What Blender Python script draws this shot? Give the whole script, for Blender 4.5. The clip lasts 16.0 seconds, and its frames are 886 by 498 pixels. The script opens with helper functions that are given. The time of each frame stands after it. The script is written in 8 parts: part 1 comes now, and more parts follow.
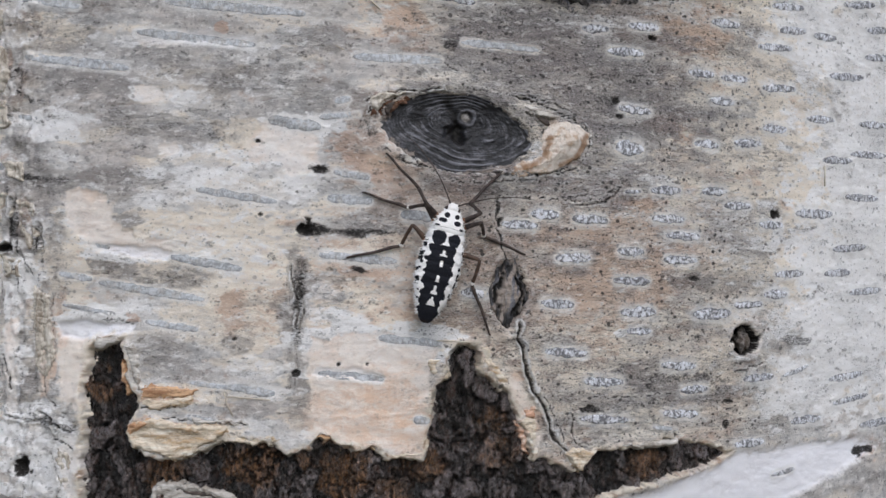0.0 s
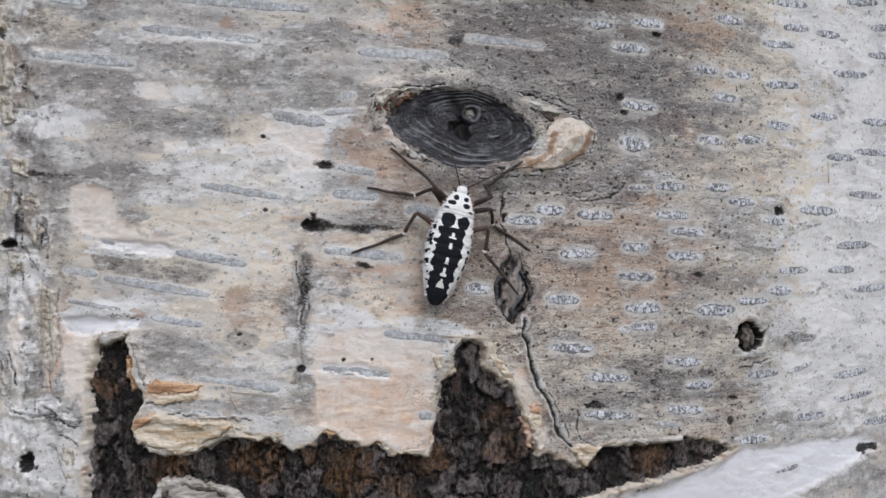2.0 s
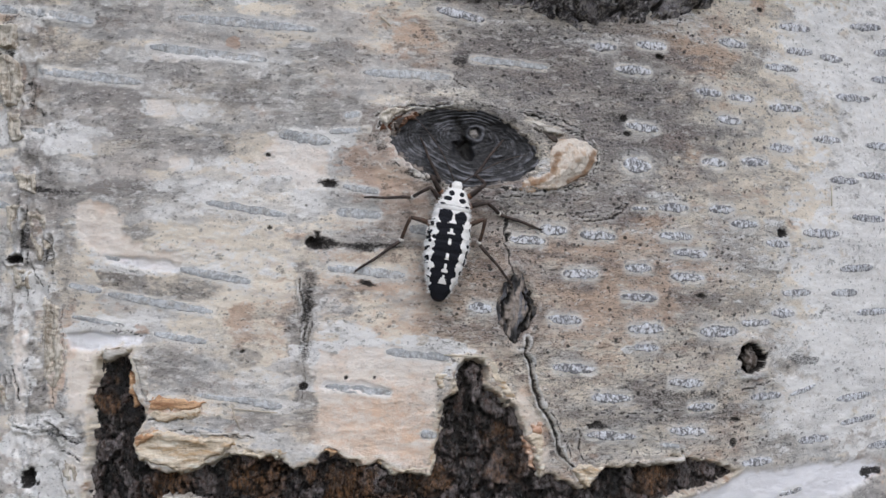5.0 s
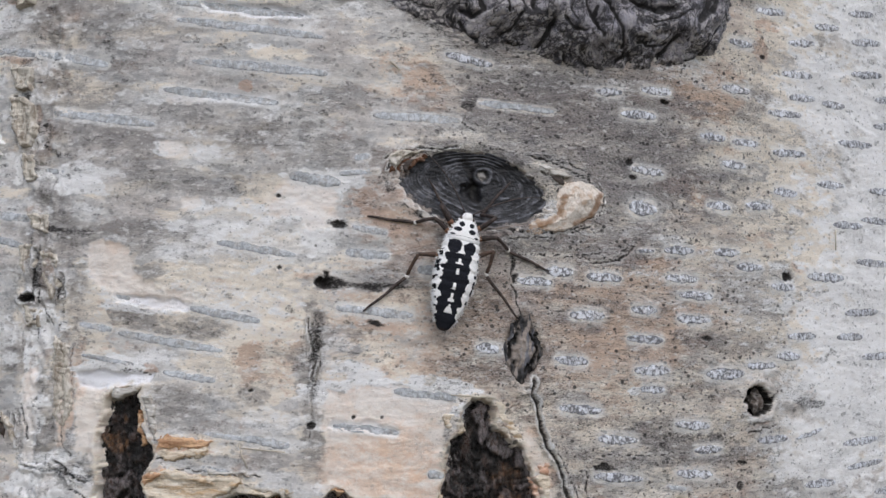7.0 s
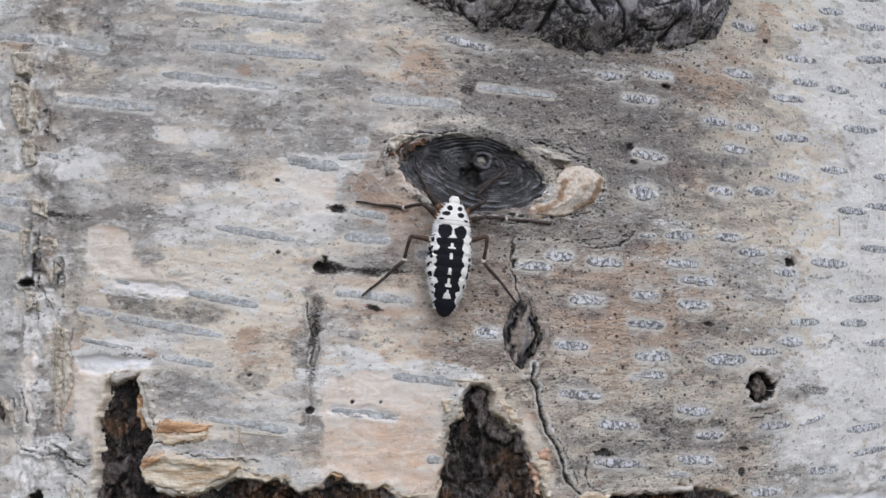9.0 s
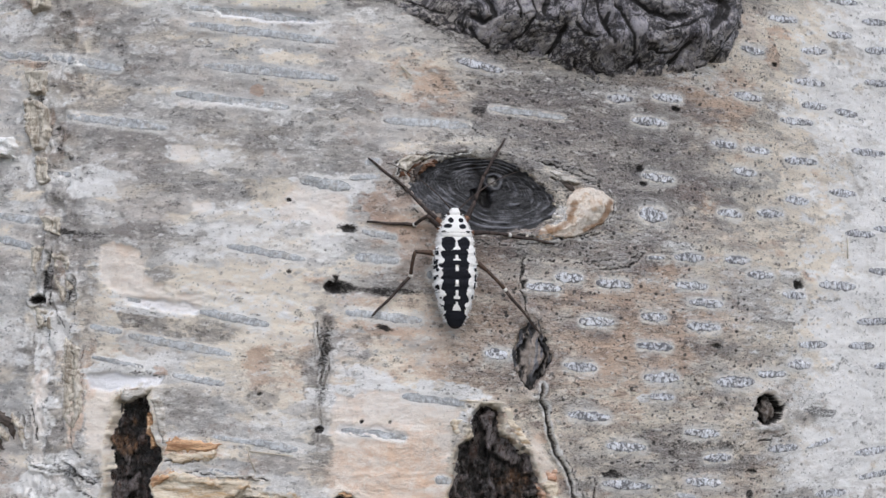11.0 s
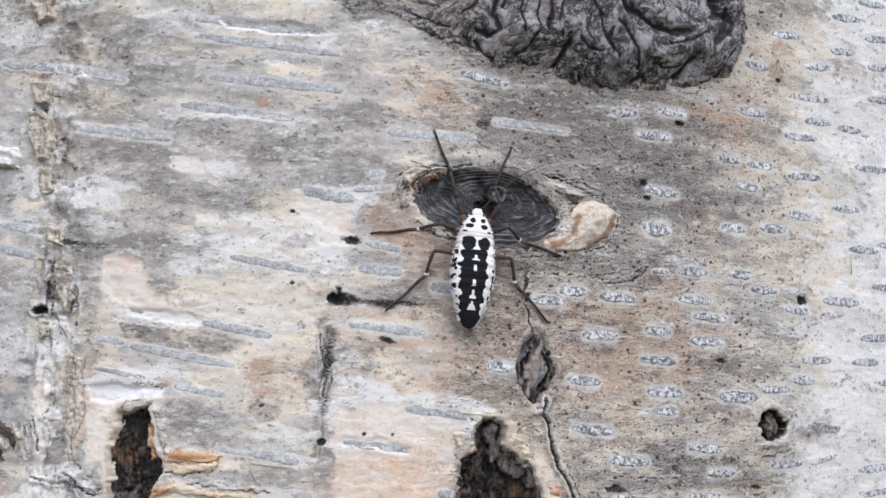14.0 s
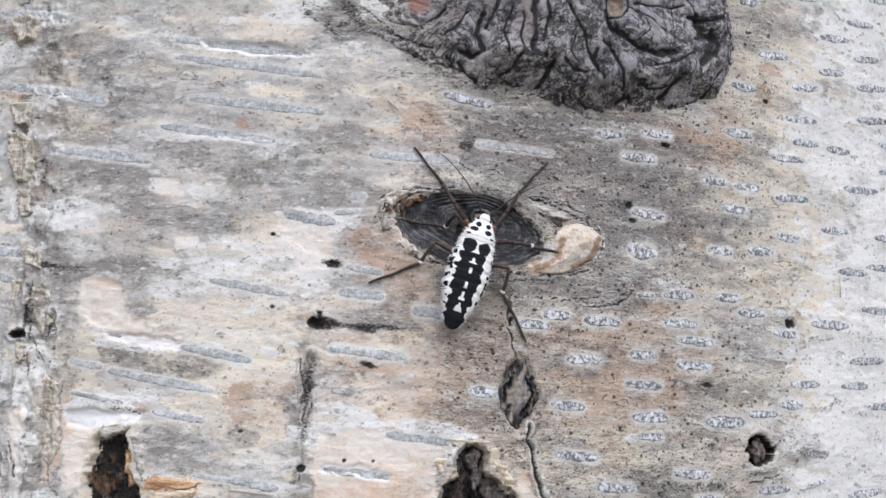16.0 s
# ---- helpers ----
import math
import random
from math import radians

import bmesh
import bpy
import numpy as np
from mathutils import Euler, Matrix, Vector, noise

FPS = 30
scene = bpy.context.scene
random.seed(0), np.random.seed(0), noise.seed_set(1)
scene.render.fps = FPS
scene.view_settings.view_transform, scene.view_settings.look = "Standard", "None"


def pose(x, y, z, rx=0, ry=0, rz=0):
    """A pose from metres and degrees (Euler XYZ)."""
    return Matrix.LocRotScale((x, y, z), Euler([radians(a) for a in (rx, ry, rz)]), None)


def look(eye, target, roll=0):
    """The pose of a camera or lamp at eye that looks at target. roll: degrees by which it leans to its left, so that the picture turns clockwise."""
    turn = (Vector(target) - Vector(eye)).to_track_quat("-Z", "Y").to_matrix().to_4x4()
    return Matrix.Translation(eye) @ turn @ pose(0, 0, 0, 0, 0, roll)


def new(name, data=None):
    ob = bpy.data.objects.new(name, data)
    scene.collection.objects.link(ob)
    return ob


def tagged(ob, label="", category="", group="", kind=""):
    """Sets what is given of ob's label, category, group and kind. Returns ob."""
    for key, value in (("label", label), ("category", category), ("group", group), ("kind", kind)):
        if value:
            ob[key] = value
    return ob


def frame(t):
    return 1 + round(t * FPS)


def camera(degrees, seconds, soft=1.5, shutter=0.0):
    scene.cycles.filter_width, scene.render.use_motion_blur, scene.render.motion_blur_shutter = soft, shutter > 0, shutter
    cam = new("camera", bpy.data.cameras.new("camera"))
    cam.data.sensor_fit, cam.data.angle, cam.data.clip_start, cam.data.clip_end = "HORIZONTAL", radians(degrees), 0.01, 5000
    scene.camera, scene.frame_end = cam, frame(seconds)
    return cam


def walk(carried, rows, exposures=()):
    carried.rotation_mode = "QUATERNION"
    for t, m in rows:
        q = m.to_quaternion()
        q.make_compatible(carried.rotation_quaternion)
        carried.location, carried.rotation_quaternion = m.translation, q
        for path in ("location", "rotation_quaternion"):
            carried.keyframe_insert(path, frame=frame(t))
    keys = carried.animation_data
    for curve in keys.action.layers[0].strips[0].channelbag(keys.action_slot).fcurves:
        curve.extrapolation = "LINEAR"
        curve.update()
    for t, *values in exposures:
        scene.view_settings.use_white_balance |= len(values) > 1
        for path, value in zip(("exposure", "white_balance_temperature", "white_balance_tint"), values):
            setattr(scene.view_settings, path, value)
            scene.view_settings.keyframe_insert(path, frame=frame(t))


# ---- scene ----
MM, EYE = 0.001, 1.3
AX, AY, RAD = -23.65, 251.83, 130.0      # trunk axis and radius, mm

# ---- camera ----
cam = camera(44.92, 16.0, soft=1.5)
ROWS = [
    (0.0, 0.00, 0.00, 0.00, 2.06, 0.00, 0.00),
    (0.5, 0.57, 0.32, -0.33, 1.88, 0.05, -0.03),
    (1.0, -0.17, -0.25, -0.94, 2.24, -0.00, -0.08),
    (1.5, -1.28, 0.13, -1.21, 2.09, 0.01, -0.05),
    (2.0, -0.55, 0.00, -1.16, 2.36, 0.05, 0.01),
    (2.5, -0.19, 0.27, -1.15, 2.52, 0.13, -0.01),
    (3.0, 0.76, 0.33, -1.12, 2.42, 0.11, -0.02),
    (5.5, -0.41, -1.08, -2.22, 4.71, -0.52, 0.23),
    (6.0, 0.11, -2.03, -2.54, 5.90, -0.63, 0.09),
    (6.5, 0.41, -2.31, -3.25, 6.55, -0.63, 0.07),
    (7.0, -0.84, -1.46, -3.41, 6.52, -0.67, 0.41),
    (7.5, 0.23, -1.07, -4.09, 6.25, -0.75, 0.73),
    (8.0, 0.14, -0.92, -4.03, 6.02, -0.78, 0.96),
    (8.5, 0.95, -0.87, -3.76, 5.97, -0.77, 1.01),
    (9.0, 0.71, -0.93, -4.32, 6.14, -0.71, 1.07),
    (11.5, -0.49, -1.55, -3.60, 7.24, -1.32, 1.05),
    (12.0, -0.74, -1.55, -4.28, 7.70, -1.39, 0.91),
    (12.5, -0.57, -1.03, -4.89, 8.05, -1.42, 1.16),
    (13.0, -1.21, -1.00, -3.97, 7.85, -1.38, 1.06),
    (13.5, -0.76, -1.21, -4.69, 8.10, -1.42, 1.04),
    (14.0, -0.67, -1.16, -4.77, 8.08, -1.50, 1.08),
    (14.5, -0.87, -0.72, -4.46, 7.97, -1.50, 1.09),
    (15.0, 0.03, -0.46, -4.10, 8.26, -1.55, 1.15),
    (15.5, 0.76, -0.04, -3.93, 8.93, -1.59, 1.37),
    (16.0, 1.38, 0.13, -3.39, 8.81, -1.55, 1.09),
]
walk(cam, [(t, pose(x * MM, y * MM, EYE + z * MM, 90 + pitch, roll, yaw)) for t, x, y, z, pitch, roll, yaw in ROWS],
     [(0.0, -0.01, 6410, 10), (3.0, -0.01, 6410, 10), (5.5, -0.02, 6410, 10), (7.0, 0.0, 6410, 10), (9.0, 0.0, 6410, 10), (11.5, 0.17, 6410, 10), (12.0, 0.22, 6410, 10), (12.5, 0.28, 6410, 10), (14.0, 0.35, 6410, 10), (16.0, 0.36, 6410, 10)])

# ---- light: bright overcast, a broad soft sun from above the camera's shoulder ----
SUN_UP, SUN_SIDE = 48, 166
world = bpy.data.worlds.new("overcast_sky")
scene.world = world
world.use_nodes = True
wn = world.node_tree
sky = wn.nodes.new("ShaderNodeTexSky")
sky.sky_type, sky.sun_disc = "NISHITA", False
sky.sun_elevation, sky.sun_rotation = radians(SUN_UP), radians(SUN_SIDE)
sky.air_density, sky.dust_density, sky.ozone_density = 1.0, 2.0, 1.0
wn.links.new(sky.outputs[0], wn.nodes["Background"].inputs[0])
wn.nodes["Background"].inputs[1].default_value = 0.13
sun = new("sun", bpy.data.lights.new("sun", "SUN"))
sun.data.energy, sun.data.angle, sun.data.color = 1.5, radians(75), (1.0, 0.985, 0.96)
sun.matrix_world = look((0.0, 0.0, 6.0), (-0.5, 2.0, 3.6))


# ---- node helpers ----
class Nodes:
    def __init__(self, name):
        self.mat = bpy.data.materials.new(name)
        self.mat.use_nodes = True
        self.t = self.mat.node_tree
        self.bsdf = self.t.nodes["Principled BSDF"]

    def put(self, socket, value):
        if isinstance(value, bpy.types.NodeSocket):
            self.t.links.new(value, socket)
        elif isinstance(value, tuple) and len(value) == 3 and socket.type == "RGBA":
            socket.default_value = (*value, 1)
        else:
            socket.default_value = value

    def attr(self, name, vector=False):
        n = self.t.nodes.new("ShaderNodeAttribute")
        n.attribute_name = name
        return n.outputs["Vector" if vector else "Fac"]

    def place(self, scale=(1, 1, 1), kind="object"):
        """Coordinates in millimetres, stretched by scale."""
        if kind == "flat":
            src, k = self.attr("flat", True), 1.0
        elif kind == "world":
            src, k = self.t.nodes.new("ShaderNodeNewGeometry").outputs["Position"], 1000.0
        else:
            src, k = self.t.nodes.new("ShaderNodeTexCoord").outputs["Object"], 1000.0
        n = self.t.nodes.new("ShaderNodeMapping")
        self.put(n.inputs["Vector"], src)
        n.inputs["Scale"].default_value = [k * s for s in scale]
        return n.outputs[0]

    def noise(self, vec, scale=1.0, detail=4.0, rough=0.55, distort=0.0):
        n = self.t.nodes.new("ShaderNodeTexNoise")
        self.put(n.inputs["Vector"], vec)
        n.inputs["Scale"].default_value, n.inputs["Detail"].default_value = scale, detail
        n.inputs["Roughness"].default_value, n.inputs["Distortion"].default_value = rough, distort
        return n.outputs["Fac"]

    def voronoi(self, vec, scale=1.0, feature="F1", rand=1.0, out="Distance"):
        n = self.t.nodes.new("ShaderNodeTexVoronoi")
        n.feature = feature
        self.put(n.inputs["Vector"], vec)
        n.inputs["Scale"].default_value, n.inputs["Randomness"].default_value = scale, rand
        return n.outputs[out]

    def span(self, x, a, b, lo=0.0, hi=1.0):
        n = self.t.nodes.new("ShaderNodeMapRange")
        n.interpolation_type = "SMOOTHSTEP" if b > a else "LINEAR"
        for i, v in enumerate((x, a, b, lo, hi)):
            self.put(n.inputs[i], v)
        return n.outputs[0]

    def calc(self, op, a, b=0.0, clamp=False):
        n = self.t.nodes.new("ShaderNodeMath")
        n.operation, n.use_clamp = op, clamp
        self.put(n.inputs[0], a), self.put(n.inputs[1], b)
        return n.outputs[0]

    def mix(self, a, b, f, how="MIX"):
        n = self.t.nodes.new("ShaderNodeMix")
        n.data_type, n.blend_type, n.clamp_factor = "RGBA", how, True
        self.put(n.inputs[0], f), self.put(n.inputs[6], a), self.put(n.inputs[7], b)
        return n.outputs[2]

    def bump(self, height, mm, strength=1.0, under=None):
        n = self.t.nodes.new("ShaderNodeBump")
        n.inputs["Distance"].default_value, n.inputs["Strength"].default_value = mm * MM, strength
        self.put(n.inputs["Height"], height)
        if under is not None:
            self.put(n.inputs["Normal"], under)
        return n.outputs[0]

    def done(self, colour, rough=0.8, normal=None, gloss=0.3):
        self.put(self.bsdf.inputs["Base Color"], colour)
        self.put(self.bsdf.inputs["Roughness"], rough)
        self.bsdf.inputs["Specular IOR Level"].default_value = gloss
        if normal is not None:
            self.put(self.bsdf.inputs["Normal"], normal)
        return self.mat


def birch_bark():
    n = Nodes("birch_bark")
    where = n.attr("crinkle")
    streak = n.noise(n.place((0.34, 1.15, 1), "flat"), 1.0, 8, 0.66, 0.4)
    cloud = n.noise(n.place((0.5, 0.62, 1), "flat"), 1.0, 8, 0.68, 0.6)
    share = n.span(where, 0.0, 1.0, 0.3, 1.0)
    streak = n.calc("ADD", n.calc("MULTIPLY", streak, share), n.calc("MULTIPLY", cloud, n.calc("SUBTRACT", 1.0, share)))
    blotch = n.noise(n.place((0.6, 1.0, 1), "flat"), 1.0, 8, 0.7, 0.5)
    fine = n.noise(n.place((2.2, 4.2, 1), "flat"), 1.0, 6, 0.7)
    fleck = n.noise(n.place((2.6, 4.2, 1), "flat"), 1.0, 8, 0.82, 0.2)
    grain = n.noise(n.place((8, 9, 1), "flat"), 1.0, 3, 0.65)
    crust = n.noise(n.place((0.42, 1.0, 1), "flat"), 1.6, 10, 0.74, 0.3)
    hush = n.calc("SUBTRACT", 1.0, n.calc("ADD", n.attr("sheet"), n.calc("MULTIPLY", n.attr("bare"), 0.75)), True)
    calm = n.calc("MULTIPLY", hush, n.span(n.attr("crinkle"), 0.0, 1.0, 0.42, 0.92))

    def off(x, k):
        return n.calc("MULTIPLY", n.calc("SUBTRACT", x, 0.5), k)

    col = n.mix(n.mix((0.74, 0.715, 0.69), (0.88, 0.81, 0.715), where), n.mix((0.47, 0.465, 0.465), (0.59, 0.55, 0.51), where), n.span(streak, 0.40, 0.60))
    col = n.mix(col, (0.68, 0.645, 0.60), n.span(blotch, 0.53, 0.62, 0.0, 0.6))
    wander = n.calc("ADD", n.calc("ADD", off(streak, 1.5), off(blotch, 1.5)), off(fleck, 1.4))

    def lay(col, name, paint, top=1.0):
        a = n.attr(name)
        f = n.calc("ADD", a, n.calc("MULTIPLY", wander, n.span(a, 0.0, 0.25)))
        return n.mix(col, paint, n.span(f, 0.15, 0.75, 0.0, top))

    tint = n.noise(n.place((0.09, 0.16, 1), "flat"), 1.0, 3)
    col = n.mix(col, (0.66, 0.475, 0.365), n.calc("MULTIPLY", n.span(tint, 0.42, 0.64, 0.0, 0.34), n.span(n.attr("crinkle"), 0.0, 1.0, 0.6, 1.0)))
    col = lay(col, "cream", (0.95, 0.855, 0.735), 0.95)
    col = lay(col, "tan", (0.58, 0.355, 0.235), 0.60)
    # weathered grey settles as dense mottling
    grey = n.attr("grey")
    mott = n.calc("ADD", n.calc("ADD", n.calc("MULTIPLY", grey, 0.56), off(streak, 0.55)), n.calc("ADD", n.calc("MULTIPLY", off(fleck, 1.7), n.span(n.attr("crinkle"), 0.0, 1.0, 0.4, 1.0)), off(blotch, 0.9)))
    dusty = n.span(n.attr("crinkle"), 0.0, 1.0, 0.50, 0.0)
    shade = n.mix(n.mix((0.125, 0.116, 0.120), (0.30, 0.278, 0.278), n.span(fine, 0.40, 0.60)), (0.44, 0.41, 0.385), dusty)
    col = n.mix(col, shade, n.calc("MULTIPLY", n.span(mott, 0.10, 0.62, 0.0, 0.86), n.span(n.attr("crinkle"), 0.0, 1.0, 1.0, 0.74)))
    col = n.mix(col, (0.25, 0.232, 0.25), n.calc("MULTIPLY", n.span(n.calc("ADD", grey, off(cloud, 0.8)), 0.45, 1.0, 0.0, 0.42), n.attr("crinkle")))
    smear = n.noise(n.place((0.085, 0.40, 1), "flat"), 1.0, 6, 0.62, 0.5)
    col = n.mix(col, (0.275, 0.262, 0.262), n.calc("MULTIPLY", n.span(smear, 0.53, 0.68, 0.0, 0.34), hush))
    col = n.mix(col, (0.80, 0.755, 0.70), n.span(smear, 0.47, 0.34, 0.0, 0.5))
    col = lay(col, "pale", (0.97, 0.955, 0.95), 1.0)
    col = n.mix(col, (0.86, 0.84, 0.815), n.span(crust, 0.545, 0.60, 0.0, 0.62))
    col = n.mix(col, n.mix((0.98, 0.895, 0.825), (0.93, 0.82, 0.735), n.span(cloud, 0.42, 0.62)), n.calc("MULTIPLY", n.attr("bare"), n.span(fleck, 0.62, 0.50, 0.55, 1.0)))
    col = n.mix(col, (0.90, 0.60, 0.40), n.calc("MULTIPLY", n.calc("MULTIPLY", n.attr("bare"), n.attr("tan")), n.span(n.calc("ADD", streak, off(fleck, 0.5)), 0.35, 0.62, 0.1, 0.75)))
    col = n.mix(col, (0.945, 0.94, 0.985), n.attr("sheet"))
    # sandy grain, wrinkles and dark dots
    col = n.mix(col, (0.14, 0.125, 0.115), n.calc("MULTIPLY", n.span(fleck, 0.575, 0.635, 0.0, 0.5), calm))
    col = n.mix(col, (0.76, 0.73, 0.69), n.calc("MULTIPLY", n.span(fleck, 0.42, 0.35, 0.0, 0.45), calm))
    wrinkle = n.noise(n.place((1.3, 6.0, 1), "flat"), 1.0, 7, 0.8, 0.9)
    patchy = n.noise(n.place((0.12, 0.2, 1), "flat"), 1.0, 3)
    lines = n.calc("MULTIPLY", n.calc("MULTIPLY", n.span(wrinkle, 0.535, 0.59), n.span(n.calc("ADD", patchy, n.calc("ADD", n.calc("MULTIPLY", grey, 0.12), n.calc("MULTIPLY", n.attr("crinkle"), 0.22))), 0.50, 0.78)), hush)
    col = n.mix(col, (0.05, 0.046, 0.046), n.calc("MULTIPLY", lines, 0.6))
    for scale, low, high, most, depth in ((0.85, 0.435, 0.69, 0.25, 0.95), (1.9, 0.445, 0.67, 0.27, 0.9)):
        dot = n.voronoi(n.place((scale, scale * 1.15, 1), "flat"), 1.0)
        size = n.span(n.noise(n.place((scale * 0.6, scale * 0.8, 1), "flat"), 1.0, 3), low - 0.04, high - 0.12, 0.0, most)
        spots = n.calc("MULTIPLY", n.span(n.calc("SUBTRACT", dot, n.calc("ADD", size, off(grain, 0.16))), 0.0, -0.05), calm)
        col = n.mix(col, (0.055, 0.05, 0.048), n.calc("MULTIPLY", spots, depth))
    clump = n.calc("MULTIPLY", n.attr("crinkle"), n.span(n.calc("ADD", n.noise(n.place((0.22, 0.42, 1), "flat"), 1.0, 5, 0.65), n.calc("MULTIPLY", grey, 0.22)), 0.50, 0.68, 0.06, 1.0))
    sand = n.noise(n.place((3.6, 6.8, 1), "flat"), 1.0, 5, 0.72, 0.5)
    col = n.mix(col, (0.04, 0.037, 0.038), n.calc("MULTIPLY", n.span(sand, 0.55, 0.60, 0.0, 0.55), n.calc("MULTIPLY", hush, clump)))
    col = n.mix(col, (0.84, 0.82, 0.80), n.calc("MULTIPLY", n.span(sand, 0.45, 0.37, 0.0, 0.35), n.calc("MULTIPLY", hush, clump)))
    col = n.mix(col, (0.10, 0.092, 0.088), n.calc("MULTIPLY", n.span(grain, 0.58, 0.66, 0.0, 0.4), calm))
    col = n.mix(col, (0.86, 0.85, 0.84), n.calc("MULTIPLY", n.attr("rim"), n.span(n.calc("ADD", fleck, off(grain, 0.4)), 0.58, 0.42, 0.35, 0.95)))
    col = n.mix(col, n.mix((0.84, 0.75, 0.62), (0.46, 0.28, 0.16), n.span(blotch, 0.50, 0.62)), n.calc("MULTIPLY", n.attr("edge"), n.span(fine, 0.35, 0.6, 0.3, 0.9)))
    # grime stains, plus shade painted into the hole, pits and cracks
    dirt_shade = n.attr("dirt_shade")
    col = n.mix(col, (0.026, 0.023, 0.022), n.span(n.calc("ADD", dirt_shade, n.calc("MULTIPLY", n.calc("ADD", off(fleck, 2.4), off(fine, 1.0)), n.span(dirt_shade, 0.02, 0.3))), 0.15, 0.85))
    nor = n.bump(crust, 0.20, 0.6)
    nor = n.bump(n.calc("ADD", n.calc("MULTIPLY", fine, 0.6), n.calc("MULTIPLY", grain, 0.5)), 0.16, 0.9, nor)
    nor = n.bump(n.calc("MULTIPLY", n.calc("ADD", n.calc("ADD", fleck, lines), n.calc("MULTIPLY", sand, n.attr("crinkle"))), -1.0), 0.15, 0.85, nor)
    return n.done(col, n.span(blotch, 0.3, 0.7, 0.62, 0.85), nor, 0.3)


def inner_bark():
    n = Nodes("inner_bark")
    p = n.place((1, 1, 1), "flat")
    a, b = n.noise(p, 0.7, 6, 0.7, 0.5), n.noise(n.place((2.6, 1.5, 2), "flat"), 1.0, 6, 0.75)
    c, e = n.noise(n.place((1.1, 0.42, 1), "flat"), 1.0, 7, 0.75, 0.6), n.noise(n.place((3.6, 0.8, 1), "flat"), 1.0, 6, 0.8, 0.3)
    tone = n.attr("tone")
    col = n.mix((0.008, 0.006, 0.006), (0.120, 0.066, 0.048), n.span(n.calc("ADD", c, n.calc("MULTIPLY", tone, 0.35)), 0.58, 0.86))
    # lilac-grey highlights of the glossy plates, painted as colour
    glint = n.calc("ADD", n.calc("MULTIPLY", tone, 0.5), n.calc("ADD", b, n.calc("MULTIPLY", n.calc("SUBTRACT", e, 0.5), 0.9)))
    col = n.mix(col, (0.36, 0.32, 0.325), n.span(glint, 0.70, 0.92, 0.0, 0.7))
    rust = n.calc("ADD", n.attr("rust"), n.calc("MULTIPLY", n.calc("SUBTRACT", a, 0.5), 1.1))
    col = n.mix(col, n.mix((0.075, 0.034, 0.018), (0.44, 0.225, 0.10), n.span(n.calc("ADD", e, n.calc("MULTIPLY", n.calc("SUBTRACT", b, 0.5), 0.6)), 0.40, 0.64)), n.span(rust, 0.30, 0.80, 0.0, 0.92))
    # small pale flecks paint in the brightest glints
    col = n.mix(col, (0.60, 0.56, 0.545), n.span(n.noise(p, 1.9, 7, 0.82), 0.66, 0.70, 0.0, 0.6))
    col = n.mix(col, (0.006, 0.005, 0.005), n.calc("MULTIPLY", n.attr("joint"), 0.92))
    col = n.mix(col, (0.008, 0.007, 0.007), n.span(n.calc("ABSOLUTE", n.calc("SUBTRACT", c, 0.5)), 0.026, 0.008, 0.0, 0.9))
    nor = n.bump(n.calc("ADD", b, e), 0.6, 1.0)
    nor = n.bump(n.noise(p, 4.0, 5, 0.75), 0.30, 1.0, nor)
    return n.done(col, n.span(b, 0.35, 0.65, 0.15, 0.5), nor, 0.8)


def knot_wood():
    n = Nodes("weathered_knot_wood")
    p = n.place((1, 1, 1), "flat")
    a, b = n.noise(p, 0.5, 5, 0.65), n.noise(p, 4.0, 5, 0.7)
    ring = n.attr("ring")
    level = n.calc("ADD", ring, n.calc("ADD", n.calc("MULTIPLY", n.calc("SUBTRACT", b, 0.5), 0.55), n.calc("MULTIPLY", n.calc("SUBTRACT", a, 0.5), 2.3)))
    col = n.mix((0.011, 0.011, 0.014), (0.185, 0.187, 0.212), n.span(level, 0.28, 1.25))
    col = n.mix(col, (0.17, 0.15, 0.14), n.span(a, 0.58, 0.74, 0.0, 0.35))
    col = n.mix(col, (0.44, 0.41, 0.385), n.calc("MULTIPLY", n.attr("pale"), n.span(b, 0.62, 0.42, 0.35, 1.0)))
    col = n.mix(col, (0.30, 0.255, 0.225), n.span(n.calc("ADD", n.attr("fray"), n.calc("MULTIPLY", n.calc("SUBTRACT", b, 0.5), 1.6)), 0.3, 0.8))
    # near-black paint: shade of hollow, notch and scar grooves, with some grime
    col = n.mix(col, (0.010, 0.009, 0.009), n.attr("dirt_shade"))
    nor = n.bump(n.calc("ADD", n.calc("MULTIPLY", ring, 0.5), n.calc("MULTIPLY", b, 0.7)), 0.22, 0.9)
    return n.done(col, n.span(b, 0.35, 0.65, 0.36, 0.62), nor, 0.5)


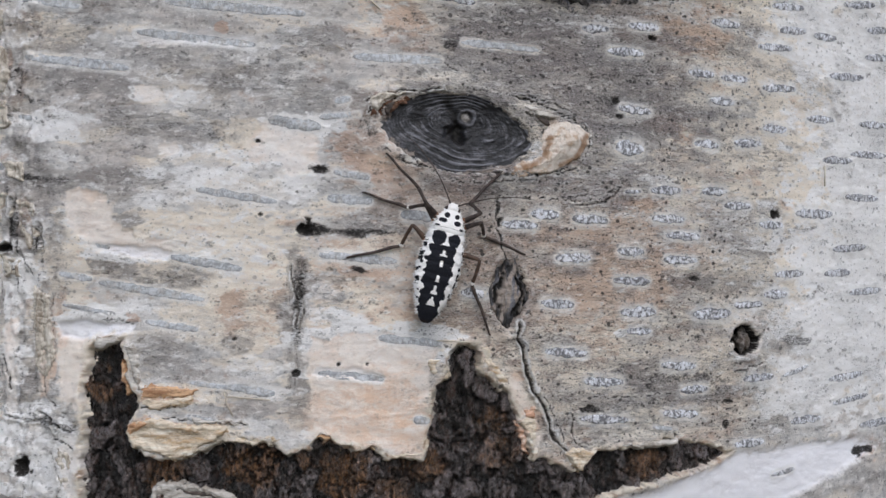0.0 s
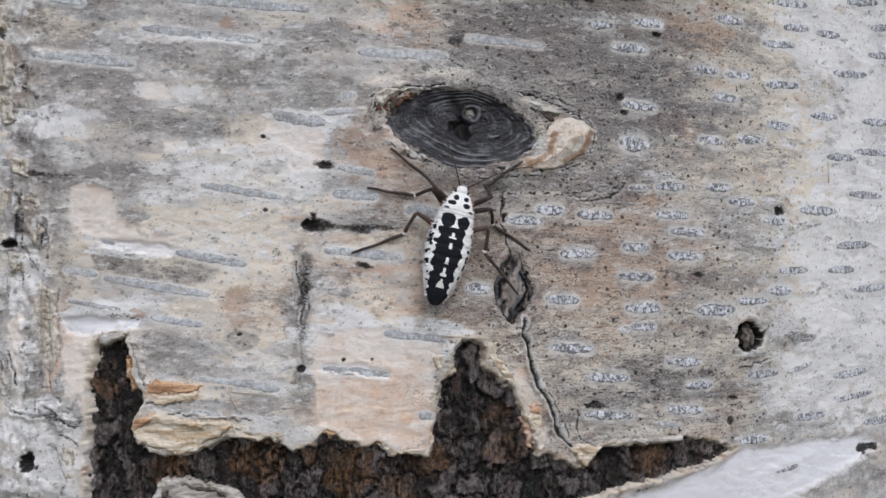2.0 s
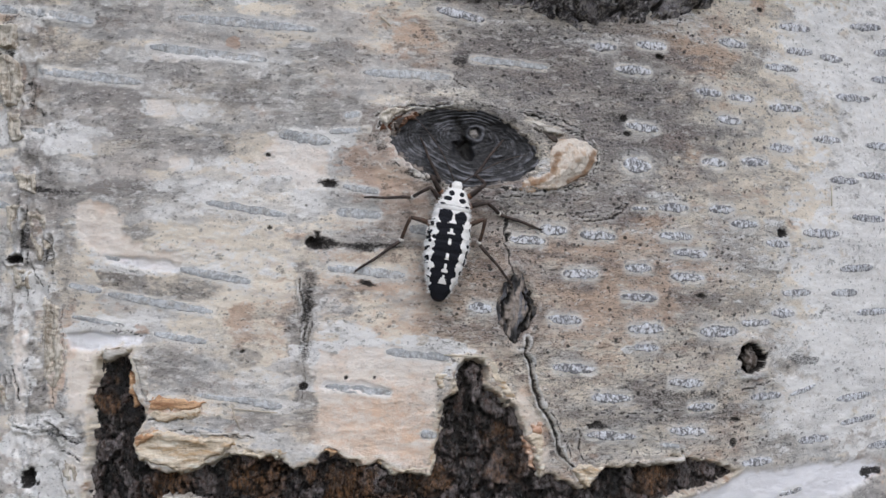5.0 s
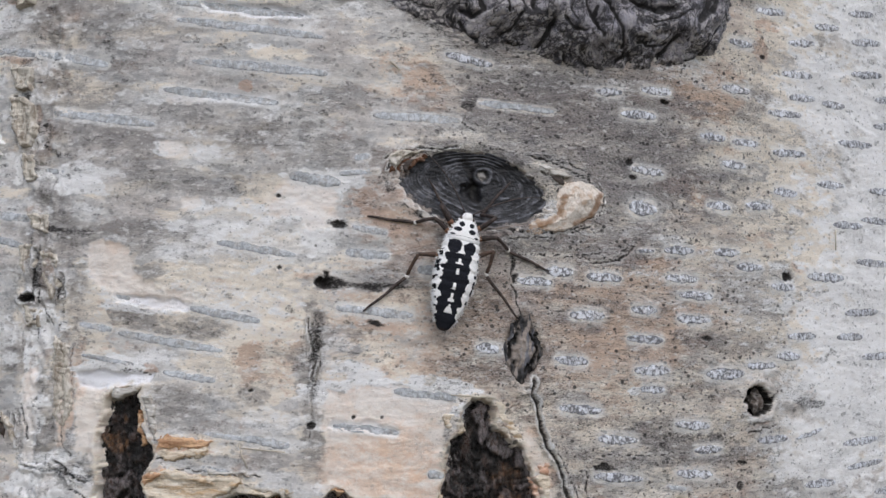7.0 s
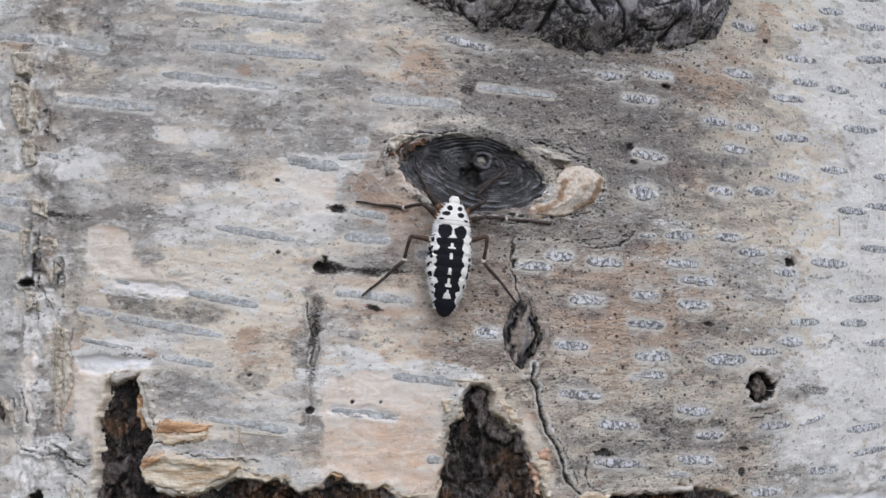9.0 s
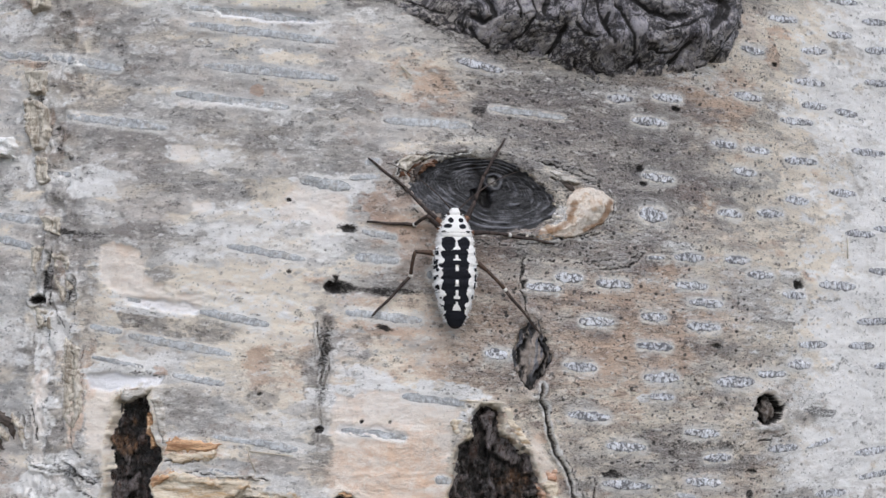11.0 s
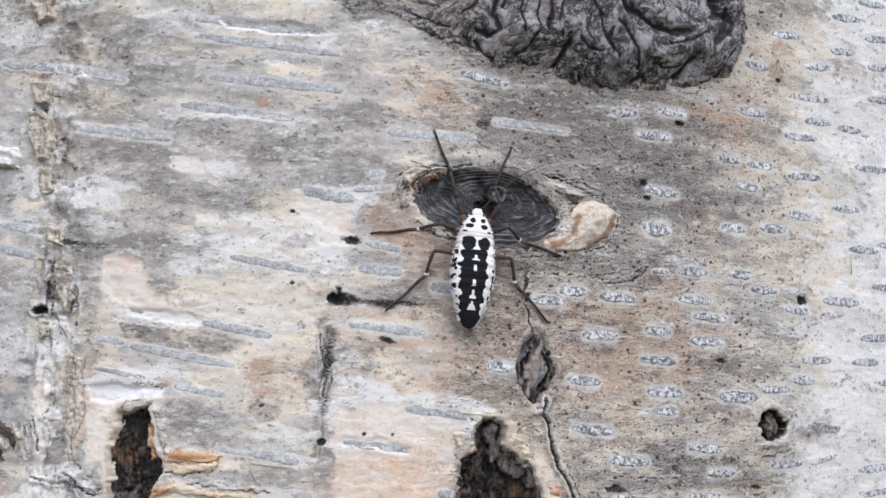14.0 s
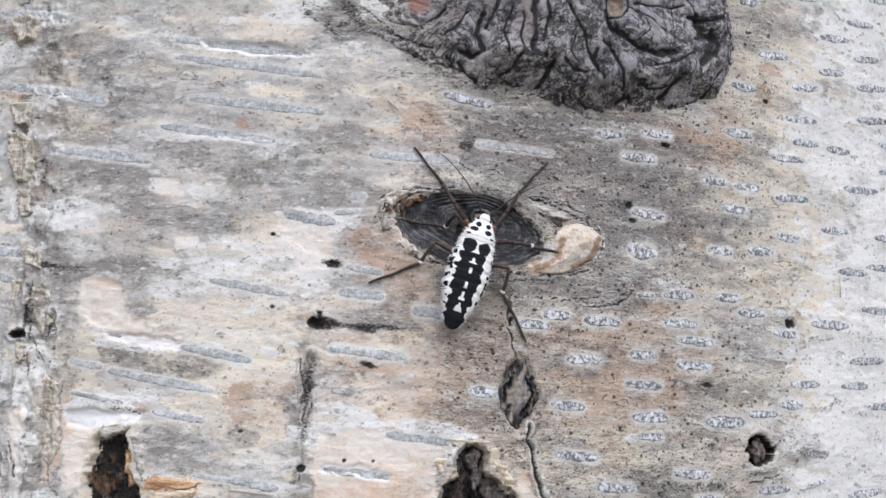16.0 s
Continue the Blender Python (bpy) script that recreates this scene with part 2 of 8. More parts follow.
def burl_wood():
    n = Nodes("burl_bark")
    p = n.place((1, 1, 1), "flat")
    a, b, c = n.noise(p, 0.30, 5, 0.62, 0.4), n.noise(p, 1.3, 8, 0.74), n.noise(p, 3.2, 5, 0.7)
    flow = n.attr("flow", True)
    f, g = n.noise(flow, 0.6, 5, 0.62, 0.4), n.noise(flow, 2.4, 6, 0.7, 0.3)
    crust = n.attr("crust")

    def veins(x, at, wide, most):
        return n.span(n.calc("ABSOLUTE", n.calc("SUBTRACT", x, at)), wide, wide * 0.3, 0.0, most)

    tone = n.calc("ADD", n.calc("MULTIPLY", a, 0.6), n.calc("ADD", n.calc("MULTIPLY", f, 0.6), n.calc("MULTIPLY", n.calc("SUBTRACT", b, 0.5), 0.5)))
    col = n.mix((0.120, 0.114, 0.138), (0.40, 0.378, 0.42), n.span(tone, 0.535, 0.665))
    col = n.mix(col, (0.50, 0.465, 0.455), n.calc("MULTIPLY", n.span(g, 0.515, 0.58, 0.0, 0.6), n.span(crust, 0.0, 1.0, 0.6, 1.0)))
    col = n.mix(col, (0.29, 0.225, 0.175), n.calc("MULTIPLY", n.attr("brown"), n.span(b, 0.40, 0.58, 0.2, 0.85)))
    col = n.mix(col, (0.46, 0.435, 0.41), n.calc("MULTIPLY", n.attr("arm"), n.span(b, 0.46, 0.58, 0.0, 0.8)))
    col = n.mix(col, (0.62, 0.59, 0.58), n.calc("MULTIPLY", crust, n.span(n.calc("ADD", b, n.calc("MULTIPLY", n.calc("SUBTRACT", c, 0.5), 0.7)), 0.51, 0.56, 0.0, 0.85)))
    col = n.mix(col, (0.035, 0.032, 0.036), n.span(n.calc("ADD", b, n.calc("MULTIPLY", n.calc("SUBTRACT", f, 0.5), 0.7)), 0.475, 0.43, 0.0, 0.8))
    col = n.mix(col, (0.030, 0.027, 0.030), veins(f, 0.50, 0.02, 0.85))
    col = n.mix(col, (0.035, 0.032, 0.034), n.calc("MULTIPLY", veins(g, 0.50, 0.022, 0.7), n.span(a, 0.42, 0.55)))
    # clefts go black: crease shade painted together with dark cork
    dirt_shade = n.calc("ADD", n.attr("dirt_shade"), n.calc("MULTIPLY", n.calc("SUBTRACT", b, 0.5), 0.7))
    col = n.mix(col, (0.014, 0.012, 0.013), n.span(dirt_shade, 0.25, 0.72, 0.0, 0.97))
    col = n.mix(col, n.mix((0.50, 0.43, 0.36), (0.34, 0.23, 0.16), n.span(c, 0.45, 0.62)), n.attr("pale"))
    col = n.mix(col, (0.36, 0.17, 0.13), n.attr("rust"))
    nor = n.bump(n.calc("ADD", n.calc("MULTIPLY", f, 0.8), g), 0.30, 0.9)
    nor = n.bump(n.calc("ADD", b, n.calc("MULTIPLY", c, 0.6)), 0.30, 0.9, nor)
    return n.done(col, n.span(b, 0.4, 0.6, 0.42, 0.68), nor, 0.5)


def lenticel_cork(name, light, dark, crack, vein, cell, bare):
    n = Nodes(name)
    p = n.place((1, 1, 1), "world")
    b, f = n.noise(p, 1.6, 5, 0.65), n.noise(p, 3.0, 6, 0.8)
    lot = n.t.nodes.new("ShaderNodeObjectInfo").outputs["Random"]
    col = n.mix(light, dark, n.span(n.calc("ADD", b, n.calc("MULTIPLY", n.calc("SUBTRACT", lot, 0.5), 0.16)), 0.40, 0.64))
    col = n.mix(col, (0.13, 0.13, 0.135), n.span(f, 0.53, 0.60, 0.0, 0.62 * crack))
    col = n.mix(col, (0.52, 0.475, 0.43), n.span(n.noise(p, 0.9, 5, 0.7), 0.50, 0.62, 0.0, bare))
    bent = n.t.nodes.new("ShaderNodeVectorMath")
    bent.operation = "ADD"
    n.put(bent.inputs[0], p)
    wob = n.t.nodes.new("ShaderNodeTexNoise")
    wob.inputs["Scale"].default_value = 1.5
    n.put(wob.inputs["Vector"], p)
    n.put(bent.inputs[1], wob.outputs["Color"])
    squeeze = n.t.nodes.new("ShaderNodeVectorMath")
    squeeze.operation = "MULTIPLY"
    n.put(squeeze.inputs[0], bent.outputs[0])
    squeeze.inputs[1].default_value = (1.0, 1.0, 0.5)
    web = n.voronoi(squeeze.outputs[0], cell, "DISTANCE_TO_EDGE")
    col = n.mix(col, (0.10, 0.10, 0.108), n.calc("MULTIPLY", n.span(web, 0.17, 0.06), n.span(b, 0.42, 0.50, 0.0, crack)))
    rim = n.calc("ADD", n.attr("round"), n.calc("MULTIPLY", n.calc("SUBTRACT", n.noise(p, 3.0, 4, 0.7), 0.5), 0.9))
    col = n.mix(col, (0.10, 0.098, 0.105), n.calc("MULTIPLY", n.span(rim, 0.68, 0.86), n.calc("MULTIPLY", n.span(n.noise(p, 0.8, 3), 0.40, 0.58, 0.35, 1.0), vein)))
    nor = n.bump(web, 0.07, 0.7)
    nor = n.bump(n.calc("ADD", b, f), 0.15, 0.8, nor)
    return n.done(col, 0.8, nor, 0.25)


def callus_wood():
    n = Nodes("callus_wood")
    p = n.place((1, 1, 1), "object")
    a, b = n.noise(p, 0.7, 6, 0.7), n.noise(p, 2.2, 6, 0.75)
    col = n.mix((0.80, 0.725, 0.65), (0.57, 0.43, 0.32), n.span(a, 0.45, 0.62))
    worn = n.calc("ADD", n.attr("round"), n.calc("MULTIPLY", n.calc("SUBTRACT", a, 0.5), 1.4))
    col = n.mix(col, (0.27, 0.145, 0.07), n.span(worn, 0.35, 1.0, 0.0, 0.85))
    col = n.mix(col, (0.25, 0.19, 0.14), n.span(b, 0.55, 0.65, 0.0, 0.6))
    return n.done(col, 0.65, n.bump(n.calc("ADD", a, b), 0.22, 0.9), 0.4)


def plain_grain(name, one, two, scale, rough=0.8, gloss=0.3, relief=0.05, three=None):
    n = Nodes(name)
    p = n.place((1, 1, 1), "object")
    a, b = n.noise(p, scale, 5, 0.65), n.noise(p, scale * 6, 3)
    col = n.mix(one, two, n.span(a, 0.38, 0.64))
    if three:
        col = n.mix(col, three, n.span(n.noise(p, scale * 0.6, 3), 0.52, 0.7))
    return n.done(col, rough, n.bump(n.calc("ADD", a, b), relief, 0.8), gloss)


def layered_paper(name, one, two, three, stretch=(0.28, 0.28, 1.5)):
    """Papery bark in thin streaked layers."""
    n = Nodes(name)
    long, tiny = n.noise(n.place(stretch, "object"), 1.0, 6, 0.66, 0.5), n.noise(n.place((1, 1, 1), "object"), 3.0, 5, 0.7)
    col = n.mix(one, two, n.span(n.calc("ADD", long, n.calc("MULTIPLY", n.calc("SUBTRACT", tiny, 0.5), 0.3)), 0.46, 0.66))
    col = n.mix(col, three, n.span(long, 0.45, 0.34))
    col = n.mix(col, (0.09, 0.06, 0.045), n.span(n.calc("ABSOLUTE", n.calc("SUBTRACT", long, 0.53)), 0.012, 0.003, 0.0, 0.6))
    return n.done(col, 0.7, n.bump(n.calc("ADD", long, n.calc("MULTIPLY", tiny, 0.4)), 0.25, 0.9), 0.3)


def moth_scales():
    n = Nodes("moth_scales")
    p = n.place((1, 1, 1), "object")
    a, b = n.noise(p, 2.0, 4), n.noise(p, 14.0, 3, 0.7)
    white = n.mix((0.93, 0.92, 0.91), (0.80, 0.78, 0.765), n.span(b, 0.45, 0.72))
    black = n.mix((0.010, 0.011, 0.016), (0.022, 0.023, 0.030), n.span(b, 0.4, 0.7))
    col = n.mix(white, black, n.span(n.attr("black"), 0.38, 0.62))
    col = n.mix(col, (0.045, 0.03, 0.028), n.attr("tip"))
    return n.done(col, 0.8, n.bump(n.calc("ADD", a, b), 0.06, 0.8), 0.15)


BARK, INNER, KNOT, BURL = birch_bark(), inner_bark(), knot_wood(), burl_wood()
CORK = {"pale": lenticel_cork("pale_cork", (0.82, 0.835, 0.89), (0.56, 0.57, 0.615), 0.85, 0.8, 1.8, 0.3),
        "grey": lenticel_cork("grey_cork", (0.67, 0.69, 0.72), (0.49, 0.505, 0.53), 0.32, 0.5, 2.6, 0.5)}
LOBE = callus_wood()
TORN = plain_grain("torn_bark", (0.12, 0.05, 0.028), (0.26, 0.15, 0.10), 1.2, 0.8, 0.3, 0.3, (0.07, 0.045, 0.032))
FIBRE = plain_grain("bark_fibre", (0.62, 0.57, 0.48), (0.50, 0.43, 0.33), 1.5, 0.7, 0.3, 0.02)
CHITIN = plain_grain("leg_chitin", (0.040, 0.031, 0.029), (0.092, 0.068, 0.059), 1.6, 0.65, 0.25, 0.03, (0.032, 0.024, 0.022))
THIGH = plain_grain("brown_leg", (0.105, 0.064, 0.046), (0.052, 0.038, 0.033), 1.5, 0.6, 0.3, 0.03, (0.17, 0.115, 0.085))
COXA = plain_grain("orange_leg_base", (0.28, 0.13, 0.06), (0.13, 0.065, 0.04), 1.4, 0.5, 0.4, 0.03)
BAND = plain_grain("white_leg_scales", (0.82, 0.80, 0.77), (0.58, 0.54, 0.50), 3.0, 0.7, 0.3, 0.02)
SCALES = moth_scales()
SOIL = plain_grain("leaf_litter", (0.09, 0.06, 0.035), (0.05, 0.055, 0.025), 0.004, 0.95, 0.2, 8.0, (0.13, 0.09, 0.05))


# ---- fields on the unrolled trunk: u along the girth, v up, in mm ----
TABLE = np.random.RandomState(11).rand(256, 256)


def lattice(x, y, seed=0):
    i, j = np.floor(x).astype(int), np.floor(y).astype(int)
    fx, fy = x - i, y - j
    fx, fy = fx * fx * fx * (fx * (fx * 6 - 15) + 10), fy * fy * fy * (fy * (fy * 6 - 15) + 10)
    i, j = i + 37 * seed, j + 91 * seed
    a, b = TABLE[i % 256, j % 256], TABLE[(i + 1) % 256, j % 256]
    c, d = TABLE[i % 256, (j + 1) % 256], TABLE[(i + 1) % 256, (j + 1) % 256]
    return (a + (b - a) * fx) * (1 - fy) + (c + (d - c) * fx) * fy


def fbm(x, y, octaves=4, seed=0):
    total, size, norm = 0, 1.0, 0
    for k in range(octaves):
        c, d = math.cos(0.6 + 1.1 * k) * 1.93 ** k, math.sin(0.6 + 1.1 * k) * 1.93 ** k
        total = total + size * lattice(x * c - y * d + 13.7 * k, x * d + y * c + 5.1 * k, seed + k)
        norm, size = norm + size, size * 0.55
    return total / norm


def ridged(x, y, octaves=4, seed=0):
    total, size, norm = 0, 1.0, 0
    for k in range(octaves):
        c, d = math.cos(0.4 * k) * 1.93 ** k, math.sin(0.4 * k) * 1.93 ** k
        total = total + size * (1 - np.abs(2 * lattice(x * c - y * d + 3.3 * k, x * d + y * c + 8.9 * k, seed + k) - 1))
        norm, size = norm + size, size * 0.5
    return total / norm


def cells(x, y, seed=0):
    """Cracked plates: gap to the nearest joint, and a random tone for each plate."""
    near, second, tone = np.full(np.shape(x), 9.0), np.full(np.shape(x), 9.0), np.zeros(np.shape(x))
    i, j = np.floor(x).astype(int), np.floor(y).astype(int)
    for di in (-1, 0, 1):
        for dj in (-1, 0, 1):
            a, b = (i + di + 17 * seed) % 256, (j + dj + 29 * seed) % 256
            d = np.hypot(x - i - di - 0.1 - 0.8 * TABLE[a, b], y - j - dj - 0.1 - 0.8 * TABLE[b, a])
            closer = d < near
            second = np.where(closer, near, np.minimum(second, d))
            tone = np.where(closer, TABLE[(a + 101) % 256, (b + 57) % 256], tone)
            near = np.where(closer, d, near)
    return second - near, tone


def step(a, b, x):
    s = np.clip((x - a) / (b - a), 0, 1)
    return s * s * (3 - 2 * s)


def to_path(u, v, points):
    """Distance to a chain of points."""
    best = np.full(np.shape(u), 1e9)
    for (a, b), (c, d) in zip(points, points[1:]):
        du, dv = c - a, d - b
        s = np.clip(((u - a) * du + (v - b) * dv) / (du * du + dv * dv + 1e-9), 0, 1)
        best = np.minimum(best, np.hypot(u - a - s * du, v - b - s * dv))
    return best


def to_shape(u, v, points):
    """Signed distance to a closed outline, negative inside."""
    ring = list(points) + [points[0]]
    inside = np.zeros(np.shape(u), bool)
    for (a, b), (c, d) in zip(ring, ring[1:]):
        cross = (b > v) != (d > v)
        inside ^= cross & (u < (c - a) * (v - b) / (d - b + 1e-12) + a)
    return np.where(inside, -1, 1) * to_path(u, v, ring)


def on_trunk(u, v, h=0.0):
    """World place, in metres, of a point of the trunk's skin raised by h mm."""
    a, r = np.asarray(u) / RAD, RAD + np.asarray(h)
    return np.stack([(AX + r * np.sin(a)) * MM, (AY - r * np.cos(a)) * MM, EYE + np.asarray(v) * MM + 0 * r * a], -1)


def skin_pose(u, v, h=0.0, turn=0.0):
    """Pose on the skin: x along the girth, y up the trunk, z outwards; turned by degrees about z."""
    a = u / RAD
    x, z = Vector((math.cos(a), math.sin(a), 0)), Vector((math.sin(a), -math.cos(a), 0))
    m = Matrix((x, Vector((0, 0, 1)), z)).transposed().to_4x4()
    return Matrix.Translation(Vector(on_trunk(u, v, h).tolist())) @ m @ pose(0, 0, 0, 0, 0, turn)


def part(name, data, material, parent, label="", m=None):
    if isinstance(data, bmesh.types.BMesh):
        me = bpy.data.meshes.new(name)
        data.to_mesh(me)
        data.free()
        me.shade_smooth()
        data = me
    if material and not data.materials:
        data.materials.append(material)
    ob = new(name, data)
    ob.parent = parent
    if m is not None:
        ob.matrix_basis = m
    return tagged(ob, label)


def grid_mesh(name, places, keep=None, wrap=False, **fields):
    """A smooth mesh from a grid of places, with per-point fields."""
    rows, cols = places.shape[:2]
    ids = np.arange(rows * cols).reshape(rows, cols)
    right = np.roll(ids, -1, 1) if wrap else ids[:, 1:]
    left = ids if wrap else ids[:, :-1]
    quads = np.stack([left[:-1], right[:-1], right[1:], left[1:]], -1)
    if keep is not None:
        quads = quads[keep[:quads.shape[0], :quads.shape[1]]]
    quads = quads.reshape(-1, 4)
    used = np.zeros(rows * cols, bool)
    used[quads] = True
    remap = np.cumsum(used) - 1
    quads = remap[quads]
    me = bpy.data.meshes.new(name)
    me.vertices.add(int(used.sum()))
    me.vertices.foreach_set("co", places.reshape(-1, 3)[used].astype(np.float32).ravel())
    me.loops.add(quads.size)
    me.loops.foreach_set("vertex_index", quads.astype(np.int32).ravel())
    me.polygons.add(len(quads))
    me.polygons.foreach_set("loop_start", np.arange(0, quads.size, 4, dtype=np.int32))
    me.update(calc_edges=True)
    me.validate()
    for key, value in fields.items():
        value = np.asarray(value, np.float32)
        if value.ndim == 3:
            a = me.attributes.new(key, "FLOAT_VECTOR", "POINT")
            a.data.foreach_set("vector", value.reshape(-1, 3)[used].ravel())
        else:
            a = me.attributes.new(key, "FLOAT", "POINT")
            a.data.foreach_set("value", value.reshape(-1)[used])
    me.shade_smooth()
    return me


# ---- ground ----
bm = bmesh.new()
bmesh.ops.create_grid(bm, x_segments=24, y_segments=24, size=400)
me = bpy.data.meshes.new("ground")
bm.to_mesh(me)
bm.free()
me.materials.append(SOIL)
tagged(new("ground", me), "brown leaf litter on the woodland floor", "ground", kind="structure")

# ---- birch trunk: the unrolled skin ----
STEP = 0.165
trunk = tagged(new("birch_trunk"), "upright birch trunk with grey and cream peeling bark", "tree trunk")
trunk.location = (AX * MM, AY * MM, 0)
bpy.context.view_layer.update()
HOME = trunk.matrix_world.inverted()
ROUND = 2 * math.pi * RAD
us = np.concatenate([np.arange(-40, 107, STEP), np.linspace(107, ROUND - 40, 90)[1:-1]])
vs = np.concatenate([-np.geomspace(1310, 34.5, 50), np.arange(-34, 63, STEP), np.geomspace(63.5, 7600, 70), [7600.0]])
U, V = np.meshgrid(us, vs)
H = np.zeros_like(U)
FIELDS = {k: np.zeros_like(U) for k in ("grey", "cream", "pale", "tan", "sheet", "bare", "rim", "edge", "dirt_shade", "crinkle")}
WU = (fbm(U / 5, V / 1.6, 4, 3) - 0.5) * 5.0
WV = (fbm(U / 4, V / 1.2, 4, 9) - 0.5) * 1.6
RAGGED = fbm(U / 1.3, V / 0.45, 4, 21) - 0.5
TORNISH = fbm(U / 3.0, V / 1.5, 5, 25) - 0.5
CRUMBLY = fbm(U / 0.8, V / 0.8, 4, 27) - 0.5


def window(u, v, reach):
    i0, i1 = np.searchsorted(vs, (v - reach, v + reach))
    j0, j1 = np.searchsorted(us, (u - reach, u + reach))
    return slice(i0, i1), slice(j0, j1)


def stain(kind, u, v, ru, rv, tilt, weight):
    w = window(u, v, max(ru, rv) * 1.8 + 4)
    a = radians(tilt)
    x, y = U[w] + WU[w] * min(1, ru / 3) - u, V[w] + WV[w] * min(1, rv / 1.2) - v
    d = np.hypot((x * math.cos(a) + y * math.sin(a)) / ru, (y * math.cos(a) - x * math.sin(a)) / rv) + RAGGED[w] * 0.6 + TORNISH[w] * 1.3
    m = np.clip(step(1.22, 0.62, d) * weight, 0, 1) if kind != "sheet" else step(1.08, 0.98, d - RAGGED[w] * 0.5 - TORNISH[w] * 1.2)
    FIELDS[kind][w] = 1 - (1 - FIELDS[kind][w]) * (1 - m)


def panel(kind, outline, weight, rag=0.5, soft=0.22):
    """A layer with a crisp, slightly ragged border."""
    mid = np.mean(outline, 0)
    w = window(*mid, max(np.hypot(*(np.array(outline) - mid).T)) + 3)
    gap = to_shape(U[w] + (WU[w] * 0.25 + CRUMBLY[w] * 1.2) * rag, V[w] + (WV[w] * 0.8 + CRUMBLY[w] * 1.0 + RAGGED[w] * 0.8) * rag, outline)
    m = step(soft, -soft, gap) * np.clip(weight + 0.9 * TORNISH[w], 0, 1)
    FIELDS[kind][w] = 1 - (1 - FIELDS[kind][w]) * (1 - m)
    H[w] -= 0.10 * m * (soft < 0.5) * (kind != "grey")
    for k in ("grey", "dirt_shade"):
        FIELDS[k][w] *= 1 - (0.85 * m if kind != "grey" else 0)


def pit(u, v, ru, rv, depth):
    w = window(u, v, max(ru, rv) * 3)
    d = np.hypot((U[w] - u) / ru, (V[w] - v) / rv) + CRUMBLY[w] * min(1.4, 0.7 + depth)
    H[w] -= depth * step(1.1, 0.2, d)
    H[w] += 0.12 * depth * np.exp(-((d - 1.4) / 0.3) ** 2)
    # the pit's shade is painted in with its grime, darker when deeper
    FIELDS["dirt_shade"][w] = np.maximum(FIELDS["dirt_shade"][w], step(1.25, 0.7, d) * min(1, 0.72 + 0.4 * depth))


def crack(points, width, depth, ink=0.95):
    mid = np.mean(points, 0)
    w = window(*mid, max(np.hypot(*(np.array(points) - mid).T)) + 3)
    d = to_path(U[w] + CRUMBLY[w] * 0.5 + (fbm(U[w] / 2.5, V[w] / 2.5, 2, 7) - 0.5) * 1.2, V[w] + (fbm(U[w] / 0.7, V[w] / 0.7, 3, 5) - 0.5) * 0.6, points)
    d = d * (0.8 + 1.2 * fbm(U[w] / 1.5, V[w] / 1.5, 3, 14))
    sharp = depth > 0.35
    if sharp:
        FIELDS["pale"][w] = np.maximum(FIELDS["pale"][w], 0.6 * np.exp(-((d - 1.5 * width) / (0.5 * width)) ** 2))
    H[w] += depth * ((0.6 if sharp else 0.5) * np.exp(-((d - 1.6 * width) / (0.7 * width)) ** 2) - 0.7 * np.exp(-(d / (0.8 * width)) ** 2))
    # dark core of the groove: grime and painted shade together
    FIELDS["dirt_shade"][w] = np.maximum(FIELDS["dirt_shade"][w], ink * np.exp(-(d / width / (0.85 if sharp else 0.72)) ** 2))
    FIELDS["rim"][w] = np.maximum(FIELDS["rim"][w], (1.0 if sharp else 0.5) * np.exp(-((d - (1.4 if sharp else 2.0) * width) / (width * (0.5 if sharp else 1.0))) ** 2))


# undulation, streaky layers, and the rough upright seam
H += (fbm(U / 30, V / 18, 3, 2) - 0.5) * 1.0 + (fbm(U / 4, V / 1.6, 4, 6) - 0.5) * 0.22 + (fbm(U / 1.0, V / 0.6, 3, 8) - 0.5) * 0.12
seam = np.exp(-((U + 25.5 + 2.0 * (fbm(V / 9, V * 0, 2, 4) - 0.5) + V * 0.02) / 3.0) ** 2)
H += seam * ((ridged(U / 2.0, V / 5.0, 4, 12) - 0.55) * 0.9 + (fbm(U / 0.9, V / 1.5, 4, 13) - 0.5) * 0.9)
FIELDS["pale"] += np.clip(seam * (fbm(U / 1.1, V / 2.2, 4, 15) * 2.2 - 1.25), 0, 0.12)
FIELDS["grey"] += np.clip(seam * (fbm(U / 1.5, V / 3.5, 3, 16) * 2.4 - 0.7), 0, 0.7)
FIELDS["dirt_shade"] += np.clip(seam * (ridged(U / 1.6, V / 4, 4, 30) * 3.0 - 2.2), 0, 0.5)
FIELDS["tan"] += np.clip(seam * (fbm(U / 2, V / 6, 3, 18) * 2.5 - 1.35), 0, 0.5)

FIELDS["crinkle"] += step(14, 30, U) * step(78, 62, U)
# weathering at large, then each stain where it lies
drift = fbm(U / 7, V / 2.6, 5, 31)
FIELDS["grey"] += np.clip((drift - 0.52) * 3.2, 0, 0.75)
FIELDS["cream"] += np.clip((0.44 - drift) * 3.5, 0, 0.6)
FIELDS["pale"] += np.clip((fbm(U / 4, V / 1.8, 5, 35) - 0.58) * 4, 0, 0.4) * (0.25 + 0.75 * step(22, 2, U))
FIELDS["dirt_shade"] += np.clip((fbm(U / 1.6, V / 0.8, 4, 38) - 0.66) * 4, 0, 0.45)
FIELDS["tan"] += np.clip((fbm(U / 6, V / 4, 4, 39) - 0.60) * 3, 0, 0.35)
stain("grey", -12.4, 25.3, 17.0, 4.6, -4, 0.58)
stain("grey", -22.0, 22.2, 9.0, 3.9, -5, 0.50)
stain("grey", -14.3, 19.1, 10.6, 2.6, -3, 0.36)
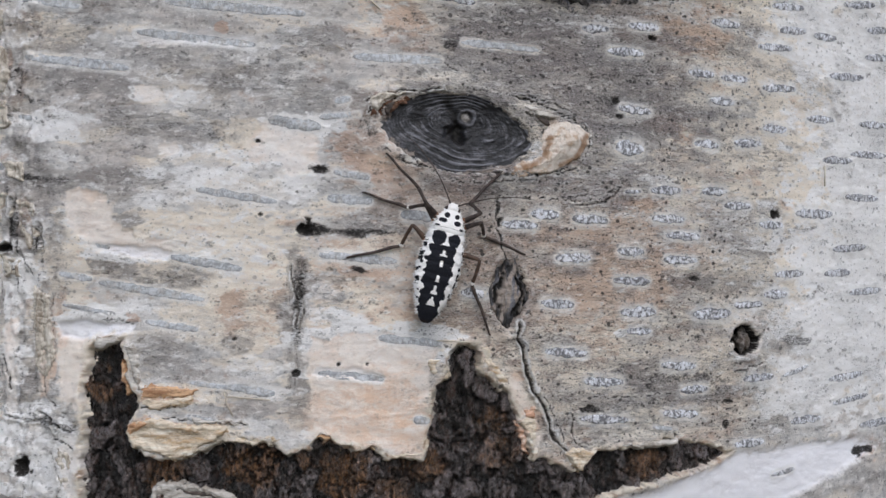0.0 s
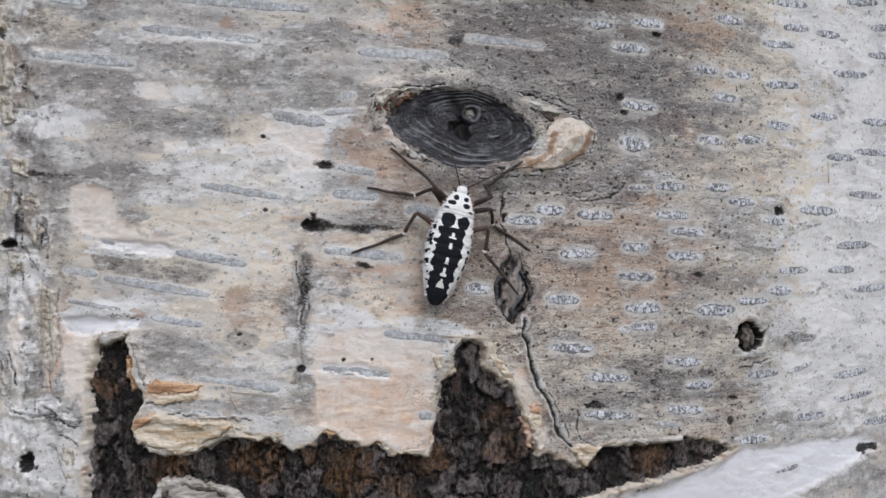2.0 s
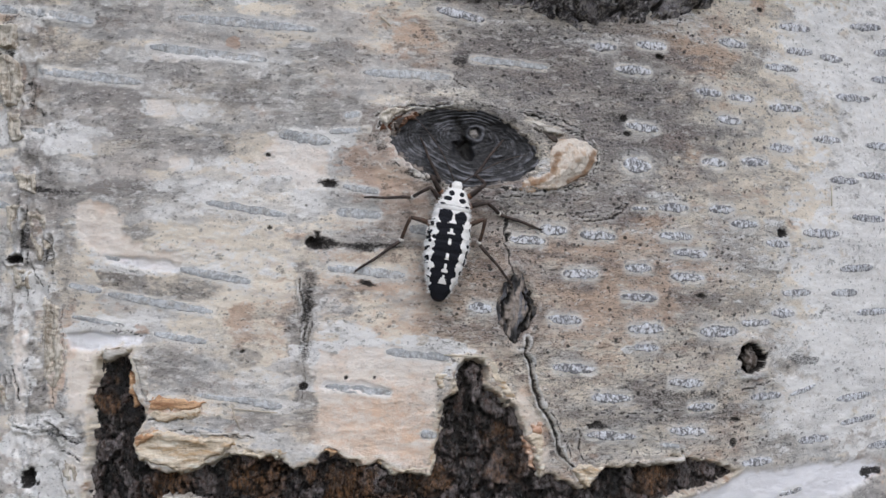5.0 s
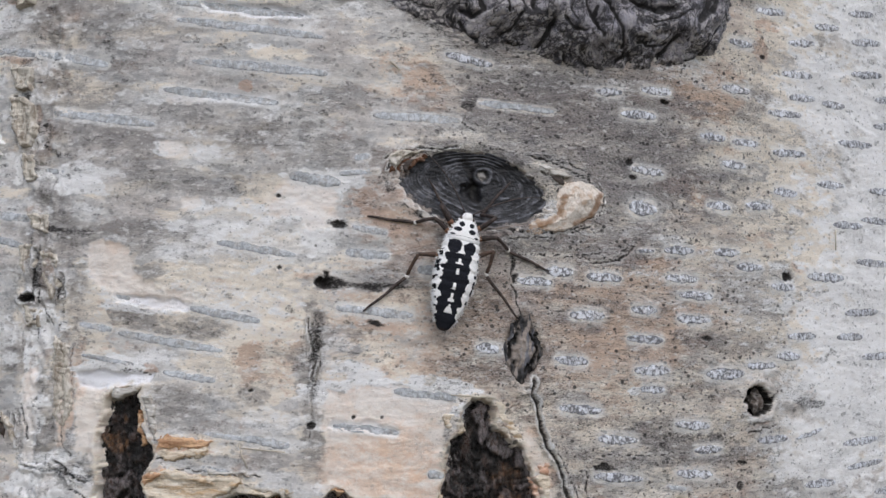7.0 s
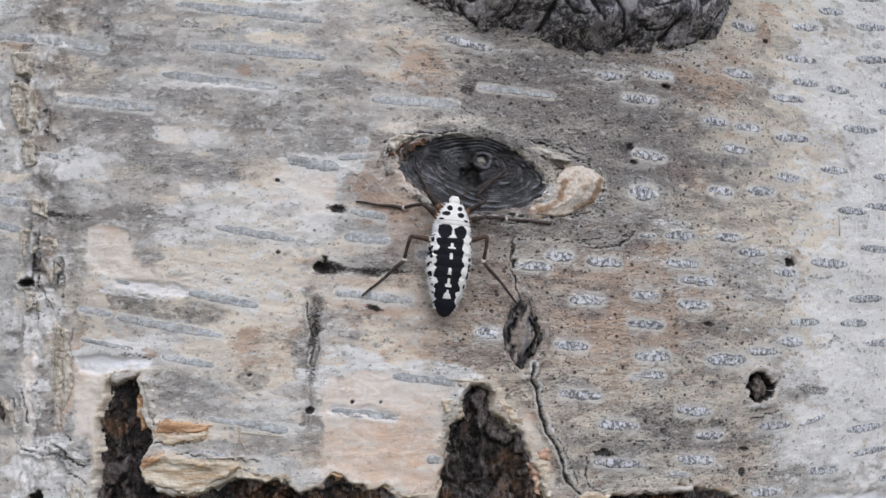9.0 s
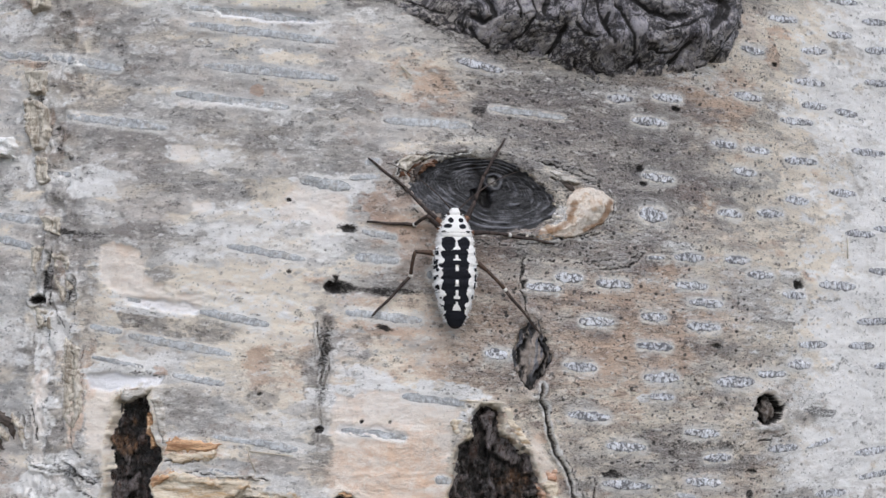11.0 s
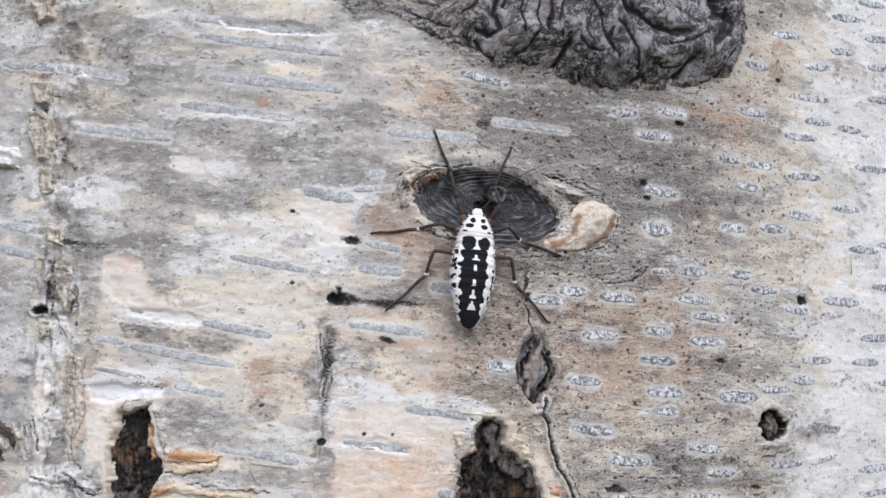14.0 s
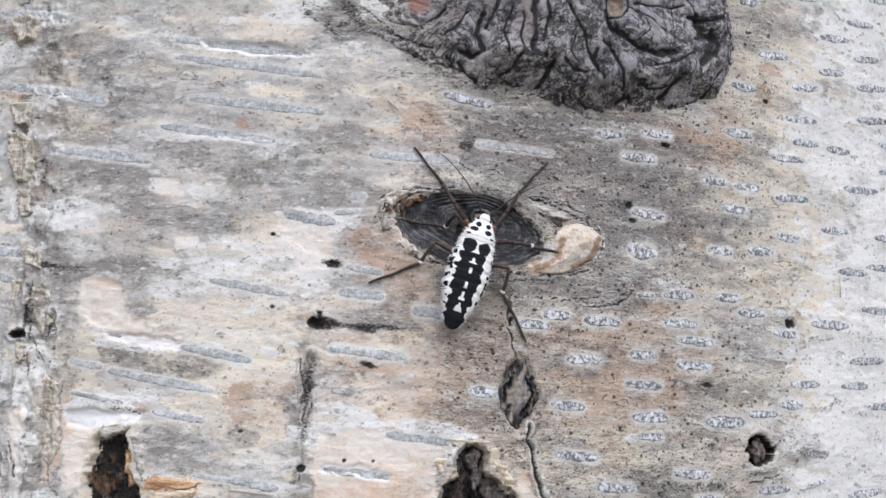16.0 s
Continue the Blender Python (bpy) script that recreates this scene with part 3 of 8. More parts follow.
stain("grey", -20.4, 12.2, 10.2, 1.7, -4, 0.86)
stain("grey", -12.2, 12.6, 6.6, 1.9, -4, 0.58)
stain("grey", -16.4, 23.4, 4.1, 1.4, -5, 0.50)
stain("grey", -7.1, 25.2, 3.9, 2.0, -0, 0.36)
stain("grey", -1.2, 24.5, 3.9, 2.6, 0, 0.36)
stain("grey", -24.2, 29.6, 4.3, 2.7, -2, 0.36)
stain("grey", -5.7, 18.0, 7.1, 2.3, -4, 0.32)
stain("grey", 9.1, 29.1, 7.1, 3.9, 1, 0.30)
stain("grey", 10.4, 22.0, 5.2, 2.0, 1, 0.45)
stain("grey", 31.0, 31.3, 12.3, 4.1, -4, 0.63)
stain("grey", 38.9, 26.4, 16.7, 6.1, 4, 0.70)
stain("grey", 26.9, 29.7, 4.1, 4.0, 3, 0.60)
stain("grey", 47.2, 27.6, 8.3, 7.7, 5, 0.49)
stain("grey", 48.0, 20.7, 10.1, 4.9, 4, 0.90)
stain("grey", 41.8, 12.2, 10.2, 2.7, -2, 0.35)
stain("grey", 35.9, 5.3, 5.1, 2.7, 1, 0.28)
stain("grey", 54.6, 21.8, 7.2, 4.3, 4, 0.28)
stain("grey", 62.7, 19.5, 6.0, 4.4, 4, 0.19)
stain("grey", 62.5, 8.6, 5.9, 3.6, 2, 0.28)
stain("grey", 52.6, -10.5, 8.8, 2.1, -5, 0.40)
stain("grey", 50.9, -13.2, 7.6, 1.7, 1, 0.35)
stain("grey", 59.7, 0.3, 11.8, 1.7, 0, 0.28)
stain("grey", 56.9, -5.7, 8.3, 1.7, -1, 0.17)
stain("grey", 71.9, -7.5, 6.9, 1.8, -2, 0.49)
stain("grey", 78.8, -6.2, 3.8, 2.6, -1, 0.35)
stain("grey", 70.1, -17.3, 5.5, 1.6, -4, 0.35)
stain("grey", 71.9, 27.7, 5.8, 4.5, 6, 0.22)
stain("grey", 58.6, -14.9, 7.5, 2.8, -3, 0.20)
stain("grey", 63.2, -10.1, 5.7, 2.3, 13, 0.25)
stain("grey", -12.8, 6.7, 2.3, 1.9, -29, 0.65)
stain("grey", -13.1, 2.2, 3.3, 1.8, -6, 0.65)
stain("grey", -10.1, -0.0, 5.9, 1.5, -6, 0.50)
stain("grey", -0.3, -5.2, 3.8, 1.9, -0, 0.43)
stain("grey", -9.4, -6.5, 3.3, 1.9, 0, 0.50)
stain("grey", -5.5, -9.0, 7.7, 2.3, 0, 0.40)
stain("grey", -16.9, 7.1, 2.0, 1.9, -0, 0.14)
stain("grey", 0.4, -13.5, 5.7, 1.4, -0, 0.50)
stain("grey", 7.3, -3.3, 1.3, 7.0, -2, 0.65)
stain("grey", 7.1, -11.6, 1.7, 3.8, -0, 0.50)
stain("grey", 18.3, -8.5, 3.9, 1.3, -1, 0.15)
stain("grey", 18.3, -17.5, 3.9, 1.9, -1, 0.70)
stain("grey", 13.1, 6.7, 7.1, 0.9, 0, 1.30)
stain("grey", 15.0, 11.6, 4.6, 1.3, 1, 0.20)
stain("grey", 27.5, -3.3, 5.5, 2.6, -0, 0.30)
stain("grey", -22.2, -12.4, 2.8, 3.9, 1, 0.29)
stain("grey", -23.7, -8.5, 4.2, 5.8, 1, 0.25)
stain("grey", -20.3, 3.2, 1.4, 3.9, -0, 0.29)
stain("grey", -26.0, 2.6, 2.2, 3.9, -0, 0.29)
stain("grey", -7.3, -16.0, 2.6, 0.5, 0, 0.22)
stain("grey", -25.0, 39.8, 6.7, 2.9, -2, 0.50)
stain("grey", -18.1, 37.4, 4.3, 2.8, -1, 0.50)
stain("grey", -14.4, 34.5, 6.9, 4.2, -0, 0.29)
stain("grey", 37.0, 33.1, 13.3, 1.8, 7, 0.27)
stain("grey", 67.9, 50.6, 6.8, 3.2, 12, 0.39)
stain("grey", 52.7, 33.8, 5.3, 1.5, 8, 0.17)
stain("grey", 27.1, 30.4, 2.8, 4.2, 5, 0.60)
stain("grey", -31.0, 36.5, 4.0, 2.9, -3, 0.43)
stain("grey", 15.9, 39.4, 8.8, 2.1, -17, 0.40)
stain("grey", 68.9, 48.8, 10.6, 3.2, 12, 0.22)
stain("grey", -3.2, 43.6, 5.4, 1.4, 1, 0.22)
stain("dirt_shade", 9.2, 6.7, 2.3, 0.8, 0, 0.60)
stain("dirt_shade", 15.0, 6.3, 3.2, 0.6, -4, 0.70)
stain("dirt_shade", 11.8, 6.5, 3.9, 0.6, -2, 0.60)
stain("dirt_shade", -22.6, 12.5, 4.2, 0.5, -5, 0.45)
stain("dirt_shade", 7.3, -2.0, 0.6, 2.6, -0, 0.20)
stain("dirt_shade", 54.3, -10.9, 5.2, 0.8, -2, 0.40)
stain("dirt_shade", 30.6, 7.6, 0.5, 0.7, 1, 1.00)
stain("dirt_shade", 30.3, 9.7, 0.3, 0.9, 1, 0.80)
stain("dirt_shade", 14.4, 1.9, 1.2, 0.5, 0, 0.50)
stain("dirt_shade", 44.5, 22.6, 1.9, 0.7, 3, 0.50)
stain("dirt_shade", 73.5, -7.2, 3.4, 0.7, -2, 0.50)
stain("dirt_shade", 47.2, 28.7, 3.2, 0.2, -4, 0.30)
stain("dirt_shade", -26.1, 7.8, 0.7, 2.6, -1, 0.60)
stain("dirt_shade", -23.3, 5.5, 0.6, 2.0, -0, 0.50)
stain("dirt_shade", -23.0, -3.3, 1.0, 3.9, 0, 0.35)
stain("dirt_shade", -20.8, -15.3, 2.7, 0.7, -18, 0.50)
stain("dirt_shade", -26.9, -12.5, 1.0, 2.6, 1, 0.30)
stain("dirt_shade", -30.8, 43.1, 0.8, 3.7, -4, 0.40)
stain("dirt_shade", -29.7, 32.2, 1.1, 2.9, -3, 0.50)
stain("dirt_shade", -29.5, 26.5, 0.6, 2.8, -2, 0.60)
stain("dirt_shade", 25.1, 28.2, 1.3, 1.0, -27, 0.60)
stain("dirt_shade", 15.9, 39.8, 4.7, 0.6, -28, 0.50)
stain("dirt_shade", 10.3, 44.1, 2.1, 0.8, -49, 0.40)
stain("dirt_shade", -18.7, 35.3, 0.7, 2.1, -1, 0.40)
stain("dirt_shade", 24.0, 45.0, 3.5, 1.4, 5, 0.40)
stain("cream", -16.6, 8.1, 4.1, 2.9, -8, 1.30)
stain("cream", -16.2, 5.5, 6.0, 1.4, -8, 1.10)
stain("cream", -11.5, 4.1, 7.2, 1.2, -8, 1.00)
stain("cream", 3.5, -0.0, 3.8, 4.5, -0, 0.90)
stain("cream", -6.9, 1.9, 9.0, 2.6, -6, 0.80)
stain("cream", -1.0, 3.2, 7.7, 3.9, -4, 0.70)
stain("cream", 2.2, -3.9, 4.5, 3.8, -0, 0.80)
stain("cream", 0.8, 16.1, 3.9, 2.6, 0, 0.70)
stain("cream", 14.4, -12.3, 7.8, 5.8, -1, 1.20)
stain("cream", 14.4, -5.9, 7.1, 3.2, -0, 0.90)
stain("cream", 13.1, -1.3, 3.9, 2.6, -0, 0.70)
stain("cream", -15.3, -11.0, 4.0, 5.1, 1, 1.00)
stain("cream", -18.8, -5.9, 2.7, 7.7, 0, 0.80)
stain("cream", -4.8, -12.2, 6.4, 1.3, -4, 0.80)
stain("cream", 28.9, -7.3, 2.7, 2.0, -39, 0.90)
stain("cream", 14.4, 4.5, 5.2, 1.9, 0, 0.60)
stain("cream", -22.8, 28.9, 4.2, 2.0, -2, 0.70)
stain("cream", -4.4, 22.2, 5.2, 0.9, -2, 0.50)
stain("cream", -2.4, 7.0, 10.3, 2.6, 0, 0.45)
stain("cream", 20.8, 30.8, 4.0, 3.3, 2, 0.40)
stain("cream", 37.3, -8.7, 4.4, 4.0, -1, 0.40)
stain("cream", 43.2, -6.2, 5.4, 5.4, -1, 0.45)
stain("cream", 35.9, 2.0, 4.4, 3.3, 0, 0.30)
stain("cream", 66.7, 31.6, 7.5, 5.2, 7, 0.50)
stain("cream", 76.5, 27.4, 7.7, 9.2, 6, 0.55)
stain("cream", 77.4, 12.9, 10.6, 6.9, 3, 0.55)
stain("cream", 47.0, -8.9, 8.2, 2.7, -2, 0.35)
stain("cream", 62.6, 12.2, 9.1, 1.4, 3, 0.40)
stain("cream", 91.4, 29.1, 9.0, 13.0, 7, 0.30)
stain("cream", 83.4, 0.7, 14.0, 7.0, 0, 0.30)
stain("cream", -21.9, 30.2, 4.4, 2.1, -1, 0.60)
stain("cream", -23.1, 35.5, 3.0, 1.0, -2, 0.70)
stain("cream", 1.0, 42.3, 4.7, 2.8, 2, 0.60)
stain("cream", 17.4, 33.2, 4.7, 2.1, 4, 0.50)
stain("cream", 74.4, 47.5, 11.8, 4.9, 12, 0.50)
stain("cream", 67.6, 39.1, 3.2, 3.1, 10, 0.70)
stain("cream", -18.5, 42.4, 4.3, 2.9, -2, 0.40)
stain("cream", -7.6, 37.3, 4.1, 4.2, 0, 0.30)
stain("pale", 6.6, 17.7, 3.9, 2.6, 1, 1.30)
stain("pale", 4.4, 15.4, 3.9, 1.9, 0, 0.80)
stain("pale", -17.5, -4.3, 3.3, 1.7, 0, 1.50)
stain("pale", 17.0, -6.5, 8.5, 2.2, -2, 1.10)
stain("pale", 13.1, -9.7, 5.8, 0.9, -3, 0.90)
stain("pale", -7.6, 11.6, 4.6, 3.2, -0, 0.34)
stain("pale", -3.7, 14.1, 6.5, 2.6, -0, 0.22)
stain("pale", 7.9, 13.5, 1.9, 3.9, 0, 0.40)
stain("pale", -7.0, 15.8, 1.6, 1.0, -0, 0.60)
stain("pale", -21.2, 18.9, 3.5, 2.4, -1, 0.52)
stain("pale", -10.3, 22.3, 2.0, 0.9, -1, 0.68)
stain("pale", -5.7, 21.3, 3.9, 1.3, -0, 0.30)
stain("pale", -7.8, 28.8, 3.9, 0.9, -5, 0.60)
stain("pale", -1.2, 27.9, 3.9, 0.7, -4, 0.60)
stain("pale", -14.2, 3.5, 4.0, 0.6, -8, 0.60)
stain("pale", 11.8, -8.4, 2.6, 1.9, -0, 0.50)
stain("pale", -23.5, -18.9, 4.9, 5.8, 1, 0.22)
stain("pale", -25.9, -3.3, 2.9, 3.9, 0, 0.19)
stain("pale", 2.3, -9.3, 3.8, 1.9, -0, 0.45)
stain("pale", 0.9, 0.9, 3.8, 0.9, -4, 0.38)
stain("pale", 9.2, -0.7, 2.6, 1.3, -0, 0.40)
stain("pale", 11.2, -3.3, 2.6, 1.0, -0, 0.60)
stain("pale", -10.8, -2.0, 3.9, 0.8, -6, 0.45)
stain("pale", 87.1, 35.8, 15.8, 6.4, 9, 0.16)
stain("pale", 86.6, 17.3, 15.4, 7.1, 4, 0.16)
stain("pale", 88.9, -7.2, 16.3, 11.1, -2, 0.47)
stain("pale", 78.0, -14.5, 15.4, 5.3, -4, 0.18)
stain("pale", 92.5, 8.8, 11.2, 7.3, 2, 0.47)
stain("pale", 68.3, -3.7, 6.5, 1.8, -1, 0.16)
stain("pale", 96.4, 25.6, 12.9, 16.6, 7, 0.47)
stain("pale", -1.6, 39.1, 8.1, 1.0, -4, 0.60)
stain("pale", -27.7, 43.2, 4.6, 1.0, -3, 0.22)
stain("pale", 3.6, 43.8, 3.4, 2.1, 2, 0.60)
stain("pale", 15.0, 44.9, 3.4, 1.6, 4, 1.50)
stain("pale", 90.6, 53.7, 13.3, 10.5, 15, 0.47)
stain("pale", -31.1, 30.1, 3.2, 4.3, -2, 0.11)
stain("pale", 6.6, 37.6, 2.7, 2.1, 2, 0.30)
stain("pale", 10.5, 39.1, 2.7, 1.4, 3, 0.40)
panel("sheet", [(45.3, -25.5), (50.8, -24.7), (56.7, -23.3), (63.1, -20.8), (73.3, -20.7), (83.0, -20.9), (90.0, -21.4), (93.2, -22.6), (88.5, -23.9), (79.0, -25.9), (72.1, -27.7), (61.1, -28.1), (50.0, -27.2)], 1.30, 0.60, 0.70)
stain("tan", 15.1, -15.2, 5.8, 1.9, -1, 0.60)
stain("tan", 9.3, -14.5, 3.2, 1.3, -1, 0.40)
stain("tan", 17.6, -13.6, 3.9, 1.9, -1, 0.35)
stain("tan", 50.3, 7.6, 9.4, 4.9, 1, 0.40)
stain("tan", 46.3, 0.6, 8.1, 4.1, 0, 0.40)
stain("tan", 56.0, 31.9, 8.3, 3.2, 6, 0.45)
stain("tan", 59.1, 27.2, 5.7, 2.9, 5, 0.30)
stain("tan", 52.0, 20.6, 2.2, 1.0, 4, 0.70)
stain("tan", 14.3, 15.5, 3.3, 2.0, 1, 0.35)
stain("tan", 16.9, 16.9, 1.6, 2.2, -60, 0.70)
stain("tan", 17.6, 21.1, 2.0, 1.4, 1, 1.30)
stain("tan", 35.9, 6.0, 3.6, 1.6, 1, 0.30)
stain("tan", -13.7, -3.3, 4.0, 0.5, -6, 1.00)
stain("tan", -22.3, -8.5, 0.8, 4.5, 1, 0.70)
stain("tan", -20.2, -3.3, 0.7, 3.9, 0, 0.70)
stain("tan", 0.3, -2.0, 1.9, 3.8, -0, 0.35)
stain("tan", -8.0, -12.5, 3.2, 0.8, 0, 1.20)
stain("tan", 34.4, -15.6, 1.7, 1.5, -2, 1.40)
stain("tan", 14.4, 1.8, 1.9, 0.6, -4, 1.10)
stain("tan", 27.5, 2.9, 1.6, 0.5, 0, 1.00)
stain("tan", -8.0, -15.4, 3.9, 0.8, 0, 0.50)
stain("tan", 30.2, -19.1, 2.1, 2.6, -2, 0.50)
stain("tan", 33.1, 13.9, 6.5, 0.6, 6, 1.00)
stain("tan", 14.3, 18.8, 3.9, 3.9, 1, 0.25)
stain("tan", 20.8, 29.5, 3.3, 3.3, 2, 0.35)
stain("tan", -1.2, 29.7, 0.6, 0.6, -0, 1.00)
stain("tan", -31.5, 34.4, 2.4, 0.6, -3, 1.00)
stain("tan", 16.1, 33.2, 4.0, 2.1, 4, 0.40)
stain("tan", 55.3, 33.0, 4.5, 2.2, 8, 0.45)
stain("tan", 66.7, 40.5, 1.5, 2.7, 10, 0.60)
stain("tan", 41.5, 31.4, 2.3, 1.0, 6, 0.30)
stain("tan", 20.2, 30.7, 4.1, 3.4, 4, 0.30)
stain("pale", 93.8, 26.9, 19.8, 24.6, 7, 0.47)
stain("pale", 92.3, 2.4, 21.2, 20.1, 1, 0.47)
stain("pale", 83.1, -13.2, 21.8, 9.2, -3, 0.14)
stain("pale", 90.6, 53.7, 18.2, 10.5, 15, 0.47)
stain("grey", 42.4, 2.0, 23.9, 14.9, 0, 0.10)
stain("grey", 28.9, 7.2, 11.3, 9.2, 1, 0.30)
stain("grey", 38.8, 12.1, 15.7, 5.4, 2, 0.20)
stain("tan", 38.7, 2.6, 20.9, 13.4, 0, 0.18)
stain("cream", -6.0, -17.0, 7.1, 1.8, 0, 1.20)
stain("tan", -7.3, -15.7, 4.5, 0.6, 0, 0.80)
stain("cream", 11.8, -9.0, 8.4, 7.0, -1, 0.50)
stain("cream", -14.2, 5.8, 8.0, 3.9, -8, 0.70)
stain("cream", -1.1, 9.6, 10.3, 5.2, 0, 0.50)
stain("grey", 21.3, 41.9, 9.6, 2.9, -16, 0.50)
stain("dirt_shade", 19.9, 42.5, 5.4, 1.1, -27, 0.50)
stain("grey", 7.0, 43.2, 4.1, 1.8, -39, 0.80)
stain("grey", 31.7, 27.3, 11.7, 8.0, 4, 0.50)
stain("grey", 42.5, 2.7, 21.9, 13.5, 0, 0.07)
stain("grey", 30.3, 2.6, 6.3, 9.2, 0, 0.35)
stain("grey", 24.8, 11.1, 8.2, 3.9, 1, 0.40)
stain("grey", 38.8, 15.5, 12.4, 6.8, 2, 0.36)
stain("grey", 33.7, -8.7, 6.5, 7.9, -1, 0.35)
stain("grey", 14.4, 6.4, 9.2, 3.2, 0, 0.35)
stain("cream", 77.7, 31.4, 6.5, 7.0, 7, 0.70)
stain("cream", 72.8, 15.7, 7.1, 3.8, 4, 0.60)
stain("tan", 60.0, 31.6, 4.8, 2.2, 6, 0.50)
stain("tan", 54.6, 20.4, 5.3, 2.1, 4, 0.30)
stain("cream", -5.6, 2.5, 12.9, 3.9, -6, 0.50)
stain("dirt_shade", 7.3, 0.6, 0.8, 2.6, 0, 0.35)
stain("grey", 7.2, -4.5, 1.7, 8.3, -0, 0.80)
stain("grey", 15.2, 40.8, 8.8, 1.8, -33, 0.60)
stain("grey", 26.9, 36.0, 5.6, 2.1, -5, 0.70)
stain("pale", -17.5, -4.3, 3.0, 1.6, 0, 2.00)
stain("pale", 15.0, -6.5, 7.2, 1.9, -2, 0.90)
stain("cream", -18.8, -8.5, 3.0, 5.8, 1, 1.00)
stain("pale", 6.6, 17.4, 4.1, 2.7, 1, 1.00)
stain("cream", 74.2, 29.4, 8.6, 10.6, 7, 0.60)
stain("cream", 76.2, 13.6, 11.8, 7.6, 3, 0.60)
stain("cream", 71.5, 0.7, 12.0, 6.7, 0, 0.40)
stain("cream", 36.6, 17.8, 3.7, 2.3, 2, 0.80)
stain("tan", -8.0, -12.5, 3.0, 0.9, 0, 1.00)
stain("cream", -7.4, -12.2, 3.9, 1.5, 0, 0.80)
stain("grey", 9.0, 43.3, 4.8, 2.8, -39, 0.70)
stain("grey", 18.6, 40.3, 5.4, 2.8, -27, 0.80)
stain("dirt_shade", 6.7, 42.8, 2.8, 1.0, -44, 0.30)
stain("cream", 72.0, 42.2, 9.8, 4.8, 11, 0.50)
stain("cream", 46.3, 3.4, 17.1, 10.9, 1, 0.30)
stain("tan", 44.7, 2.7, 16.8, 10.2, 0, 0.22)
stain("cream", 31.6, -7.3, 7.8, 6.6, -1, 0.35)
stain("tan", 24.8, 2.6, 8.2, 7.8, 0, 0.20)
stain("cream", 22.2, 11.7, 8.1, 3.9, 1, 0.25)
stain("cream", 48.6, 31.8, 10.4, 2.2, 7, 0.30)
stain("pale", 34.8, 16.5, 1.6, 1.7, 2, 0.50)
stain("dirt_shade", 35.6, 19.9, 1.0, 0.8, 2, 0.60)
stain("grey", -23.8, 0.6, 4.2, 22.1, -0, 0.45)
stain("grey", 7.2, -3.3, 1.0, 7.7, -0, 0.35)
stain("dirt_shade", 7.3, -2.0, 0.8, 5.8, -0, 0.22)
stain("tan", -21.2, -6.5, 0.5, 5.2, 0, 1.20)
stain("tan", 34.4, -16.6, 1.8, 2.0, -2, 1.60)
stain("pale", 33.3, -15.6, 1.0, 0.7, -2, 1.60)
stain("tan", -8.7, -12.4, 3.0, 0.6, 0, 1.60)
stain("cream", -6.7, -17.0, 5.8, 1.3, 0, 1.60)
stain("tan", -10.6, -15.6, 1.6, 0.9, 1, 1.50)
stain("grey", 10.4, 43.4, 7.4, 3.5, -28, 1.20)
stain("dirt_shade", 12.4, 42.8, 6.8, 2.1, -33, 0.35)
stain("pale", 44.8, 12.3, 9.7, 4.1, 2, 0.18)
stain("pale", 61.6, 7.8, 14.5, 4.3, 2, 0.30)
stain("pale", -21.6, -7.2, 4.2, 7.1, 0, 0.20)
stain("cream", -19.6, 2.6, 4.8, 3.9, -0, 0.60)
stain("grey", 14.4, -11.6, 0.9, 3.8, -1, 0.30)
stain("cream", 74.1, 23.3, 7.3, 16.6, 5, 0.90)
stain("cream", 78.4, 2.2, 9.3, 12.2, 1, 0.70)
stain("cream", 68.2, -11.0, 10.0, 4.4, -2, 0.40)
stain("tan", 56.0, 31.2, 5.5, 2.9, 6, 0.40)
stain("tan", 48.7, 5.5, 10.1, 4.1, 1, 0.25)
stain("tan", 22.2, 11.7, 8.1, 3.9, 1, 0.25)
stain("tan", 38.8, 4.7, 15.7, 8.1, 1, 0.22)
stain("tan", 14.3, 14.2, 3.9, 2.6, 1, 0.30)
stain("cream", 39.5, 6.0, 12.4, 6.1, 1, 0.30)
stain("cream", 38.7, -8.8, 10.7, 6.0, -1, 0.35)
stain("grey", -9.0, 23.9, 24.6, 11.1, 0, 0.12)
stain("cream", 91.5, 31.5, 11.1, 12.2, 8, 0.50)
stain("cream", 90.3, -10.4, 10.5, 9.5, -3, 0.50)
stain("cream", -24.4, -8.5, 3.5, 13.0, 1, 0.35)
stain("grey", 91.1, 16.9, 10.8, 9.7, 4, 0.30)
stain("tan", -26.7, -0.7, 1.0, 7.9, 0, 0.40)
stain("pale", -16.4, -4.1, 4.0, 1.8, 0, 2.00)
stain("pale", 17.6, -6.8, 5.9, 1.7, -2, 0.90)
stain("pale", -17.6, 7.1, 4.1, 2.6, -0, 0.70)
stain("pale", 3.4, 11.5, 7.7, 3.9, 0, 0.40)
stain("pale", -3.6, 4.5, 7.7, 2.6, 0, 0.40)
stain("pale", -12.4, 28.6, 4.0, 1.3, -1, 0.50)
stain("grey", 52.6, -11.9, 9.7, 2.1, -5, 0.72)
stain("grey", 61.6, 8.2, 5.8, 2.9, 2, 0.43)
stain("grey", 59.0, 20.3, 6.6, 3.6, 4, 0.22)
stain("pale", 83.3, -3.9, 19.8, 15.4, -1, 0.35)
stain("tan", 35.8, -12.7, 8.8, 5.3, -2, 0.20)
stain("cream", 35.8, -10.0, 8.1, 4.6, -1, 0.35)
stain("cream", 31.6, -12.6, 2.8, 2.6, -39, 0.50)
stain("tan", 14.4, -12.3, 7.1, 3.8, -1, 0.45)
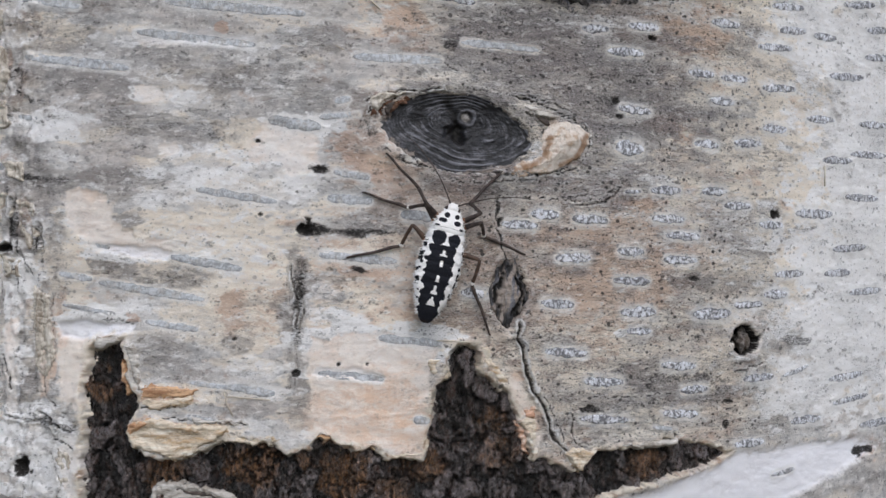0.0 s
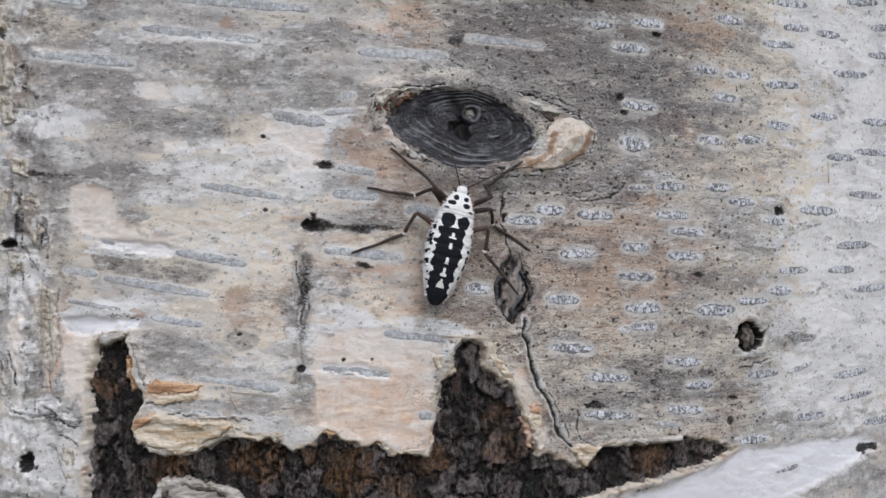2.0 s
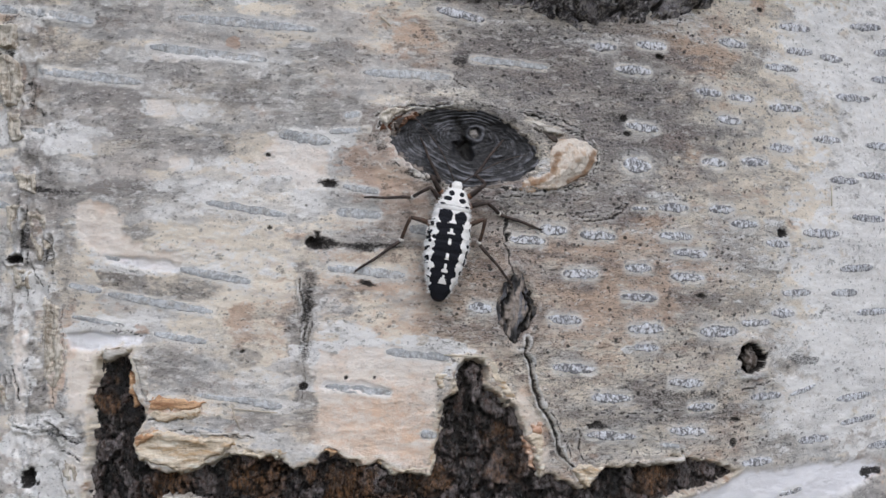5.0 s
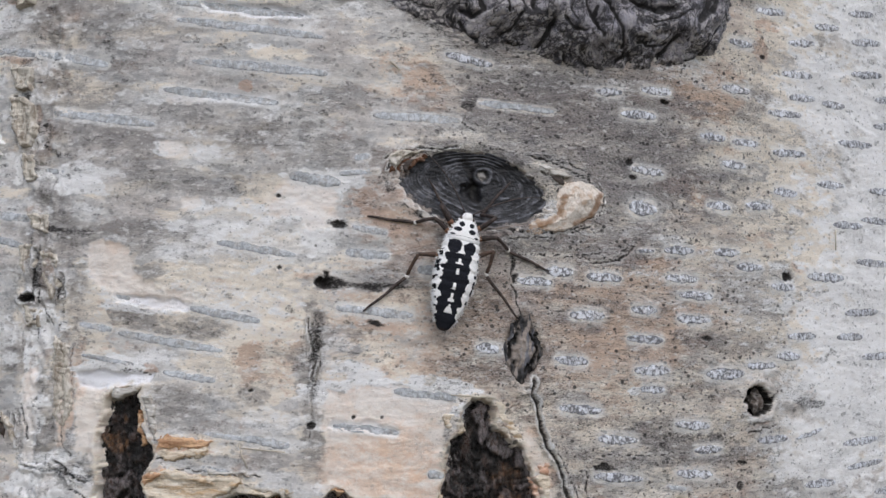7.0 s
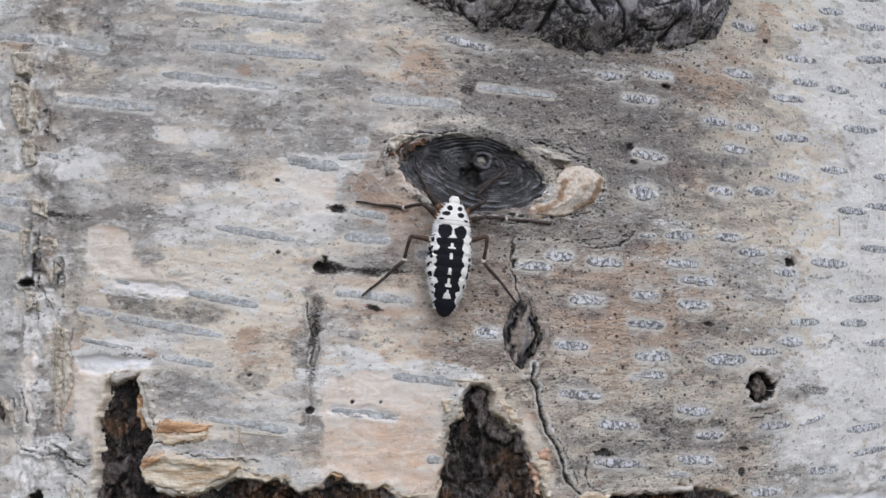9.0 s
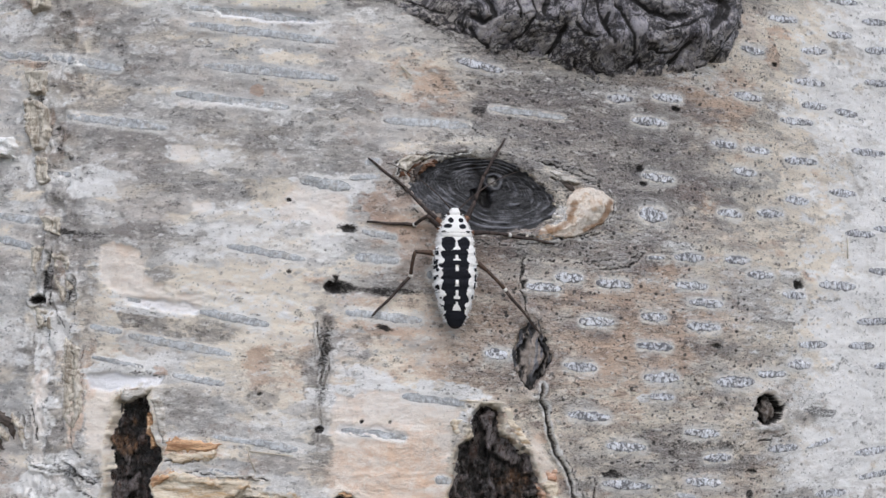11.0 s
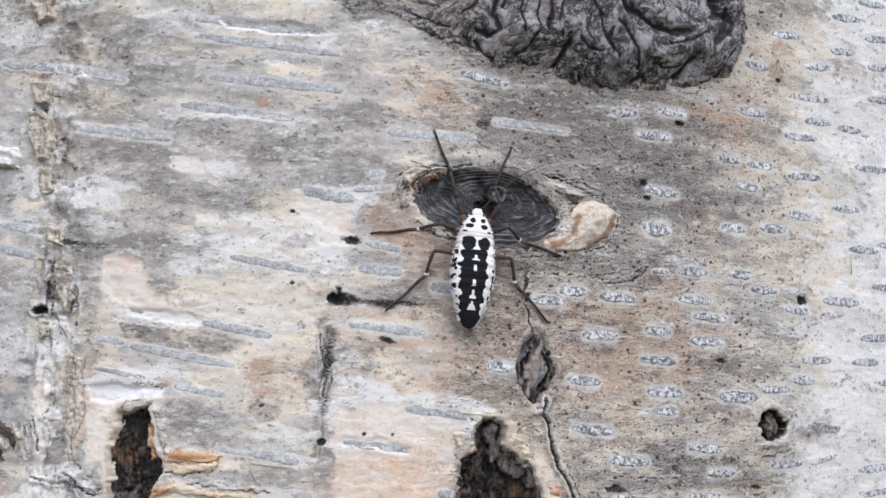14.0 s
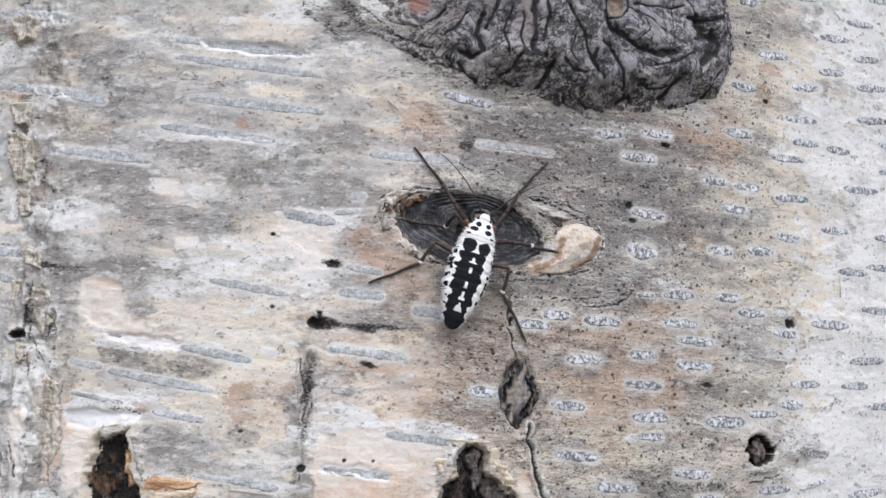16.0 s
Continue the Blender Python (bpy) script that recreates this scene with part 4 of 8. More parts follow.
stain("tan", 28.9, -6.0, 3.4, 2.0, -30, 0.30)
stain("pale", 18.3, -5.9, 7.2, 1.4, -2, 0.80)
stain("tan", 20.9, 5.2, 15.0, 11.1, 1, 0.30)
stain("tan", 15.6, 16.8, 7.9, 3.9, 1, 0.30)
stain("cream", 18.3, 1.9, 10.6, 7.8, 0, 0.35)
stain("tan", 9.2, -2.0, 5.1, 5.8, -0, 0.25)
stain("tan", 43.2, -0.7, 12.9, 7.5, -0, 0.20)
stain("cream", -16.9, 7.1, 6.1, 3.2, -8, 0.90)
stain("cream", 14.4, -13.6, 7.8, 4.5, -1, 0.70)
stain("tan", 3.5, -2.0, 3.8, 5.1, -0, 0.30)
stain("cream", 9.2, 5.1, 7.7, 3.9, 0, 0.40)
stain("tan", 17.0, -11.7, 5.2, 2.6, -1, 0.40)
# bare layers with crisp torn borders
panel("bare", [(-20.3, 10.5), (-18.1, 11.4), (-14.7, 10.5), (-13.7, 9.1), (-14.6, 8.4), (-13.1, 6.6), (-9.8, 5.5), (-7.6, 4.4), (-7.5, 3.4), (-11.7, 4.0), (-15.9, 5.2), (-18.4, 5.7), (-19.6, 8.4)], 0.95, 1.00)
panel("sheet", [(-16.2, 5.0), (-11.3, 4.8), (-7.4, 3.9), (-7.5, 3.0), (-12.0, 3.5), (-16.2, 4.3)], 0.55, 0.60)
panel("bare", [(-19.9, 10.7), (-15.6, 11.0), (-13.9, 9.5), (-14.2, 8.5), (-12.5, 6.4), (-7.5, 5.0), (-6.9, 4.1), (-11.5, 4.5), (-16.5, 4.8), (-19.3, 5.8), (-19.8, 8.4)], 0.70, 1.00)
panel("bare", [(8.5, -5.6), (15.7, -5.3), (22.9, -6.3), (23.0, -8.5), (22.1, -10.3), (22.0, -14.6), (17.6, -14.1), (11.8, -14.5), (8.7, -14.0)], 0.80, 1.00)
panel("sheet", [(9.3, -9.0), (14.4, -9.2), (17.0, -10.2), (16.7, -10.9), (12.5, -10.2), (9.0, -9.8)], 0.45, 0.30)
panel("sheet", [(-20.8, -4.2), (-18.1, -3.6), (-15.3, -4.0), (-11.2, -3.9), (-11.7, -5.0), (-15.9, -5.6), (-17.9, -6.0), (-20.4, -5.8)], 0.75, 0.30)
panel("bare", [(-20.4, -5.8), (-17.6, -6.0), (-16.9, -8.6), (-17.1, -13.0), (-18.0, -14.3), (-20.2, -13.1), (-20.8, -9.3)], 0.80, 1.00)
panel("bare", [(2.4, 18.1), (3.4, 19.3), (8.2, 18.6), (9.9, 16.4), (9.3, 13.5), (6.6, 12.7), (4.7, 14.1), (1.5, 14.2), (0.8, 16.7)], 0.60, 1.00)
panel("bare", [(2.8, 19.0), (9.1, 18.2), (9.8, 15.9), (7.6, 14.8), (5.0, 15.4), (2.9, 17.2)], 0.40, 1.00)
panel("bare", [(-7.4, 29.7), (-5.0, 28.7), (-6.3, 27.9), (-11.1, 27.7), (-11.8, 28.7)], 0.50, 1.00)
panel("bare", [(-8.8, 17.0), (-6.7, 16.8), (-6.4, 15.5), (-8.2, 15.3)], 0.70, 1.00)
panel("bare", [(-11.7, 23.0), (-8.7, 23.1), (-7.7, 21.9), (-10.2, 21.4), (-11.9, 21.9)], 0.60, 1.00)
panel("sheet", [(-4.2, 39.9), (1.3, 39.6), (5.0, 38.9), (4.7, 38.2), (-1.4, 38.3), (-4.1, 38.9)], 0.70, 0.30)
panel("bare", [(-13.8, 38.5), (-10.3, 38.8), (-4.1, 38.4), (-5.5, 38.0), (-11.7, 37.9)], 0.35, 1.00)
panel("grey", [(24.3, 37.6), (56.1, 40.5), (56.9, 32.0), (58.1, 27.1), (53.3, 21.0), (55.0, 14.7), (52.8, 12.2), (43.3, 12.2), (42.2, 17.6), (42.6, 21.8), (35.9, 24.1), (30.3, 24.9), (26.5, 26.2), (24.9, 29.6)], 0.30, 1.00, 0.80)
panel("grey", [(24.9, 37.6), (48.1, 39.6), (50.5, 32.8), (46.5, 27.6), (38.9, 25.7), (31.7, 25.9), (27.6, 27.8), (25.3, 31.0)], 0.16, 1.00, 0.80)
panel("grey", [(-19.1, 13.6), (-11.6, 14.2), (-4.3, 13.5), (-4.3, 11.2), (-10.2, 10.6), (-15.6, 10.3), (-20.4, 11.7)], 0.16, 1.00, 0.80)
# weathering on the left of the trunk
stain("grey", -18.4, 37.6, 2.8, 1.6, -5, 0.50)
stain("grey", -10.8, 22.9, 3.8, 0.8, -8, 0.70)
stain("grey", -0.7, 23.4, 1.5, 1.1, 0, 0.70)
stain("grey", -13.1, 37.4, 3.5, 0.8, -4, 0.30)
stain("grey", -25.0, 41.4, 3.8, 1.4, 0, 0.15)
stain("grey", -16.1, 12.9, 8.4, 1.1, -2, 0.90)
stain("dirt_shade", -24.7, 12.7, 2.2, 0.5, -4, 0.45)
stain("grey", -9.8, 18.1, 5.5, 1.5, -3, 0.35)
stain("grey", 8.7, 21.5, 8.0, 1.2, -3, 0.35)
stain("grey", -12.6, 7.8, 1.8, 1.1, -10, 1.00)
stain("grey", -13.8, 9.8, 2.8, 0.5, 20, 0.50)
stain("grey", -21.3, 6.4, 1.6, 1.7, 0, 0.80)
stain("grey", -31.5, 8.4, 3.1, 2.0, 0, 0.50)
stain("grey", -9.5, 0.6, 4.0, 0.6, -10, 0.60)
stain("grey", -13.7, 2.8, 2.7, 0.8, -8, 0.90)
stain("grey", 0.4, -6.3, 1.7, 1.0, 0, 0.70)
stain("grey", -9.0, -7.1, 2.2, 1.9, 0, 0.55)
stain("grey", -5.6, -9.5, 3.9, 1.6, -5, 0.35)
stain("grey", -23.9, -10.7, 1.9, 1.3, 0, 0.70)
stain("grey", -22.1, -5.8, 0.7, 3.9, 0, 1.00)
stain("grey", -21.5, -12.5, 0.6, 2.5, 0, 0.90)
stain("grey", -27.3, -1.0, 0.7, 2.6, 0, 0.60)
stain("grey", -25.1, 13.8, 2.2, 0.8, 0, 0.50)
stain("grey", 0.1, 25.2, 3.9, 0.9, -4, 0.50)
stain("grey", 9.2, 19.4, 3.9, 0.7, -6, 0.50)
stain("grey", 18.3, -15.9, 2.9, 1.4, 0, 0.80)
stain("grey", 11.8, -15.1, 3.8, 0.4, -3, 0.45)
stain("tan", -24.7, 7.0, 1.0, 2.7, 0, 1.20)
stain("tan", -27.6, 14.6, 1.2, 1.1, 0, 0.90)
stain("tan", -32.1, 41.5, 1.0, 1.6, 0, 0.90)
stain("tan", -30.0, 34.0, 1.8, 0.6, 0, 1.50)
stain("tan", -21.1, -4.3, 0.3, 1.7, 0, 1.60)
stain("tan", -22.4, -9.5, 0.7, 1.4, -20, 1.10)
stain("tan", -27.8, 26.2, 0.8, 2.1, 0, 0.70)
stain("tan", -19.8, 36.2, 0.9, 0.4, -10, 0.80)
stain("tan", -1.7, 29.9, 0.6, 0.6, 0, 1.40)
stain("cream", -23.4, 30.3, 3.4, 1.5, -4, 1.00)
stain("cream", -23.4, 35.4, 2.6, 0.7, -6, 0.90)
stain("cream", -30.0, 17.6, 3.0, 0.8, -6, 1.10)
stain("cream", 1.0, 16.3, 2.3, 2.0, 0, 0.90)
stain("tan", 2.3, 16.0, 0.9, 1.9, 0, 0.40)
stain("cream", 1.5, 34.0, 1.3, 0.8, 0, 1.00)
stain("pale", -24.8, 19.2, 3.0, 1.5, 0, 0.50)
stain("pale", -31.8, 20.1, 3.6, 2.1, 0, 0.45)
stain("pale", -29.6, 20.0, 0.6, 1.5, 0, 1.00)
stain("pale", -27.1, -3.0, 0.4, 3.9, 0, 0.90)
stain("cream", -24.1, -4.2, 0.6, 4.6, 0, 1.10)
stain("pale", -10.2, 13.1, 2.7, 0.9, -4, 0.45)
stain("pale", -7.3, 9.8, 4.0, 1.2, -4, 0.35)
stain("tan", -0.1, -3.0, 1.0, 2.6, 0, 0.80)
stain("tan", -3.2, 6.6, 2.6, 1.2, -6, 0.35)
stain("tan", 19.1, 31.6, 3.1, 1.8, 0, 0.60)
stain("tan", 14.2, 13.7, 4.0, 2.0, -4, 0.45)
stain("dirt_shade", 14.1, 2.0, 1.0, 0.5, -4, 0.90)
stain("tan", 17.6, -15.2, 4.5, 0.9, -4, 0.90)
stain("tan", 14.4, -12.3, 4.5, 0.6, -2, 0.50)
stain("cream", 0.9, -4.5, 2.6, 2.6, 0, 0.50)
stain("tan", -22.2, -12.4, 0.6, 3.2, 0, 0.90)
stain("pale", -24.9, -18.9, 3.6, 3.9, 0, 0.35)
stain("grey", -24.3, -11.1, 1.7, 1.9, 0, 0.70)
stain("grey", -17.9, -18.1, 1.4, 3.8, 0, 0.45)
stain("pale", -26.2, -7.2, 1.3, 5.9, 0, 0.80)
stain("pale", -19.3, -18.8, 1.1, 5.8, 0, 0.70)
stain("pale", -22.8, -22.1, 4.2, 2.6, 0, 0.60)
stain("cream", -21.9, -7.2, 0.7, 3.9, 0, 0.90)
stain("pale", -26.4, -16.4, 2.2, 1.7, 0, 0.70)
stain("pale", -24.9, 0.6, 1.9, 3.3, 0, 0.50)
stain("pale", -30.8, 0.3, 2.6, 4.0, 0, 0.50)
stain("cream", -31.1, -4.4, 2.3, 1.3, 0, 0.60)
stain("pale", -23.6, -14.5, 3.6, 1.5, 0, 0.80)
stain("pale", -19.7, 19.5, 2.9, 1.0, 0, 0.50)
stain("pale", -6.4, 21.9, 3.3, 0.9, -6, 0.50)
stain("cream", -11.2, 29.4, 2.1, 1.0, 0, 0.50)
stain("cream", 0.3, 1.9, 5.8, 2.6, -5, 0.50)
stain("cream", -4.2, -3.3, 3.9, 1.3, -5, 0.40)
stain("pale", 4.2, -11.6, 3.2, 0.9, -4, 0.60)
panel("bare", [(-27.4, -4.0), (-25.9, -3.3), (-25.4, -8.5), (-25.7, -14.4), (-27.0, -14.4), (-27.4, -9.2)], 0.50, 1.00)
panel("bare", [(-20.0, -16.9), (-18.2, -16.2), (-17.3, -18.7), (-17.5, -24.0), (-19.4, -24.0), (-20.1, -20.7)], 0.50, 1.00)
panel("bare", [(-23.4, -3.3), (-21.6, -3.3), (-21.0, -8.5), (-21.6, -12.4), (-22.8, -11.8)], 0.40, 1.00)
stain("pale", -33.5, 39.4, 4.1, 2.2, 0, 0.50)
stain("cream", -26.2, 37.2, 4.6, 1.4, -4, 0.50)
stain("pale", -13.2, 40.6, 4.3, 1.0, -4, 0.45)
stain("cream", -21.3, 41.6, 4.5, 1.1, -4, 0.50)
stain("pale", -15.0, 35.0, 3.6, 0.7, -4, 0.40)
stain("cream", -4.6, 35.6, 4.1, 0.7, -4, 0.30)
stain("pale", -26.3, 29.0, 3.8, 1.0, 0, 0.40)
stain("pale", -29.8, 15.2, 3.1, 1.4, 0, 0.40)
stain("pale", -21.0, 17.8, 2.9, 1.2, 0, 0.40)
stain("cream", -16.0, 17.8, 4.2, 0.9, 0, 0.30)
stain("pale", -4.2, 13.2, 4.0, 0.8, -4, 0.40)
stain("cream", -3.5, -0.5, 3.9, 1.0, -6, 0.50)
stain("pale", -8.8, -10.9, 2.6, 1.3, 0, 0.40)
stain("cream", 5.4, 4.9, 3.2, 1.3, 0, 0.40)
stain("pale", 41.5, 32.1, 9.2, 1.3, 0, 0.35)
stain("pale", 54.5, 35.5, 6.1, 1.8, 0, 0.40)
stain("pale", 29.8, 33.5, 4.2, 0.8, 0, 0.30)
stain("cream", 60.7, 31.9, 4.7, 3.0, 0, 0.50)
stain("cream", 44.6, 25.0, 4.7, 1.8, 0, 0.30)
stain("pale", 81.6, 35.0, 13.4, 6.3, 0, 0.45)
stain("cream", 63.8, 32.7, 6.8, 4.4, 0, 0.50)
stain("cream", 67.6, 17.6, 7.2, 4.4, 0, 0.45)
stain("cream", 58.8, 7.8, 5.4, 2.1, 0, 0.40)
stain("cream", 48.7, 7.5, 4.0, 2.1, 0, 0.35)
stain("cream", 73.7, 2.2, 9.1, 3.0, 0, 0.40)
stain("cream", 52.6, -5.6, 5.0, 2.1, 0, 0.40)
stain("cream", 58.6, -10.7, 5.4, 2.1, 0, 0.35)
stain("pale", 83.2, -8.6, 9.5, 4.6, 0, 0.40)
stain("pale", 78.0, 38.7, 7.5, 4.9, 0, 0.40)
stain("cream", 63.5, 26.5, 5.9, 2.3, 0, 0.35)
stain("pale", -25.3, 1.9, 2.9, 2.0, 0, 0.50)
stain("cream", -8.8, 5.8, 5.9, 1.9, 0, 0.40)
stain("cream", 0.9, 7.0, 5.8, 2.6, 0, 0.40)
stain("cream", -21.0, 1.9, 2.1, 2.6, 0, 0.50)
stain("bare", 14.4, -8.4, 5.2, 2.6, 0, 0.50)
stain("cream", 18.2, 30.7, 3.9, 2.0, 0, 0.40)
stain("cream", -24.2, 29.6, 3.6, 2.0, 0, 0.60)
stain("grey", 34.5, 31.4, 8.0, 2.0, 0, 0.45)
stain("grey", 38.1, 28.2, 4.5, 2.0, 0, 0.35)
stain("grey", 37.7, 30.4, 6.9, 2.8, 0, 0.40)
stain("grey", 28.3, 31.1, 4.3, 1.5, 0, 0.30)
stain("grey", 46.2, 25.4, 4.9, 2.1, 0, 0.30)
stain("grey", 40.1, -9.5, 3.7, 1.3, 0, 0.30)
stain("grey", 43.8, -13.7, 5.4, 1.1, 0, 0.30)
stain("grey", 32.3, -6.7, 1.4, 2.0, 0, 0.30)
stain("grey", 12.3, 8.7, 1.3, 4.0, 0, 0.25)
panel("bare", [(8.7, -12.1), (15.1, -12.2), (21.6, -12.2), (22.1, -16.8), (21.5, -19.4), (17.7, -18.7), (13.8, -17.9), (8.7, -17.1), (8.2, -14.0)], 0.85, 0.6, 0.8)
stain("tan", 17.1, -14.7, 4.6, 0.8, 0, 0.80)
stain("tan", 19.0, -17.3, 3.3, 1.0, 0, 0.90)
stain("tan", 12.6, -15.6, 3.2, 0.6, 0, 0.70)
stain("tan", 14.5, -16.9, 2.6, 0.6, 0, 0.80)
stain("tan", 11.3, -13.7, 2.6, 0.6, 0, 0.50)
panel("sheet", [(-7.0, 40.0), (-1.8, 39.9), (4.3, 39.1), (5.5, 38.3), (-1.1, 38.5), (-6.4, 39.0)], 0.8, 0.3, 0.4)
panel("sheet", [(-10.8, 29.0), (-4.7, 29.4), (2.1, 28.8), (2.3, 27.6), (-3.9, 28.0), (-10.1, 28.1)], 0.45, 0.5, 0.6)
stain("tan", -20.4, -4.5, 0.4, 3.2, 0, 0.70)
stain("cream", -28.3, 3.9, 0.9, 4.0, 0, 0.60)
stain("cream", -23.4, -1.3, 0.7, 3.9, 0, 0.60)
stain("cream", -27.7, -4.0, 0.9, 3.3, 0, 0.50)
stain("cream", -22.7, -11.1, 1.0, 2.6, 0, 0.50)
stain("cream", -31.0, -1.4, 1.2, 4.0, 0, 0.40)
stain("cream", -24.5, 38.6, 3.8, 1.0, 0, 0.50)
stain("cream", -17.3, 41.2, 4.3, 0.9, 0, 0.50)
stain("cream", -24.7, 31.5, 3.0, 1.0, 0, 0.50)
stain("cream", -15.0, 18.1, 2.8, 0.8, 0, 0.40)
stain("cream", 3.2, 34.1, 2.0, 0.7, 0, 0.50)
stain("cream", -8.3, 21.6, 4.1, 0.7, 0, 0.40)
stain("cream", 2.7, 16.4, 2.6, 1.1, 0, 0.50)
stain("cream", 6.7, 30.8, 2.7, 1.0, 0, 0.35)
stain("grey", -26.6, 9.3, 0.6, 2.7, 0, 0.70)
stain("grey", -26.3, 4.0, 0.5, 2.7, 0, 0.60)
stain("grey", -23.2, 8.0, 0.6, 2.7, 0, 0.55)
stain("grey", -33.4, 40.6, 2.5, 2.9, 0, 0.50)
stain("grey", -27.6, 38.0, 3.1, 1.0, 0, 0.50)
stain("grey", -3.2, 27.4, 2.7, 0.7, 0, 0.40)
stain("grey", -12.6, 24.3, 4.1, 0.7, 0, 0.50)
stain("grey", -1.7, 23.8, 1.6, 1.1, 0, 0.60)
stain("grey", -19.7, 23.8, 3.6, 0.8, 0, 0.45)
stain("dirt_shade", -26.5, 6.0, 0.2, 2.0, 0, 0.60)
stain("dirt_shade", -25.8, 1.3, 0.2, 1.7, 0, 0.50)
stain("dirt_shade", -27.1, 10.0, 0.3, 1.6, 0, 0.50)
stain("dirt_shade", -22.5, 4.0, 0.2, 1.6, 0, 0.40)
stain("cream", 58.5, 38.7, 5.7, 3.4, 0, 0.90)
stain("cream", 68.3, 42.2, 5.5, 2.3, 0, 0.81)
stain("cream", 62.9, 26.6, 5.0, 3.0, 0, 0.81)
stain("cream", 71.0, 25.2, 5.1, 3.8, 0, 0.72)
stain("cream", 54.6, 18.4, 5.3, 1.8, 0, 0.63)
stain("cream", 65.6, 17.1, 6.2, 2.2, 0, 0.63)
stain("cream", 83.5, 39.7, 5.8, 4.1, 0, 0.72)
stain("cream", 55.6, 24.3, 3.6, 1.8, 0, 0.54)
stain("cream", 45.6, 15.7, 2.8, 1.0, 0, 0.45)
stain("cream", 73.6, 37.2, 4.7, 2.0, 0, 0.72)
stain("tan", 55.2, 31.6, 3.6, 2.2, 0, 0.52)
stain("tan", 52.9, 20.5, 3.5, 1.3, 0, 0.45)
stain("tan", 61.2, 35.4, 2.9, 1.5, 0, 0.38)
stain("cream", -14.2, 36.4, 4.2, 1.2, 0, 0.81)
stain("cream", -21.7, 29.7, 4.3, 1.1, 0, 0.72)
stain("cream", -25.3, 20.2, 2.2, 1.1, 0, 0.72)
stain("cream", 2.3, 33.6, 3.0, 0.8, 0, 0.63)
stain("cream", -8.7, 22.3, 2.0, 0.7, 0, 0.90)
stain("cream", 0.8, 16.7, 3.3, 2.0, 0, 0.90)
stain("cream", 15.0, 29.8, 4.0, 1.1, 0, 0.54)
stain("cream", 35.8, -7.7, 2.9, 2.3, 0, 0.72)
stain("cream", 39.4, -9.4, 2.6, 1.2, 0, 0.63)
stain("cream", 53.4, -12.6, 4.3, 1.7, 0, 0.63)
stain("cream", 48.6, -0.7, 3.2, 1.2, 0, 0.54)
stain("cream", 59.5, -9.3, 3.7, 1.3, 0, 0.54)
stain("cream", 35.1, -0.7, 2.5, 1.3, 0, 0.45)
stain("cream", 44.6, -13.0, 2.3, 0.9, 0, 0.54)
stain("tan", 18.3, -15.2, 4.6, 0.9, 0, 0.60)
stain("tan", 14.4, -12.3, 3.9, 1.0, 0, 0.45)
stain("tan", 11.8, -14.8, 2.6, 0.9, 0, 0.52)
stain("tan", -7.3, -16.4, 2.6, 0.6, 0, 0.52)
stain("tan", -21.6, -3.3, 1.0, 1.4, 0, 0.45)
stain("tan", 41.0, 2.6, 3.8, 1.1, 0, 0.45)
stain("tan", 19.6, -9.1, 2.6, 0.9, 0, 0.38)
stain("grey", 6.7, 2.5, 1.3, 2.6, 0, 0.75)
stain("grey", 7.0, -2.0, 1.3, 2.6, 0, 0.75)
stain("grey", 7.1, -6.5, 1.1, 2.6, 0, 0.65)
stain("grey", 7.2, -10.9, 1.2, 2.2, 0, 0.60)
stain("grey", 7.4, -14.8, 1.0, 1.9, 0, 0.45)
stain("grey", -9.7, -6.5, 2.9, 1.2, 0, 0.50)
stain("grey", -11.4, 1.9, 2.6, 0.9, 0, 0.55)
stain("grey", 78.2, -6.1, 6.4, 1.1, 0, 0.50)
stain("grey", 55.1, -12.7, 3.5, 0.8, 0, 0.40)
stain("grey", 82.8, -27.8, 10.2, 1.1, 0, 0.60)
stain("dirt_shade", 90.0, -22.9, 2.2, 0.8, 0, 0.75)
stain("dirt_shade", 7.3, -0.7, 0.5, 1.9, 0, 0.30)
stain("dirt_shade", 7.1, -5.8, 0.5, 1.7, 0, 0.30)
stain("tan", 32.7, -10.3, 1.0, 0.8, 0, 0.90)
stain("tan", 34.0, -16.6, 0.7, 2.0, 0, 0.80)
stain("tan", 15.7, -18.1, 3.9, 0.6, 0, 0.70)
stain("tan", 19.6, -18.1, 2.6, 1.3, 0, 0.70)
stain("tan", 10.5, -5.2, 3.2, 0.6, 0, 0.40)
panel("bare", [(31.5, -9.3), (32.5, -9.6), (33.4, -12.0), (34.4, -14.0), (35.2, -16.6), (35.9, -18.6), (34.9, -19.1), (33.7, -17.6), (32.6, -15.2), (31.8, -12.6)], 0.85, 0.25, 0.5)
# cracks of the rough upright seam
crack([(-26.5, 10.4), (-26.2, 9.4), (-26.2, 8.3)], 0.30, 0.50, 0.55)
crack([(-23.1, 7.3), (-23.2, 6.0), (-22.5, 4.7)], 0.40, 0.50, 0.55)
crack([(-28.1, 4.5), (-27.0, 4.9), (-26.1, 4.3)], 0.42, 0.60, 0.55)
crack([(-25.0, 5.0), (-24.7, 1.7)], 0.16, 0.25, 0.55)
crack([(-31.4, 28.9), (-31.0, 27.1), (-30.2, 25.3), (-29.3, 23.1)], 0.20, 0.40, 0.55)
crack([(-29.5, 22.1), (-29.0, 19.0)], 0.20, 0.30, 0.55)
crack([(-28.3, -8.9), (-28.4, -10.5), (-27.8, -12.4)], 0.24, 0.40, 0.55)
crack([(-28.1, 1.6), (-27.7, -1.7)], 0.16, 0.25, 0.55)
crack([(-30.3, 43.5), (-29.9, 41.7)], 0.25, 0.30, 0.55)
